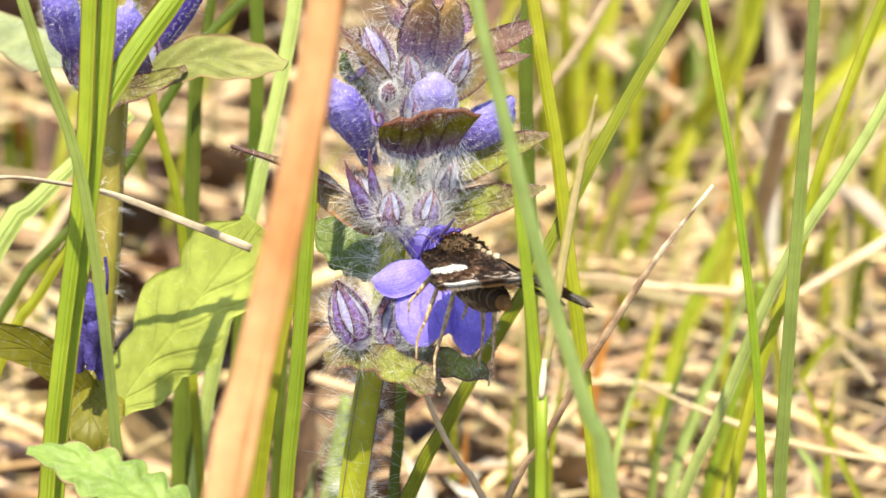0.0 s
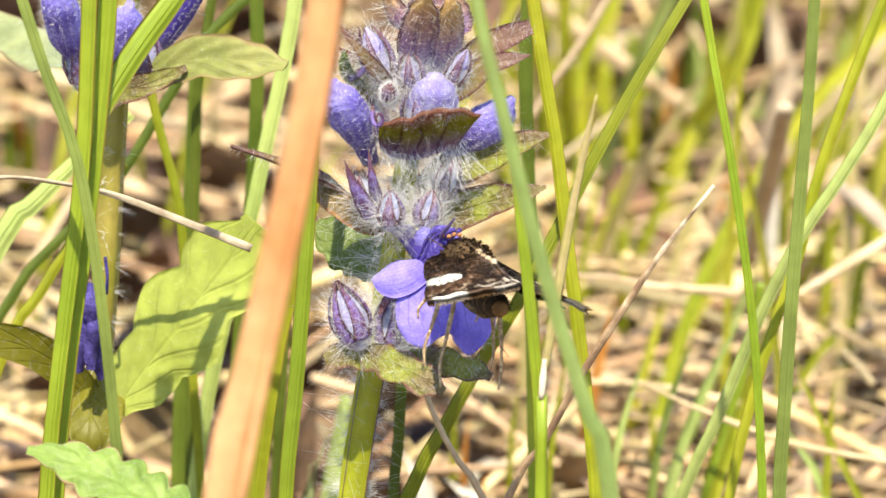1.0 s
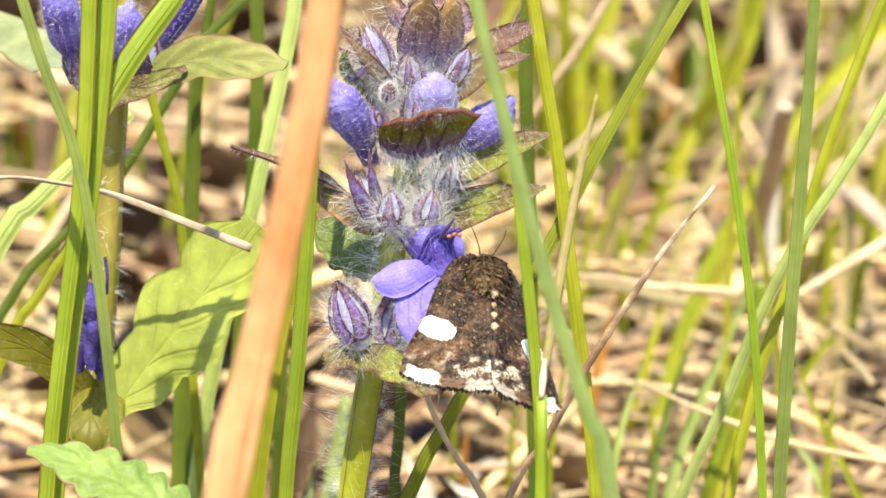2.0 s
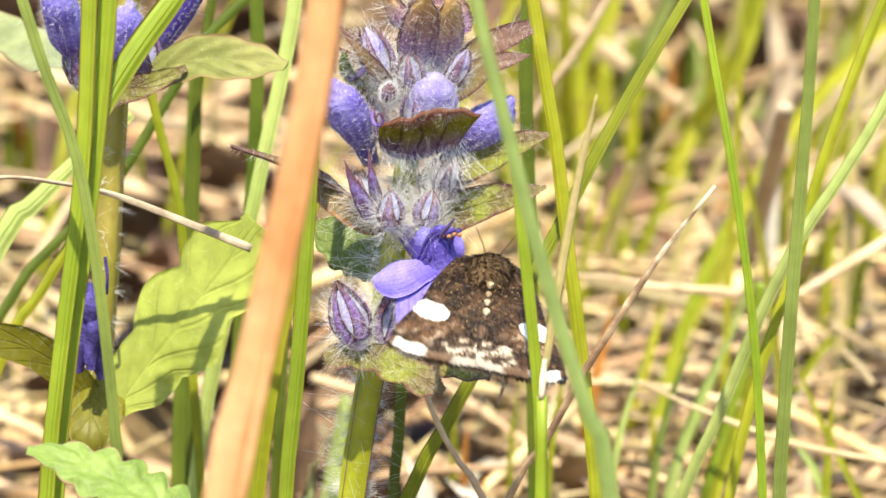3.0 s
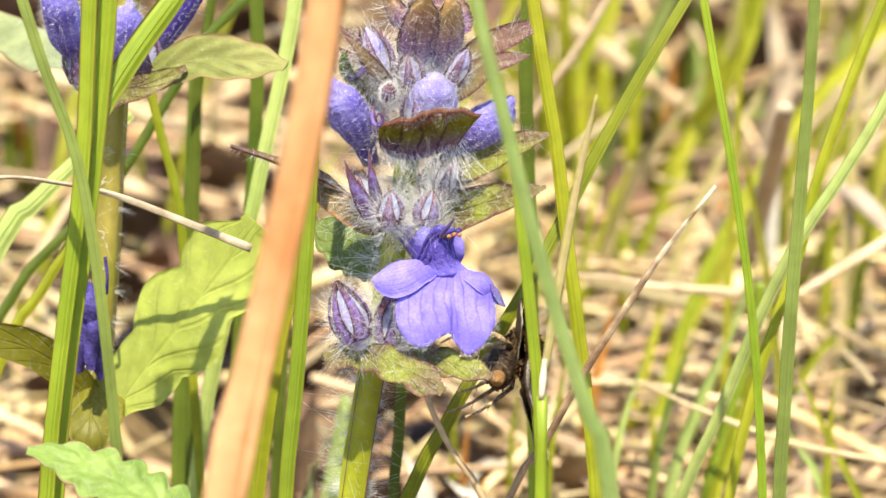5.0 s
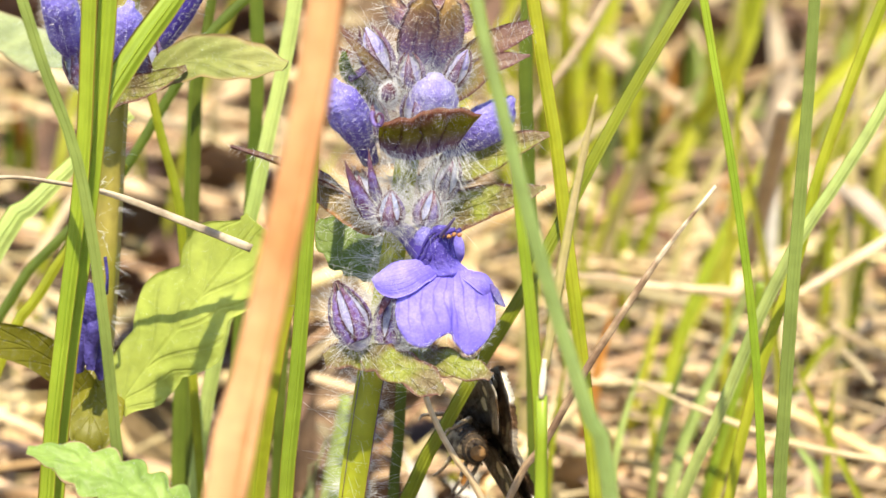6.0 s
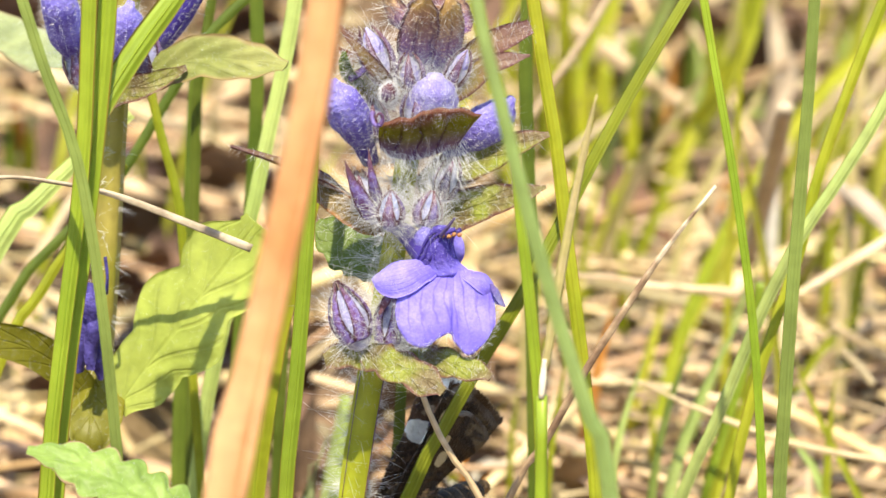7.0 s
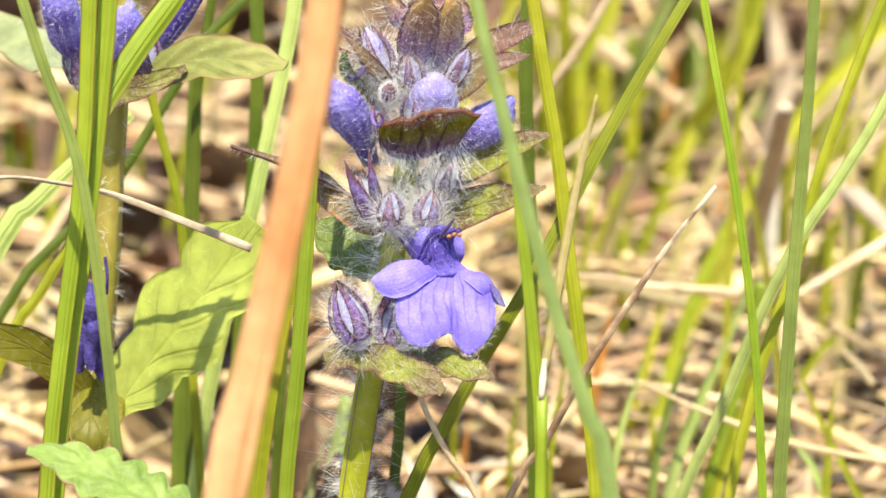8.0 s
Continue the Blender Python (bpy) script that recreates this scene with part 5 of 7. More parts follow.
    bract([(-0.00304, -0.00100, 0.08802), (-0.00445, -0.00200, 0.09019), (-0.00633, -0.00300, 0.09259), (-0.00859, -0.00300, 0.09500)], 0.00096, (-0.50252, -0.56106, 0.65779), "bract", (0.5, 0.9, 1, 0.7, 0.4, 0.08), cup=0.3)
    bract([(-0.00400, 0.00100, 0.08708), (-0.00590, 0.00000, 0.08877), (-0.00755, 0.00000, 0.09120), (-0.00874, 0.00000, 0.09242)], 0.00124, (-0.40562, -0.61528, 0.67595), "bract_dark", (0.5, 0.9, 1, 0.8, 0.5, 0.1), cup=0.4)
    # top bracts
    bract([(-0.00227, -0.00200, 0.09019), (-0.00217, -0.00450, 0.09340), (-0.00183, -0.00650, 0.09599), (-0.00150, -0.00750, 0.09764), (-0.00131, -0.00800, 0.09851)], 0.00172, (0.01990, -0.94122, 0.33720), "bract_brown", (0.6, 0.95, 1, 0.95, 0.75, 0.2), cup=-0.4, cols=10, label="brown bract with a violet base")
    bract([(-0.00095, -0.00170, 0.08915), (-0.00085, -0.00240, 0.09197), (-0.00076, -0.00300, 0.09428), (-0.00066, -0.00300, 0.09669)], 0.00210, (0.00000, -0.97030, 0.24192), "bract_brown", (0.8, 1, 1, 0.9, 0.8, 0.4), cols=8)
    bract([(0.00009, -0.00100, 0.08997), (0.00057, -0.00350, 0.09304), (0.00075, -0.00500, 0.09543), (0.00066, -0.00600, 0.09732), (0.00052, -0.00600, 0.09819)], 0.00163, (0.34403, -0.88228, 0.32128), "bract_brown", (0.6, 0.95, 1, 0.95, 0.75, 0.2), cup=-0.4, cols=10)
    bract([(-0.00256, -0.00100, 0.09312), (-0.00340, -0.00200, 0.09479), (-0.00444, -0.00200, 0.09672), (-0.00529, -0.00200, 0.09841)], 0.00125, (-0.59702, -0.74831, 0.28913), "bract_brown", (0.6, 1, 1, 0.8, 0.5, 0.15), cup=-0.3)
    bract([(-0.00066, -0.00200, 0.09406), (-0.00019, -0.00200, 0.09600), (0.00028, -0.00200, 0.09841)], 0.00287, (0.00000, -0.97030, 0.24192), "bract_brown", (0.6, 1, 1, 0.8, 0.5, 0.15), cup=-0.3)

    bract([(-0.00425, -0.00400, 0.09006), (-0.00546, -0.00550, 0.09174), (-0.00676, -0.00620, 0.09343), (-0.00779, -0.00600, 0.09454), (-0.00864, -0.00550, 0.09540)], 0.00068, (-0.45, -0.7, 0.55), "bract", (0.6, 1, 0.95, 0.7, 0.4, 0.1), cup=0.3, label="narrow brown-violet bract pointing up")
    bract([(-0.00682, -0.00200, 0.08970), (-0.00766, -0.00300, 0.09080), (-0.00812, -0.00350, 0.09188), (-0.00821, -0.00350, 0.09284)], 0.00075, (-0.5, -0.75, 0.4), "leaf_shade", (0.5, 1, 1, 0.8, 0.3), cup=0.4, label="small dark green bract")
    # closed flowers and calyces
    calyx(plant, (-0.00787, -0.00600, 0.07068), (-0.35046, 0.12812, 0.92777), 0.00564, 0.00182, rng, None, spread=-0.06, sepals=6, start=0.2)
    calyx(plant, (-0.00446, -0.00550, 0.07016), (0.12464, 0.13793, 0.98257), 0.00502, 0.00143, rng, None, spread=-0.05, sepals=6)
    calyx(plant, (-0.00435, -0.00600, 0.07976), (0.00000, 0.08763, 0.99615), 0.00316, 0.00129, rng, "bud_blue", 0.85, -0.06)
    calyx(plant, (-0.00128, -0.00600, 0.07976), (0.25158, 0.08481, 0.96411), 0.00316, 0.00134, rng, "bud_blue", 0.8, -0.04, start=0.6)
    side_cup = calyx(plant, (-0.00636, -0.00300, 0.08020), (-0.29963, 0.13263, 0.94479), 0.00430, 0.00124, rng, None, spread=0.1)
    for pts, half in (([(-0.00587, -0.00500, 0.07898), (-0.00689, -0.00620, 0.08097), (-0.00764, -0.00660, 0.08262), (-0.00820, -0.00640, 0.08422)], 0.00080), ([(-0.00549, -0.00500, 0.08010), (-0.00585, -0.00640, 0.08223), (-0.00608, -0.00660, 0.08374), (-0.00622, -0.00620, 0.08524)], 0.00056), ([(-0.00785, -0.00300, 0.09041), (-0.00651, -0.00400, 0.09170), (-0.00677, -0.00500, 0.09375), (-0.00705, -0.00500, 0.09538)], 0.00033)):
        part("sepal", Build().leaf(pts, half, (-0.20177, -0.88114, 0.42764), (1.1, 1, 0.72, 0.38, 0.04), cup=-0.35, cols=8, n=16, wave=0.05), "sepal_lilac", side_cup, "purple sepal mottled with maroon")
    calyx(plant, (0.00038, -0.00200, 0.08143), (0.30943, 0.02441, 0.95061), 0.00383, 0.00115, rng, None, spread=0.1)
    calyx(plant, (-0.00539, -0.00300, 0.09211), (-0.35491, 0.02400, 0.93459), 0.00500, 0.00140, rng, "petal_pale", 0.95, 0.25)
    calyx(plant, (0.00123, -0.00300, 0.09114), (0.40562, -0.08665, 0.90993), 0.00360, 0.00105, rng, "petal_pale", 0.9, 0.15)
    calyx(plant, (-0.00264, -0.00400, 0.09112), (-0.10483, -0.07690, 0.99151), 0.00335, 0.00124, rng, None, spread=0.1)
    calyx(plant, (-0.00563, -0.00300, 0.08678), (-0.10783, 0.02552, 0.99384), 0.00335, 0.00115, rng, None, spread=0.2)
    calyx(plant, (-0.00184, -0.00400, 0.08797), (0.00000, -0.17300, 0.98492), 0.00430, 0.00172, rng, None, spread=0.1)

    part("curled_sepal", Build().tube([(-0.00576, -0.00850, 0.08890), (-0.00587, -0.00860, 0.08844), (-0.00577, -0.00870, 0.08802), (-0.00554, -0.00880, 0.08778), (-0.00527, -0.00890, 0.08780), (-0.00507, -0.00900, 0.08804), (-0.00500, -0.00910, 0.08838), (-0.00506, -0.00920, 0.08869), (-0.00521, -0.00930, 0.08886), (-0.00536, -0.00940, 0.08887), (-0.00546, -0.00950, 0.08877), (-0.00548, -0.00960, 0.08862)], (0.00022, 0.00022, 0.0002, 0.00016, 0.00008), n=40, sides=8), "sepal_lilac", plant, "maroon sepal tip rolled into a coil")
    knot = part("flower_bud", Build().ball((-0.00450, -0.00750, 0.09026), (0.1, -0.5, 0.8), 0.0019, 0.0007, (0.5, 0.95, 1, 0.85, 0.3), n=10, sides=14, lumps=0.1), "sepal", plant, "small dark maroon bud with rolled tips")

    def bud(pts, radius, material, label):
        return part("flower_bud", Build().tube(pts, radius, n=18, sides=14, flat=0.85), material, plant, label)

    buds = [
        bud([(-0.00614, -0.00100, 0.08290), (-0.00682, -0.00300, 0.08532), (-0.00783, -0.00500, 0.08772), (-0.00865, -0.00650, 0.08975), (-0.00920, -0.00700, 0.09121)], (0.00077, 0.00096, 0.00143, 0.00182, 0.00163, 0.00038), "petal_bud", "blue-violet bud bent outwards"),
        bud([(-0.00138, -0.00100, 0.08598), (-0.00114, -0.00300, 0.08789), (-0.00085, -0.00440, 0.08937), (-0.00071, -0.00500, 0.09047), (-0.00066, -0.00500, 0.09134)], (0.00105, 0.00172, 0.00220, 0.00230, 0.00182, 0.00057), "petal_pale", "pale lilac hairy bud"),
        bud([(0.00029, 0.00000, 0.08340), (0.00219, -0.00100, 0.08510), (0.00384, -0.00200, 0.08640), (0.00502, -0.00250, 0.08763), (0.00587, -0.00250, 0.08875)], (0.00077, 0.00124, 0.00182, 0.00191, 0.00143, 0.00029), "petal_bud", "pale violet half-open flower"),
    ]

    # the open flower
    flower = hollow("open_flower", (0, 0, 0), "", "")
    flower.parent = plant
    flower["label"] = "open blue-violet flower with a broad notched lip"
    for key in ("category", "group"):
        if key in flower:
            del flower[key]
    part("tube", Build().tube([(-0.00401, -0.00100, 0.07726), (-0.00280, -0.00350, 0.07690), (-0.00151, -0.00650, 0.07628), (-0.00066, -0.00800, 0.07534)], (0.00067, 0.00086, 0.00115, 0.00134), n=14, sides=14), "petal_deep", flower, "deep violet flower tube")
    lip = Build().sheet([[(-0.00175, -0.00812, 0.07523), (-0.00132, -0.00828, 0.07502), (-0.00085, -0.00840, 0.07486), (-0.00028, -0.00840, 0.07481), (0.00028, -0.00836, 0.07485), (0.00075, -0.00820, 0.07495), (0.00132, -0.00836, 0.07514), (0.00189, -0.00832, 0.07528), (0.00245, -0.00812, 0.07518)],
                         [(-0.00354, -0.00870, 0.07362), (-0.00292, -0.00910, 0.07387), (-0.00198, -0.00940, 0.07395), (-0.00075, -0.00940, 0.07385), (0.00038, -0.00930, 0.07382), (0.00104, -0.00890, 0.07382), (0.00188, -0.00930, 0.07402), (0.00301, -0.00920, 0.07419), (0.00387, -0.00870, 0.07411)],
                         [(-0.00396, -0.00940, 0.07215), (-0.00330, -0.00980, 0.07215), (-0.00217, -0.01010, 0.07209), (-0.00075, -0.01010, 0.07199), (0.00052, -0.01000, 0.07221), (0.00094, -0.00960, 0.07200), (0.00188, -0.01000, 0.07191), (0.00320, -0.00990, 0.07208), (0.00424, -0.00940, 0.07293)],
                         [(-0.00382, -0.00990, 0.07101), (-0.00311, -0.01030, 0.07053), (-0.00198, -0.01060, 0.07032), (-0.00066, -0.01060, 0.07066), (0.00056, -0.01050, 0.07117), (0.00089, -0.01010, 0.07058), (0.00193, -0.01050, 0.07005), (0.00325, -0.01040, 0.07036), (0.00438, -0.00990, 0.07169)],
                         [(-0.00358, -0.01000, 0.07026), (-0.00268, -0.01040, 0.06944), (-0.00160, -0.01070, 0.06923), (-0.00047, -0.01070, 0.06991), (0.00061, -0.01060, 0.07042), (0.00094, -0.01020, 0.06958), (0.00203, -0.01060, 0.06857), (0.00330, -0.01050, 0.06932), (0.00438, -0.01000, 0.07094)]], (0.0, -0.85241, 0.52288), cols=56, steps=8, rag=0.00006, pleats=0.00014)
    lobes = [
        part("lower_lip", lip, "petal", flower),
        part("petal", Build().leaf([(-0.00042, -0.00780, 0.07592), (-0.00198, -0.00900, 0.07564), (-0.00358, -0.00940, 0.07516), (-0.00481, -0.00880, 0.07477), (-0.00585, -0.00800, 0.07442)], 0.00172, (-0.19901, -0.77264, 0.60284), (0.5, 0.75, 0.95, 1.0, 1.0), blunt=0.6, cup=-0.45, cols=12, n=26, thick=0.0002, wave=0.05), "petal", flower),
        part("petal", Build().leaf([(0.00160, -0.00820, 0.07505), (0.00254, -0.00900, 0.07496), (0.00358, -0.00920, 0.07433), (0.00434, -0.00860, 0.07330), (0.00501, -0.00780, 0.07222)], 0.00085, (0.45, -0.70, 0.56), (0.6, 0.9, 1.1, 1.0, 0.7, 0.3), cup=-0.3, cols=12, n=26, thick=0.0002), "petal", flower),
        part("upper_lip", Build().leaf([(-0.00185, -0.00600, 0.07547), (-0.00189, -0.00700, 0.07670), (-0.00170, -0.00740, 0.07777), (-0.00142, -0.00720, 0.07869)], 0.00100, (-0.30943, -0.85080, 0.42473), (0.6, 0.9, 1, 0.95, 0.8, 0.4), cup=-0.3, cols=8, n=14, thick=0.0002), "petal_bud", flower),
        part("upper_lip", Build().leaf([(0.00062, -0.00600, 0.07489), (0.00104, -0.00700, 0.07611), (0.00123, -0.00720, 0.07704), (0.00123, -0.00700, 0.07806)], 0.00072, (0.39801, -0.82079, 0.40975), (0.7, 1, 1, 0.9, 0.7, 0.2), cup=0.2, cols=8, n=14, thick=0.0002), "petal", flower),
    ]
    mouth = Build().sheet([[(-0.00085, -0.00780, 0.07884), (-0.00038, -0.00820, 0.07908), (0.00019, -0.00820, 0.07908), (0.00075, -0.00780, 0.07874)], [(-0.00160, -0.00780, 0.07758), (-0.00094, -0.00880, 0.07782), (0.00009, -0.00890, 0.07775), (0.00090, -0.00800, 0.07743)], [(-0.00217, -0.00760, 0.07617), (-0.00113, -0.00870, 0.07634), (0.00019, -0.00890, 0.07635), (0.00123, -0.00790, 0.07605)], [(-0.00179, -0.00770, 0.07497), (-0.00075, -0.00850, 0.07474), (0.00052, -0.00860, 0.07481), (0.00226, -0.00790, 0.07502)]], (0, -0.9, 0.4), cols=24, steps=6, rag=0.00005)
    part("throat", mouth, "petal_throat", flower, "violet throat darkened for its inner shade, speckled with pale hairs")
    part("folded_edge", Build().leaf([(0.00395, -0.00940, 0.07438), (0.00433, -0.00960, 0.07366), (0.00471, -0.00920, 0.07287), (0.00515, -0.00840, 0.07218)], 0.00036, (0.6, -0.7, 0.3), (0.3, 1, 1, 0.8, 0.3), cup=0.3, cols=6, n=14), "petal_pale", flower, "pale folded edge of a petal")
    part("sepal", Build().leaf([(-0.00151, -0.00800, 0.07461), (-0.00293, -0.00820, 0.07403), (-0.00444, -0.00800, 0.07291), (-0.00530, -0.00760, 0.07129)], 0.00042, (-0.2, -0.8, 0.5), (0.5, 0.9, 1, 0.9, 0.3), cup=0.3, cols=6, n=16), "sepal", flower, "purple-brown sepal under a petal")
    for a in ([(-0.00207, -0.00800, 0.07617), (-0.00151, -0.00840, 0.07753), (-0.00085, -0.00870, 0.07853), (0.00005, -0.00900, 0.07884)], [(-0.00170, -0.00840, 0.07607), (-0.00104, -0.00880, 0.07763), (-0.00038, -0.00900, 0.07855), (0.00061, -0.00900, 0.07875)], [(-0.00113, -0.00880, 0.07617), (-0.00047, -0.00890, 0.07756), (0.00019, -0.00910, 0.07858), (0.00103, -0.00900, 0.07894)], [(0.00028, -0.00840, 0.07617), (0.00061, -0.00860, 0.07748), (0.00094, -0.00880, 0.07841), (0.00146, -0.00900, 0.07889)]):
        st = part("stamen", Build().tube(a, (0.00012, 0.00013, 0.00014, 0.0002), n=12, sides=7), "petal_deep", flower)
        part("anther", Build().ball(Vector(a[-1]) - Vector((0.0001, 0.0002, 0.0004)), (1, 0, 0.3), 0.0005, 0.0002, n=7, sides=8), "anther", st)
    part("style", Build().tube([(-0.00019, -0.00940, 0.07846), (0.00019, -0.01000, 0.07909), (0.00056, -0.01040, 0.07967), (0.00098, -0.01060, 0.08030)], (0.0002, 0.00018, 0.0001), n=12, sides=6), "style", flower)

    # hairs
    h = Build()
    z = lambda lo, hi: (lambda c: lo < c.z < hi)
    fur(h, stem, 6500, 0.0014, rng, up=-0.05, bend=0.8, keep=z(0.045, 0.066), front=0.04, fine=0.85)
    fur(h, stem, 3000, 0.0007, rng, up=0.0, keep=z(0.045, 0.066), front=0.5)
    fur(h, stem, 3200, 0.0026, rng, up=0.15, keep=z(0.066, 0.082))
    fur(h, stem, 6000, 0.0028, rng, up=0.1, keep=z(0.066, 0.1))
    for ob in plant.children:
        k = ob.name.split(".")[0]
        if ob is hooded:
            for v in list(ob.data.vertices)[:192]:
                long = rng.uniform(0.001, 0.0024) * (1.6 if v.co.x > -0.0022 else 0.8)
                h.hair(v.co, (rng.gauss(0.25, 0.5), -0.4 + rng.gauss(0, 0.3), -0.9 + rng.gauss(0, 0.3)), long, 0.000014, (rng.gauss(0.15, 0.3), 0, rng.gauss(-0.2, 0.3)))
            fur(h, ob, 260, 0.0009, rng, keep=lambda c: c.y > -0.0065)
            fur(h, ob, 2600, 0.00042, rng, up=0.5, keep=lambda c: c.y < -0.0078)
            fur(h, ob, 500, 0.00035, rng)
        elif k == "bract":
            fur(h, ob, 700, 0.00045, rng)
            fur(h, ob, 90, 0.0013, rng, up=0.3, bend=0.5, fine=0.7)
        elif k == "calyx":
            fur(h, ob, 480, 0.0018, rng, up=0.4, bend=0.6, fine=0.7)
            for s in ob.children:
                fur(h, s, 110, 0.0009, rng, up=0.3, fine=0.75)
        elif k == "flower_bud":
            fur(h, ob, 4200, 0.00028, rng, up=0.4)
            fur(h, ob, 110, 0.0009, rng, up=0.3, fine=0.6)
    for ob in lobes[:3]:
        fur(h, ob, 160, 0.00030, rng, up=0.0)
    for ob in flower.children:
        if ob.name.startswith("stamen"):
            fur(h, ob, 40, 0.00035, rng, up=0.2)
    margin = [v.co for v in lobes[0].data.vertices][32 * 56:33 * 56] + [lobes[0].data.vertices[i * 56 + 55 * k].co for i in range(14, 33) for k in (0, 1)]
    middle = sum(margin, Vector()) / len(margin)
    for at in margin:
        for _ in range(3):
            way = (at - middle).normalized() + Vector((rng.gauss(0, 0.3), rng.gauss(0, 0.3), rng.gauss(0, 0.3)))
            h.hair(at + Vector((rng.gauss(0, 0.00012), 0, rng.gauss(0, 0.00012))), way, rng.uniform(0.00025, 0.0006), 0.000009)
    hair = part("hair", h, "hair", plant, "long silvery hairs")
    hair["kind"] = "stuff"
    settle(plant)
    return plant


make_bugle()


# ---- the second bugle, a little behind ----
def make_second_bugle():
    rng = random.Random(8)
    plant = hollow("bugle_plant", (-0.028, 0.018, 0.0), "second bugle with broad green leaves among grass", "flower")
    stem = part("stem", Build().tube([(-0.02649, 0.01600, 0.09616), (-0.02778, 0.01600, 0.09018), (-0.02834, 0.01600, 0.08418), (-0.02887, 0.01600, 0.07663), (-0.02935, 0.01600, 0.06903), (-0.03015, 0.01700, 0.06010), (-0.03078, 0.01800, 0.05314), (-0.03229, 0.02196, 0.02557), (-0.03379, 0.02592, -0.00200)][::-1], (0.0014, 0.0013, 0.0013, 0.0012), n=40, sides=4, side=(0.9, 0.45, 0)), "stem_olive", plant, "olive square stem")

    def leaf(pts, half, face, material="leaf", shape=OVAL, label="", **more):
        return part("leaf", Build().leaf(pts, half, face, shape, seed=len(plant.children) + 40, **more), material, plant, label)

    leaf([(-0.02823, 0.01400, 0.08538), (-0.02496, 0.01200, 0.08732), (-0.02098, 0.01000, 0.08925), (-0.01706, 0.00800, 0.08954), (-0.01335, 0.00600, 0.08949)], 0.00201, (0.05013, -0.85134, 0.52222), "leaf_old", (0.4, 0.6, 0.9, 1, 1, 0.85, 0.3), cup=0.2, wave=0.14, teeth=0.06, count=5, n=64, cols=16, quilt=0.2, label="light green leaf with a brown tip")
    leaf([(-0.02896, 0.01400, 0.08513), (-0.02759, 0.01100, 0.08630), (-0.02531, 0.00900, 0.08724), (-0.02192, 0.00900, 0.08873)], 0.00143, (0.10412, -0.93453, 0.34031), "bract_green", (0.6, 1, 0.9, 0.6, 0.2), cup=0.3)
    leaf([(-0.02851, 0.01500, 0.05695), (-0.02571, 0.01400, 0.06100), (-0.02268, 0.01300, 0.06523), (-0.01952, 0.01200, 0.06954), (-0.01603, 0.01100, 0.07457)], 0.00500, (0.15, -0.70, 0.69), "leaf", (0.25, 0.62, 0.9, 1, 0.95, 0.8, 0.3), wave=0.07, teeth=0.3, count=3, cols=18, n=84, quilt=0.05, label="broad light green toothed leaf crossed by shadows")
    leaf([(-0.02989, 0.01600, 0.05678), (-0.03271, 0.01400, 0.06039), (-0.03551, 0.01200, 0.06296), (-0.03879, 0.01000, 0.06450), (-0.04205, 0.00800, 0.06553)], 0.00163, (-0.10412, -0.93453, 0.34031), "leaf_olive", (0.5, 0.8, 1, 1, 0.9, 0.7), cup=0.3, cols=10, label="green leaf folded along its middle")
    leaf([(-0.03090, 0.01700, 0.05958), (-0.03062, 0.01300, 0.05760), (-0.03074, 0.01100, 0.05560), (-0.03117, 0.01100, 0.05331)], 0.00287, (0.00000, -0.89964, 0.43662), "leaf_olive", (0.7, 1, 0.95, 0.7, 0.3), cup=-0.3)
    leaf([(-0.02007, -0.03000, 0.05849), (-0.02357, -0.03000, 0.06125), (-0.02706, -0.02900, 0.06305), (-0.03039, -0.02800, 0.06420), (-0.03368, -0.02800, 0.06519)], 0.00344, (-0.05044, -0.51438, 0.85608), "leaf_dewy", (0.7, 1, 1, 0.85, 0.6, 0.2), wave=0.06, teeth=0.34, count=7, cols=16, n=84, quilt=0.13, label="toothed green leaf low on the plant")
    leaf([(-0.03313, 0.03500, 0.08309), (-0.03665, 0.04500, 0.08224), (-0.03952, 0.05000, 0.08274), (-0.04399, 0.05500, 0.08336)], 0.00270, (-0.1, -0.51, 0.85), "leaf_grey", (0.5, 0.9, 1, 0.9, 0.7), wave=0.14, cols=14, n=40, quilt=0.12)

    def bud(pts, radius, material, label):
        return part("flower_bud", Build().tube(pts, radius, n=18, sides=14, flat=0.85), material, plant, label)

    bud([(-0.03089, 0.01400, 0.08688), (-0.03172, 0.01200, 0.08956), (-0.03231, 0.01000, 0.09222), (-0.03265, 0.00800, 0.09461), (-0.03286, 0.00800, 0.09633)], (0.00048, 0.00105, 0.00172, 0.00163, 0.00143), "petal_bud", "violet bud")
    bud([(-0.02821, 0.01400, 0.08712), (-0.02770, 0.01100, 0.08977), (-0.02709, 0.00900, 0.09243), (-0.02674, 0.00800, 0.09397), (-0.02654, 0.00800, 0.09476)], (0.00105, 0.00153, 0.00182, 0.00163, 0.00029), "petal_bud", "blue-violet hairy bud")
    bud([(-0.02659, 0.01600, 0.08718), (-0.02452, 0.01400, 0.09011), (-0.02276, 0.01300, 0.09256), (-0.02125, 0.01200, 0.09500)], (0.00077, 0.00124, 0.00134, 0.00115), "petal_deep", "deep violet flower")
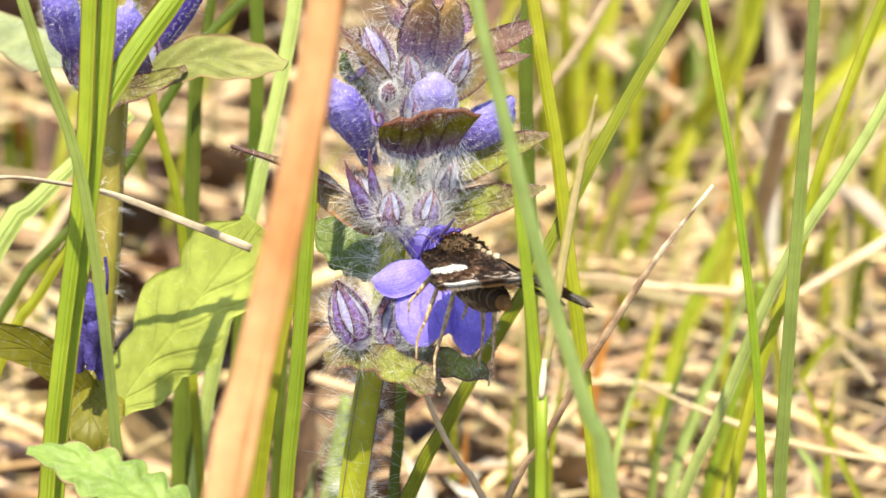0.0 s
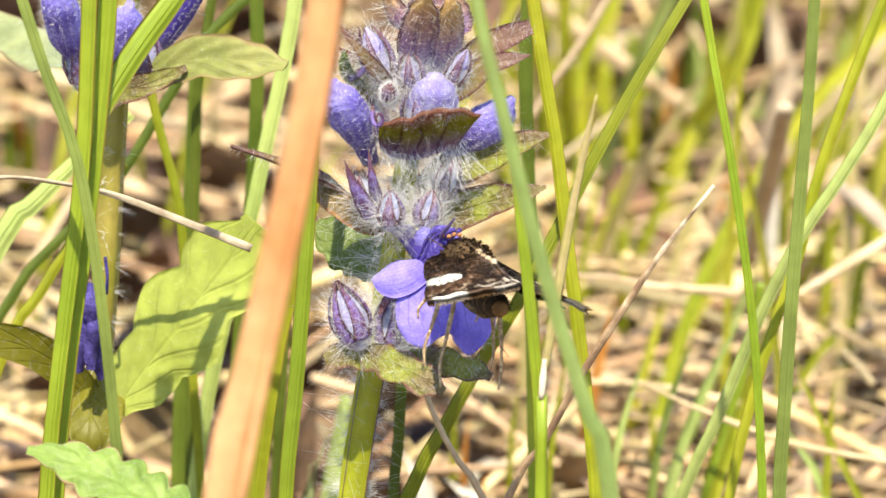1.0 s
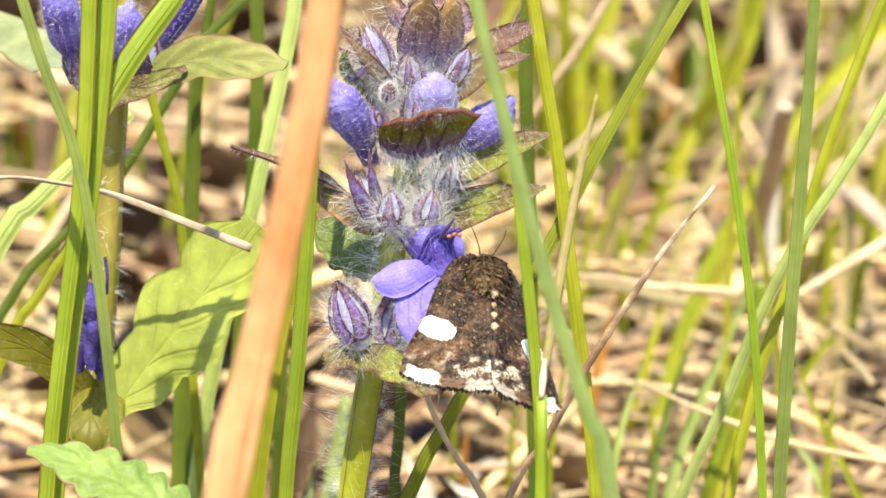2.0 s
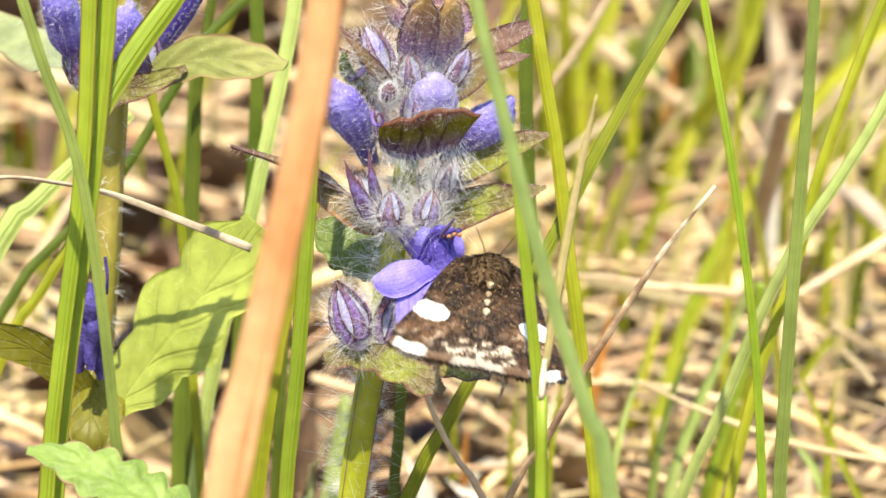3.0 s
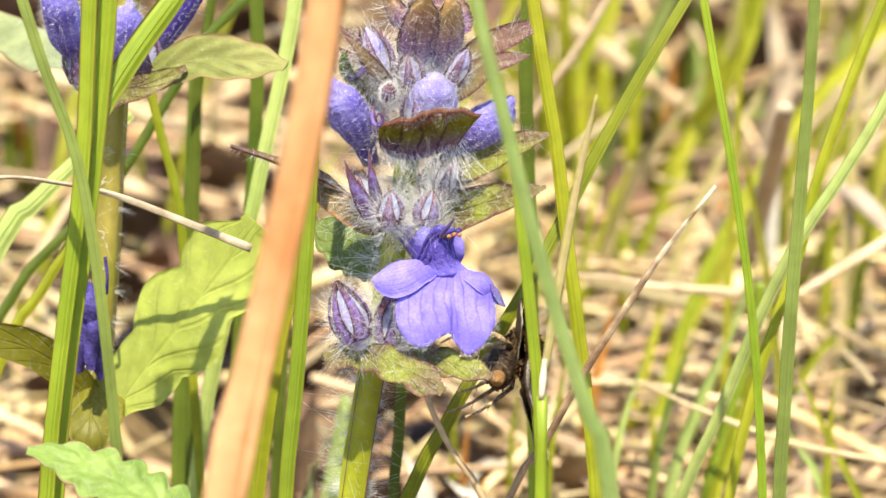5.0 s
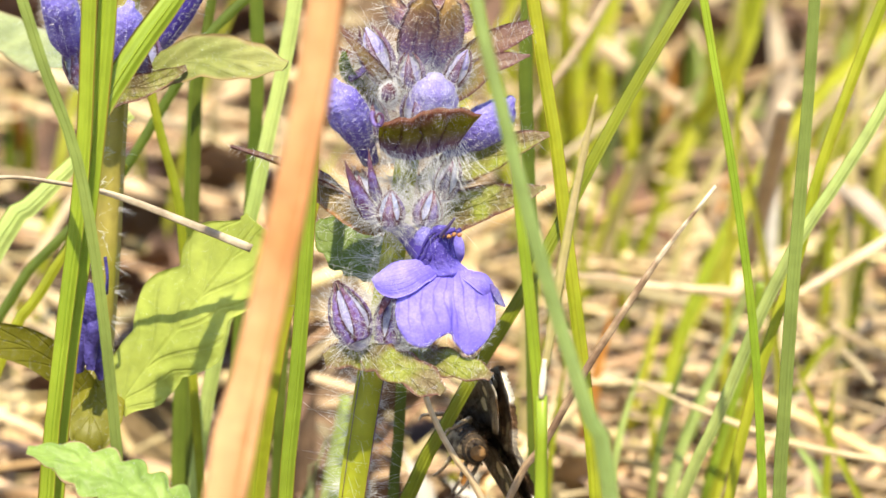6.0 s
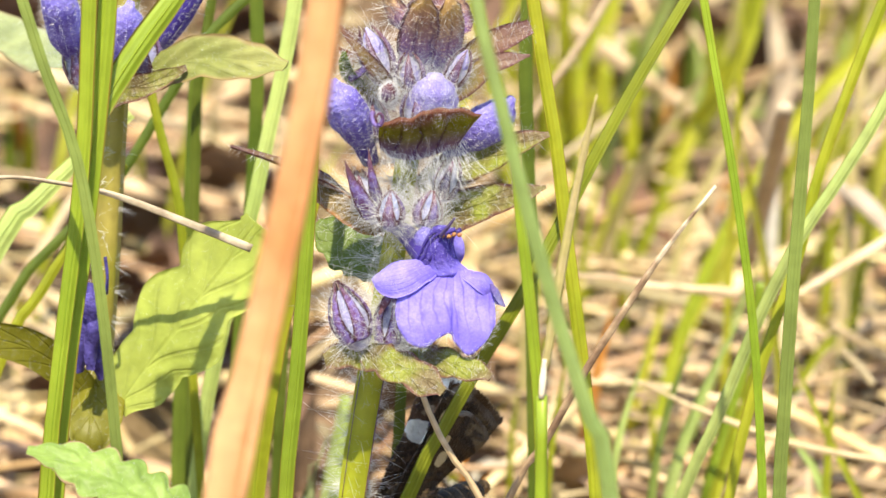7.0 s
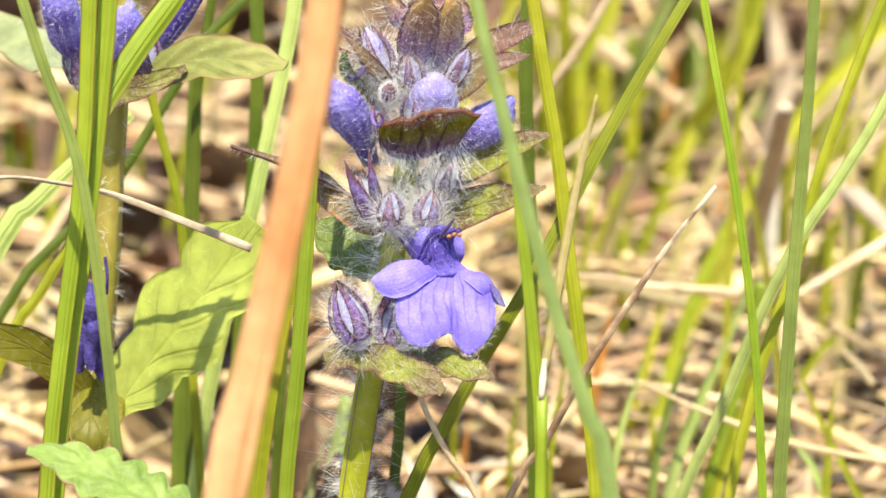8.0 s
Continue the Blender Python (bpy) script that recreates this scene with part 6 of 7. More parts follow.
    for line, half in (([(-0.03042, 0.01000, 0.06954), (-0.03079, 0.00900, 0.06678), (-0.03112, 0.00900, 0.06401), (-0.03140, 0.01000, 0.06147)], 0.00075), ([(-0.03004, 0.01000, 0.06879), (-0.03009, 0.00850, 0.06641), (-0.03032, 0.00850, 0.06389), (-0.03046, 0.00900, 0.06199)], 0.0008), ([(-0.02972, 0.01100, 0.06727), (-0.02970, 0.01000, 0.06501), (-0.02982, 0.01000, 0.06248), (-0.02970, 0.01100, 0.06059)], 0.00055)):
        part("withered_flower", Build().leaf(line, half, (0.1, -0.9, 0.3), (0.5, 0.9, 1, 0.9, 0.5), cup=-0.5, wave=0.35, teeth=0.2, count=4, cols=10, n=30, seed=int(half * 1e6)), "petal_withered", plant, "withered dark violet flower")
    part("stamen", Build().tube([(-0.02907, 0.00900, 0.07205), (-0.02890, 0.00900, 0.07030), (-0.02907, 0.01000, 0.06854)], (0.00016, 0.00013, 0.00018), n=12, sides=6), "petal_withered", plant, "dark stamen of the withered flower")
    part("petal", Build().leaf([(-0.03074, 0.00850, 0.06892), (-0.03045, 0.00820, 0.06774), (-0.03024, 0.00850, 0.06631)], 0.00086, (0.00000, -0.89964, 0.43662), (0.6, 1, 0.9, 0.2), cols=8, n=12), "petal_withered", plant, "blue withered petal")
    for c in (((-0.03125, 0.01200, 0.08856)), ((-0.02927, 0.01100, 0.08804)), ((-0.02547, 0.01300, 0.08909))):
        calyx(plant, c, (-0.1, -0.1, 1), 0.00478, 0.00134, rng, None, spread=0.15)
    h = Build()
    fur(h, stem, 1500, 0.0012, rng, up=-0.1, keep=lambda c: c.z > 0.05)
    for ob in plant.children:
        k = ob.name.split(".")[0]
        if k in ("flower_bud", "calyx"):
            fur(h, ob, 2200, 0.0004, rng, up=0.2, fine=0.9)
            fur(h, ob, 120, 0.0011, rng, up=0.3, fine=0.6)
        elif k == "leaf":
            fur(h, ob, 700, 0.0004, rng, up=0.1)
    hair = part("hair", h, "hair", plant, "short silvery hairs")
    hair["kind"] = "stuff"
    settle(plant)


make_second_bugle()


# ---- the moth ----
def wing_material(name, dark1, dark2, pale, spots, zone=0.0, fringe=1.0, rust=0.0, white=(0.84, 0.82, 0.76), flaky=False, ragged=1.3):
    """Scaled wing: dark mottled ground, pale spots (centre x, y, half sizes in mm), a cream zone towards the inner angle,
    a rusty field beyond the spot and a fringe that is white but for its middle."""
    m = bpy.data.materials.new(name)
    m.use_nodes = True
    t = m.node_tree
    nd, ln = t.nodes.new, t.links.new
    p = t.nodes["Principled BSDF"]
    tc = nd("ShaderNodeTexCoord")

    def val(kind, *a):
        n = nd("ShaderNodeMath")
        n.operation = kind
        for i, v in enumerate(a):
            if isinstance(v, (int, float)):
                n.inputs[i].default_value = v
            else:
                ln(v, n.inputs[i])
        return n.outputs[0]

    def noisy(sc, detail=3):
        n = nd("ShaderNodeTexNoise")
        n.inputs["Scale"].default_value, n.inputs["Detail"].default_value = sc, detail
        ln(tc.outputs["Object"], n.inputs["Vector"])
        return n.outputs["Fac"]

    def ramp(f, lo, hi):
        n = nd("ShaderNodeMapRange")
        n.interpolation_type = "SMOOTHSTEP"
        n.inputs[1].default_value, n.inputs[2].default_value = lo, hi
        ln(f, n.inputs[0])
        return n.outputs[0]

    def blend(f, a, b):
        n = nd("ShaderNodeMix")
        n.data_type = "RGBA"
        ln(f, n.inputs[0])
        for sock, v in ((n.inputs[6], a), (n.inputs[7], b)):
            if isinstance(v, tuple):
                sock.default_value = (*v, 1)
            else:
                ln(v, sock)
        return n.outputs[2]

    sep = nd("ShaderNodeSeparateXYZ")
    ln(tc.outputs["Object"], sep.inputs[0])
    uv = nd("ShaderNodeSeparateXYZ")
    ln(tc.outputs["UV"], uv.inputs[0])
    across, along = uv.outputs[0], uv.outputs[1]
    x, y = val("MULTIPLY", val("ABSOLUTE", sep.outputs[0]), 1000.0), val("MULTIPLY", sep.outputs[1], 1000.0)
    mott, scales, blot = noisy(850, 5), noisy(4200, 3), noisy(900, 3)
    wide = noisy(380, 2)
    col = blend(ramp(mott, 0.42, 0.60), dark1, dark2)
    col = blend(val("MULTIPLY", ramp(wide, 0.5, 0.66), 0.7), col, (dark1[0] * 0.7, dark1[1] * 0.7, dark1[2] * 0.8))
    col = blend(val("MULTIPLY", ramp(scales, 0.55, 0.7), 0.45), col, (dark2[0] * 2.0, dark2[1] * 2.0, dark2[2] * 2.2))
    wavy = val("ADD", along, val("MULTIPLY", val("SUBTRACT", blot, 0.5), 0.16))
    for at, half in ((0.34, 0.016), (0.63, 0.02), (0.77, 0.014)):
        w = val("ABSOLUTE", val("SUBTRACT", wavy, at))
        col = blend(val("MULTIPLY", ramp(w, half * 1.6, half * 0.4), 0.75), col, (dark1[0] * 0.4, dark1[1] * 0.4, dark1[2] * 0.4))
    if rust:
        f = val("MULTIPLY", val("MULTIPLY", ramp(wavy, 0.58, 0.66), ramp(wavy, 0.96, 0.86)), val("MULTIPLY", ramp(across, 0.75, 0.5), rust))
        col = blend(val("MULTIPLY", f, ramp(blot, 0.35, 0.6)), col, (0.12, 0.06, 0.03))
        col = blend(val("MULTIPLY", f, ramp(mott, 0.56, 0.66)), col, (0.36, 0.27, 0.19))
    if zone:
        jag = val("ADD", along, val("MULTIPLY", val("SUBTRACT", mott, 0.5), 0.2))
        f = val("MULTIPLY", val("MULTIPLY", ramp(jag, 0.79, 0.82), ramp(jag, 0.985, 0.95)), val("MULTIPLY", ramp(val("ADD", across, val("MULTIPLY", val("SUBTRACT", wide, 0.5), 0.6)), 0.46, 0.62), zone))
        col = blend(val("MULTIPLY", f, ramp(blot, 0.42, 0.56)), col, pale)
        col = blend(val("MULTIPLY", f, ramp(scales, 0.52, 0.6)), col, dark2)
    if flaky:
        rnd = nd("ShaderNodeNewGeometry").outputs["Random Per Island"]
        col = blend(val("MULTIPLY", ramp(rnd, 0.4, 1.0), 0.35), col, (dark2[0] * 1.9, dark2[1] * 1.8, dark2[2] * 1.7))
        col = blend(val("MULTIPLY", ramp(val("FRACT", val("MULTIPLY", rnd, 9.7)), 0.91, 0.95), 0.6), col, (0.46, 0.30, 0.13))
    rim = ramp(val("ADD", along, val("MULTIPLY", val("SUBTRACT", mott, 0.5), 0.09)), 0.945, 0.962)
    bright = val("MAXIMUM", val("MULTIPLY", ramp(across, 0.05, 0.1), ramp(across, 0.47, 0.40)), val("MULTIPLY", ramp(across, 0.70, 0.76), 0.35))
    col = blend(rim, col, (dark2[0] * 1.3, dark2[1] * 1.3, dark2[2] * 1.3))
    col = blend(val("MULTIPLY", val("MULTIPLY", rim, bright), fringe), col, (0.82, 0.78, 0.70))
    for cx, cy, hx, hy in spots:
        dx, dy = val("SUBTRACT", x, cx), val("SUBTRACT", y, cy)
        a = val("DIVIDE", val("ADD", val("MULTIPLY", dx, 0.88), val("MULTIPLY", dy, 0.47)), hx)
        b = val("DIVIDE", val("SUBTRACT", val("MULTIPLY", dy, 0.88), val("MULTIPLY", dx, 0.47)), hy)
        d = val("ADD", val("POWER", val("ABSOLUTE", a), 2.8), val("POWER", val("ABSOLUTE", b), 2.8))
        d = val("ADD", d, val("MULTIPLY", val("SUBTRACT", blot, 0.5), ragged))
        col = blend(ramp(d, 1.1, 0.85), col, white)
    b = nd("ShaderNodeBump")
    b.inputs["Strength"].default_value, b.inputs["Distance"].default_value = 1.0, 0.0004
    ln(val("ADD", mott, val("MULTIPLY", scales, 0.5)), b.inputs["Height"])
    ln(b.outputs[0], p.inputs["Normal"])
    ln(col, p.inputs["Base Color"])
    p.inputs["Roughness"].default_value = 0.42
    p.inputs["Specular IOR Level"].default_value = 0.3
    return m


BROWN = ((0.015, 0.009, 0.006), (0.092, 0.052, 0.029), (0.60, 0.52, 0.42))
BLACK = ((0.012, 0.006, 0.003), (0.040, 0.021, 0.008), (0.40, 0.30, 0.16))
SPOT, CREAM = (3.45, -5.1, 1.45, 1.05), (0.46, 0.36, 0.19)
UNDER = ((3.3, -5.0, 0.95, 0.75), (1.9, -3.2, 0.45, 0.6), (4.5, -7.0, 0.45, 0.7))
M["wing_top"] = wing_material("moth_wing_upper", *BROWN, (SPOT,), 1.0, 1.0, 0.9)
M["wing_scales"] = wing_material("moth_wing_scales", *BROWN, (SPOT,), 1.0, 1.0, 0.9, flaky=True)
M["under_scales"] = wing_material("moth_under_scales", *BLACK, UNDER, 0.2, 0.12, white=CREAM, flaky=True, ragged=2.6)
M["wing_under"] = wing_material("moth_wing_under", *BLACK, UNDER, 0.2, 0.12, white=CREAM, ragged=2.6)
M["hind_top"] = wing_material("moth_hindwing_upper", *BLACK, ((2.2, -4.4, 0.7, 0.8),), 0.0, 0.3, white=CREAM, ragged=2.0)
M["hind_under"] = wing_material("moth_hindwing_under", *BLACK, ((2.2, -4.2, 0.6, 0.8), (3.6, -5.4, 0.5, 0.45)), 0.2, 0.12, white=CREAM, ragged=2.6)


def wing(sign, costa, inner, bulge, tilt):
    """A scaled wing between its front edge and its inner edge (x outward, y forward, millimetres from the hinge)."""
    b = Build()
    n, w = 22, 14
    front, back = curve_at([(*a, 0) for a in costa], n), curve_at([(*a, 0) for a in inner], n)
    top, low, uvs = [], [], []
    for i in range(n):
        u = i / (n - 1)
        a, c, t = [], [], []
        for j in range(w):
            v = j / (w - 1)
            q = front[i].lerp(back[i], v)
            q = q + Vector((0.35, -1, 0)) * (bulge * u ** 3 * math.sin(math.pi * v))
            q.z = 0.45 * math.sin(math.pi * min(1, v * 1.1)) * u * (1 - 0.5 * u) + tilt * v * u + 0.04 * math.sin(v * 22) * u + 0.75 * v * math.sin(math.pi * min(1, u * 1.1 + 0.12))
            frill = 0.12 * math.sin(v * 90) * (1 if i == n - 1 else 0)
            q.y -= frill
            a.append(Vector((sign * q.x, q.y, q.z + 0.05)) * 0.001)
            c.append(Vector((sign * q.x, q.y, q.z - 0.05)) * 0.001)
            t.append((v, u))
        top.append(a)
        low.append(c)
        uvs.append(t)
    b.grid(top, uvs, slot=0, flip=sign < 0)
    b.grid(low, uvs, slot=1, flip=sign > 0)
    m = n * w
    rim = [j for j in range(w)] + [i * w + w - 1 for i in range(1, n)] + [(n - 1) * w + j for j in range(w - 2, -1, -1)] + [i * w for i in range(n - 2, -1, -1)]
    for p, q in zip(rim, rim[1:]):
        f = [p, q, q + m, p + m]
        b.f.append(f if sign < 0 else f[::-1])
        b.mi.append(0)
    return b, top, low


def scales(rows, count, rng, turn):
    """Small raised scales over one side of a wing, and a fringe along its outer margin."""
    b = Build()
    n, w = len(rows), len(rows[0])
    for k in range(count):
        x, v = rng.random() ** 0.8 * (n - 2), rng.random() * (w - 2)
        i, j = int(x), int(v)
        p = rows[i][j].lerp(rows[i + 1][j], x - i) + (rows[i][j + 1] - rows[i][j]) * (v - j)
        d = rows[i + 1][j] - rows[i][j]
        e = rows[i][j + 1] - rows[i][j]
        up = d.cross(e) * turn
        rough = 1.25 if x < n * 0.35 else 1.0
        b.flake(p, d.normalized() + e.normalized() * rng.gauss(0, 0.35), up, rng.uniform(0.0002, 0.00034) * rough, rng.uniform(0.0001, 0.0002), (v / (w - 1), x / (n - 1)))
    for k in range(130):
        v = k / 130 * (w - 1.01)
        j = int(v)
        p = rows[-1][j].lerp(rows[-1][j + 1], v - j)
        d, e = rows[-1][j] - rows[-3][j], rows[-1][j + 1] - rows[-1][j]
        b.flake(p, d.normalized() + e.normalized() * rng.gauss(0, 0.2), d.cross(e) * turn, rng.uniform(0.0004, 0.0008), 0.00016, (v / (w - 1), 1.0))
    return b


def coat(source, count, length, rng):
    """Shaggy scales that lie backwards over a part of the body."""
    b = Build()
    me = source.data
    polys = list(me.polygons)
    for p in rng.choices(polys, weights=[q.area for q in polys], k=count):
        vs = [me.vertices[i].co for i in p.vertices]
        u = [rng.random() + 0.05 for _ in vs]
        c = sum((v * a for v, a in zip(vs, u)), Vector()) / sum(u)
        way = Vector((rng.gauss(0, 0.5), -1, rng.gauss(0.1, 0.4)))
        b.flake(c, way - p.normal * way.dot(p.normal) * 0.7 + p.normal * 0.25, p.normal, length * rng.uniform(0.6, 1.4), length * 0.3, (0.5, 0.5))
    return b


def make_moth():
    moth = tagged(new("moth"), "small dark brown moth with white wing spots", "moth")
    s = 0.001
    body = part("thorax", Build().ball((0, 0.6 * s, 0.5 * s), (0, 1, 0), 4.8 * s, 1.95 * s, (0.3, 0.85, 1, 0.95, 0.5), n=16, sides=18, squash=0.9, lumps=0.04), "moth_body", moth, "furry dark brown thorax")
    part("fur", coat(body, 1000, 0.0005, random.Random(4)), "moth_scales", moth, "shaggy golden-brown scales")["kind"] = "stuff"
    n = 61
    ab = Build()
    line = curve_at([(0, -0.6 * s, -1.2 * s), (0, -4 * s, -1.5 * s), (0, -7.0 * s, -1.7 * s)], n)
    rows, uvs = [], []
    for i, c in enumerate(line):
        u = i / (n - 1)
        r = (1.55 * (1 - 0.15 * u ** 2)) * (0.88 + 0.12 * abs(math.sin(math.pi * 7 * u)) ** 0.5) * (1 if u < 0.72 else math.sqrt(max(0.02, 1 - ((u - 0.72) / 0.28) ** 2)))
        rows.append([c + Vector((math.cos(a), 0, 0.82 * math.sin(a))) * (r * s) for a in (2 * math.pi * k / 16 for k in range(16))])
        uvs.append([(k / 16, u) for k in range(16)])
    ab.grid(rows, uvs, True)
    abdomen = part("abdomen", ab, "moth_abdomen", moth, "ringed brown and cream abdomen")
    part("belly", Build().ball((0, -2.6 * s, -1.9 * s), (0, 1, 0.1), 6.3 * s, 1.25 * s, (0.4, 0.9, 1, 0.9, 0.4), n=14, sides=14), "belly_cream", moth, "cream furry underside")
    part("tail_tuft", Build().ball((0, -7.0 * s, -1.7 * s), (0, 1, 0.1), 1.7 * s, 0.75 * s, n=8, sides=10), "tail_tan", moth, "tan tail tuft")
    part("fur", coat(abdomen, 420, 0.0003, random.Random(6)), "moth_scales", moth)["kind"] = "stuff"
    for y0, r in ((-1.2, 0.34), (-2.2, 0.26), (-3.2, 0.3), (-4.3, 0.34)):
        part("scale_tuft", Build().ball((0.05 * s, y0 * s, (1.72 if y0 > -2 else 1.62) * s), (0, 1, 0.2), 2.4 * r * s, r * s, n=9, sides=10, lumps=0.15), "moth_pale", moth, "small pale scale tuft")
    legs = []
    head = part("head", Build().ball((0, 3.0 * s, 0.2 * s), (0, 1, 0), 1.4 * s, 0.85 * s, (0.5, 0.95, 1, 0.85, 0.3), n=10, sides=14), "moth_body", moth)
    for k in (-1, 1):
        part("eye", Build().ball((k * 0.62 * s, 2.75 * s, 0), (k, 0.3, 0), 0.6 * s, 0.42 * s, n=8, sides=12), "moth_eye", head)
        part("antenna", Build().tube([(k * 0.35 * s, 3.1 * s, 0.3 * s), (k * 0.8 * s, 4.0 * s, 0.9 * s), (k * 1.4 * s, 5.2 * s, 1.2 * s), (k * 1.7 * s, 6.2 * s, 1.0 * s)], (0.00006, 0.00005, 0.00003), n=20, sides=5), "moth_body", head)
        part("palp", Build().tube([(k * 0.25 * s, 3.1 * s, -0.4 * s), (k * 0.3 * s, 3.7 * s, -0.2 * s), (k * 0.3 * s, 4.1 * s, 0.1 * s)], (0.0002, 0.00018, 0.00005), n=8, sides=6), "moth_leg", head)
        for y0, knee, foot in ((1.3, (1.9, 2.0, -1.8), (2.6, 3.0, -5.0)), (0.2, (2.2, -0.3, -2.0), (3.0, -2.0, -8.0)), (-0.8, (2.0, -2.6, -1.9), (2.6, -5.0, -8.6))):
            a, b, c = Vector((k * 0.7, y0, -0.9)), Vector((k * knee[0], knee[1], knee[2])), Vector((k * foot[0], foot[1], foot[2]))
            d = b.lerp(c, 0.5) + Vector((k * 0.25, 0, 0))
            hip = a * s
            b, c, d = (b - a) * s, (c - a) * s, (d - a) * s
            leg = Build().tube([(0, 0, 0), b * 0.5 + Vector((0, 0, 0.0003)), b], (0.00026, 0.00028, 0.0002), n=8, sides=7)
            leg.tube([b, b.lerp(d, 0.5), d], (0.0002, 0.00021, 0.00016), n=8, sides=7)
            leg.tube([d, d.lerp(c, 0.5) + Vector((k * 0.0002, 0.0002, 0)), c], (0.00014, 0.00014, 0.00009), n=8, sides=6)
            leg.hair(d, (k, -0.6, -1), 0.0011, 0.00006)
            leg.hair(b, (k * 0.6, -0.8, -0.8), 0.0010, 0.00006)
            ob = part("leg", leg, "moth_leg", moth)
            ob.location = hip
            legs.append((ob, hip, y0))
    wings = {"left": [], "right": []}
    for sign, side in ((-1, "left"), (1, "right")):
        rng = random.Random(30 + sign)
        skin, upper, lower = wing(sign, ((0.2, 2.8), (2.0, 1.9), (3.5, -1.0), (4.5, -4.1), (5.8, -6.6), (6.5, -8.9)), ((-0.95, 1.6), (-1.1, -3.4), (-1.2, -7.0), (-1.1, -10.3)), 0.9, 0.35 + 0.06 * sign)
        fore = part("forewing", skin, ("wing_top", "wing_under"), moth, "dark mottled forewing with a white spot")
        part("scale_cover", scales(upper, 1700, rng, -sign), "wing_scales", fore)["kind"] = "stuff"
        part("scale_cover", scales(lower, 800, rng, sign), "under_scales", fore)["kind"] = "stuff"
        skin, upper, lower = wing(sign, ((0.2, 0.2), (2.6, -1.6), (4.8, -4.4), (5.6, -7.0)), ((0.0, -1.5), (0.1, -4.0), (0.2, -6.5), (0.5, -8.8)), 1.0, 0.1)
        hind = part("hindwing", skin, ("hind_top", "hind_under"), moth, "dark hindwing with a white patch")
        for v in hind.data.vertices:
            v.co.z -= 0.0006
        wings[side] = [fore, hind]
    return moth, wings, legs


moth, moth_wings, moth_legs = make_moth()


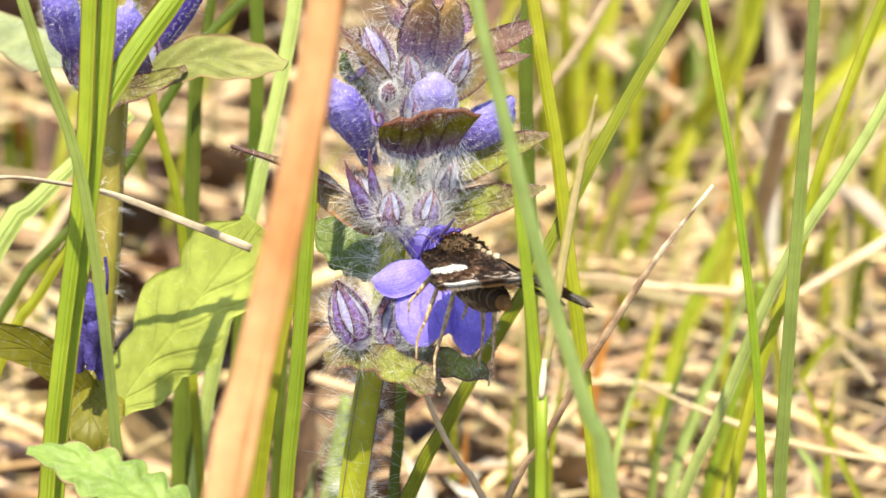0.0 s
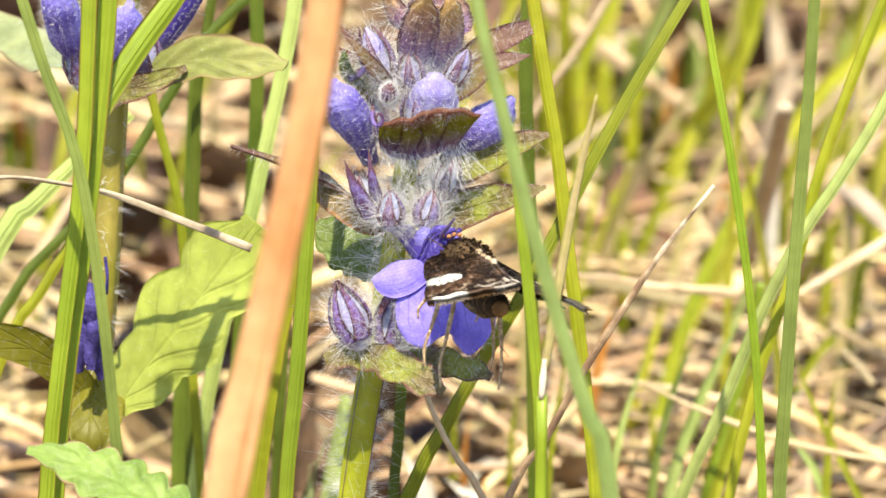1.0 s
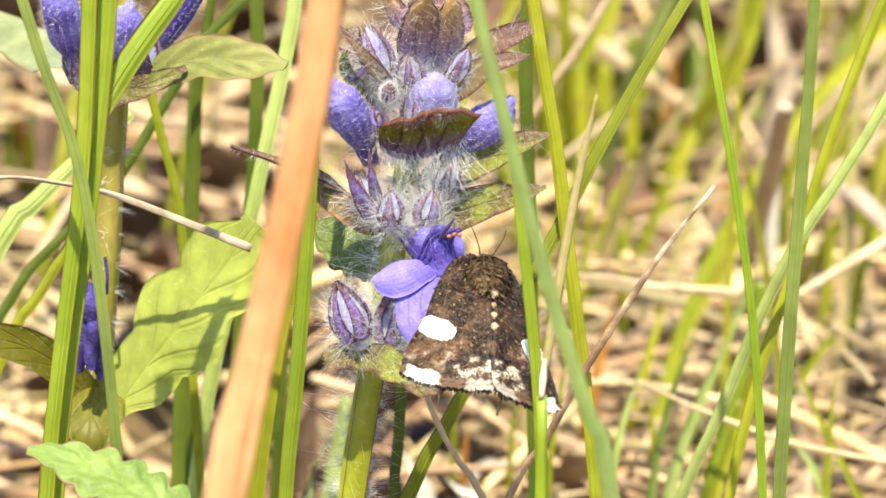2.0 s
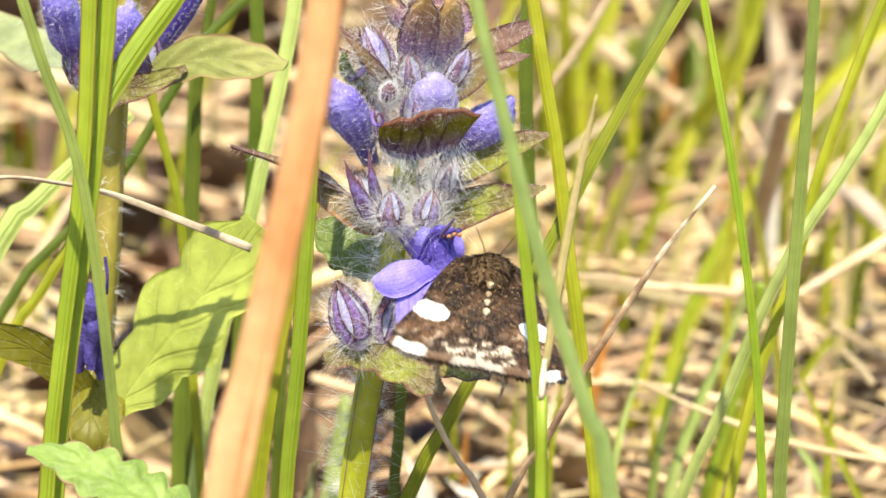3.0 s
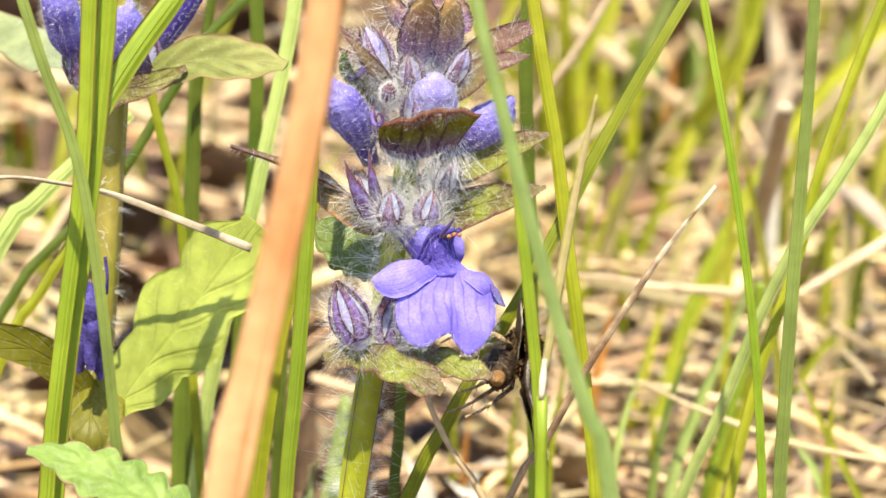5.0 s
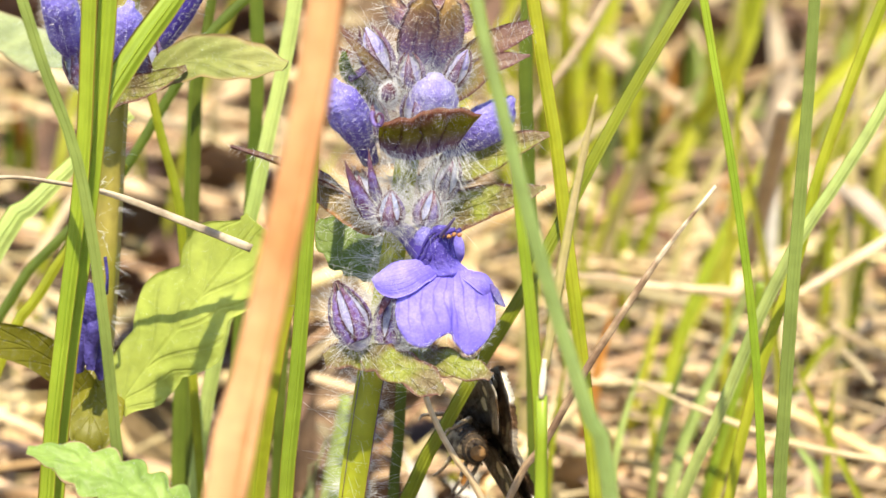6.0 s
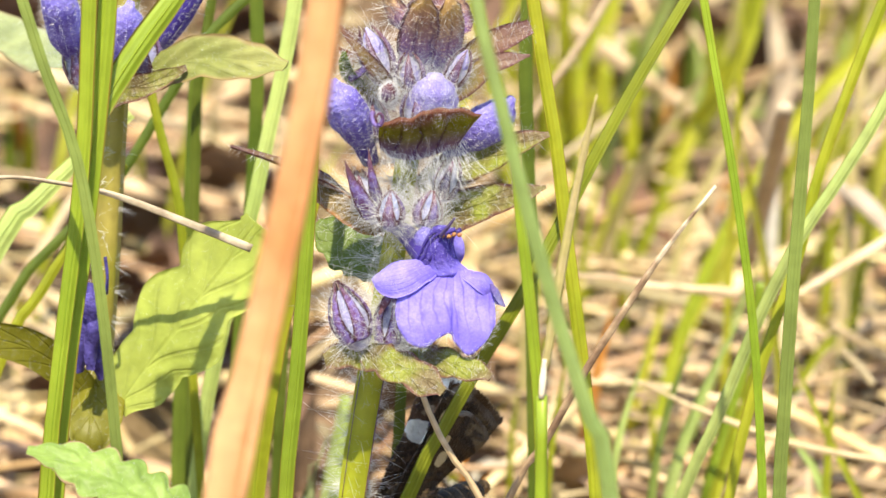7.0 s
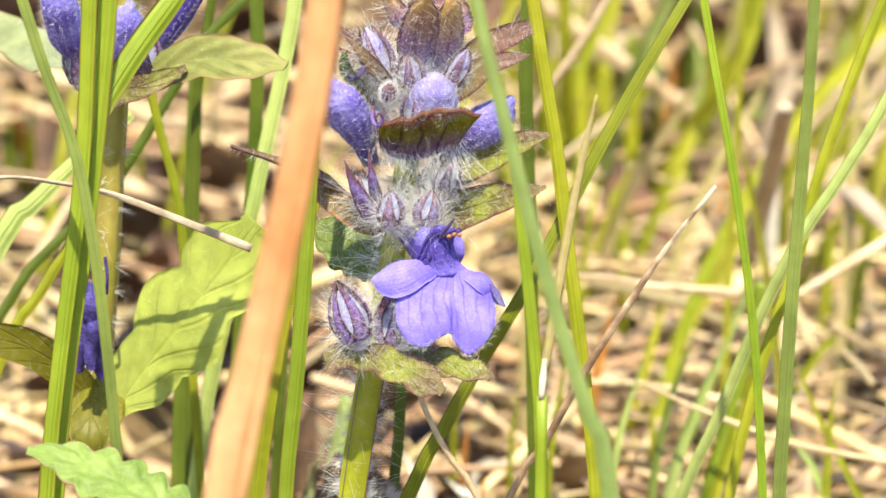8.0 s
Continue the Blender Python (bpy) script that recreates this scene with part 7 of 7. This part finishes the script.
# ---- what moves ----
def motions():
    walk(leaning_stalk, [(0.0, pose(0, 0, 0)), (3.0, pose(0, 0, 0, 0, 0.12, 0)), (8.0, pose(0, 0, 0, 0, 0.16, 0))])
    walk(bent_straw, [(0.0, pose(0, 0, 0)), (4.7, pose(0, 0, 0)), (6.5, pose(0, 0, 0, 0, -0.2, 0)), (8.0, pose(0, 0, 0, 0, -0.5, 0))])
    for leg, hip, y0 in moth_legs:
        tuck = -60 if y0 > 1 else (-50 if y0 > 0 else -42)
        reach = 0 if y0 > 1 else 12
        hold = 0.9 if y0 < 0 else 0.6
        walk(leg, [(t, pose(*hip, tuck * fold + reach * (1 - fold))) for t, fold in ((0.0, 0), (0.4, 0.15), (0.8, 0), (1.3, 0.1), (1.45, 0.9), (1.7, 1), (3.1, 1), (3.35, 0.85), (3.6, 0.55), (3.8, 0.1), (4.0, hold), (4.7, hold), (5.8, 0.85), (6.4, 0.9), (8.0, 1))])
    walk(moth, [
        (0.0, pose(0.00187, -0.01562, 0.07757, -0.2, 14.1, 29.2)),
        (0.2, pose(0.00192, -0.01520, 0.07762, 6.0, 15.5, 28.5)),
        (0.4, pose(0.00205, -0.01475, 0.07766, 16.0, 18.0, 26.5)),
        (0.5, pose(0.00210, -0.01470, 0.07766, 17.0, 18.0, 26.0)),
        (0.7, pose(0.00213, -0.01520, 0.07745, 8.0, 13.5, 24.0)),
        (1.0, pose(0.00219, -0.01571, 0.07719, 0.0, 8.8, 22.8)),
        (1.2, pose(0.00227, -0.01564, 0.07712, 0.0, 7.8, 23.0)),
        (1.3, pose(0.00235, -0.01568, 0.07686, 3.6, 7.8, 21.9)),
        (1.4, pose(0.00270, -0.01590, 0.07650, 12.0, 10.5, 19.0)),
        (1.5, pose(0.00287, -0.01591, 0.07625, 23.0, 14.1, 18.0)),
        (1.7, pose(0.00337, -0.01607, 0.07548, 39.1, 19.5, 20.2)),
        (2.2, pose(0.00340, -0.01604, 0.07520, 43.5, 15.0, 15.0)),
        (2.8, pose(0.00343, -0.01600, 0.07497, 46.0, 10.3, 10.9)),
        (3.0, pose(0.00359, -0.01635, 0.07560, 29.0, 12.6, 0.5)),
        (3.2, pose(0.00398, -0.01618, 0.07580, 15.6, 23.8, -9.4)),
        (3.4, pose(0.00418, -0.01646, 0.07540, 8.0, 36.5, -7.0)),
        (3.5, pose(0.00526, -0.01654, 0.07460, -3.0, 35.0, -14.0)),
        (3.6, pose(0.00713, -0.01676, 0.07345, -12.2, 39.5, -24.0)),
        (3.7, pose(0.00702, -0.01698, 0.07321, -18.0, 52.4, -27.5)),
        (3.8, pose(0.00800, -0.01420, 0.07190, -20.0, 62.0, -24.0)),
        (4.0, pose(0.00785, -0.00930, 0.07104, -12.0, 80.0, -10.0)),
        (4.2, pose(0.00765, -0.00900, 0.07040, -12.0, 81.0, -10.0)),
        (4.5, pose(0.00739, -0.00850, 0.06928, -12.0, 83.0, -10.0)),
        (4.7, pose(0.00729, -0.00770, 0.06900, -5.0, 86.0, -8.0)),
        (5.2, pose(0.00520, 0.00400, 0.06300, -9.0, 83.0, -6.0)),
        (5.8, pose(0.00308, 0.01410, 0.05570, -11.7, 80.0, -4.2)),
        (6.0, pose(0.00262, 0.01401, 0.05519, -11.0, 77.1, 6.0)),
        (6.2, pose(0.00052, 0.01390, 0.05499, -11.2, 72.6, 22.8)),
        (6.3, pose(0.00000, 0.01370, 0.05420, -10.0, 60.0, 38.0)),
        (6.4, pose(-0.00100, 0.01310, 0.05200, -8.0, 20.0, 88.0)),
        (6.5, pose(-0.00148, 0.01265, 0.05075, -5.7, 0.5, 118.0)),
        (6.7, pose(-0.00200, 0.01220, 0.05000, -11.0, -3.0, 121.0)),
        (6.9, pose(-0.00246, 0.01192, 0.04915, -16.7, -4.4, 124.0)),
        (7.2, pose(-0.00230, 0.01190, 0.04900, -16.0, -5.0, 127.0)),
        (7.4, pose(-0.00180, 0.01250, 0.04870, -14.0, 4.0, 134.0)),
        (7.5, pose(0.00020, 0.01280, 0.04830, -12.7, 8.0, 158.0)),
        (7.6, pose(-0.00240, 0.01320, 0.04810, -8.0, 8.0, 132.0)),
        (7.7, pose(-0.00310, 0.01348, 0.04754, -6.0, 8.0, 122.0)),
        (7.8, pose(-0.00560, 0.01450, 0.04370, -8.0, 4.0, 116.0)),
        (7.9, pose(-0.00830, 0.01580, 0.04180, -10.0, -3.0, 104.0)),
        (8.0, pose(-0.01090, 0.01702, 0.03990, -12.8, -4.0, 94.0)),
    ])
    # how high the wings are lifted and how far they are drawn forward, in degrees
    beats = ((0.0, -13, 0), (0.2, -16, 0), (0.5, -22, 0), (1.0, -15, 0), (1.2, -15, 0), (1.3, -17, 0), (1.5, -12, 0), (1.7, -17, 0), (2.2, -16, 0), (2.8, -15, 0),
             (3.0, -3, 0), (3.2, -4, 0), (3.4, -3, 0), (3.5, 0, 0), (3.6, 0, 0), (3.7, -2, 0), (3.8, 8, 0), (4.0, 18, 0), (4.5, 18, 0), (4.7, 12, 0),
             (5.2, 9, 0), (5.8, 7, 0), (6.0, 9, 0), (6.2, 20, 6), (6.3, 34, 14), (6.4, 60, 28), (6.5, 75, 32), (6.9, 84, 24), (7.2, 89, 26), (7.5, 91, 34), (7.7, 92, 36), (8.0, 66, 31))
    for sign, side in ((-1, "left"), (1, "right")):
        for wing, share in zip(moth_wings[side], (1.0, 0.7)):
            walk(wing, [(t, pose(sign * 0.0009, 0.0006, 0.0005, 0, -sign * lift, 0) @ pose(0, 0, 0, 0, 0, sign * sweep * share)) for t, lift, sweep in beats])


motions()
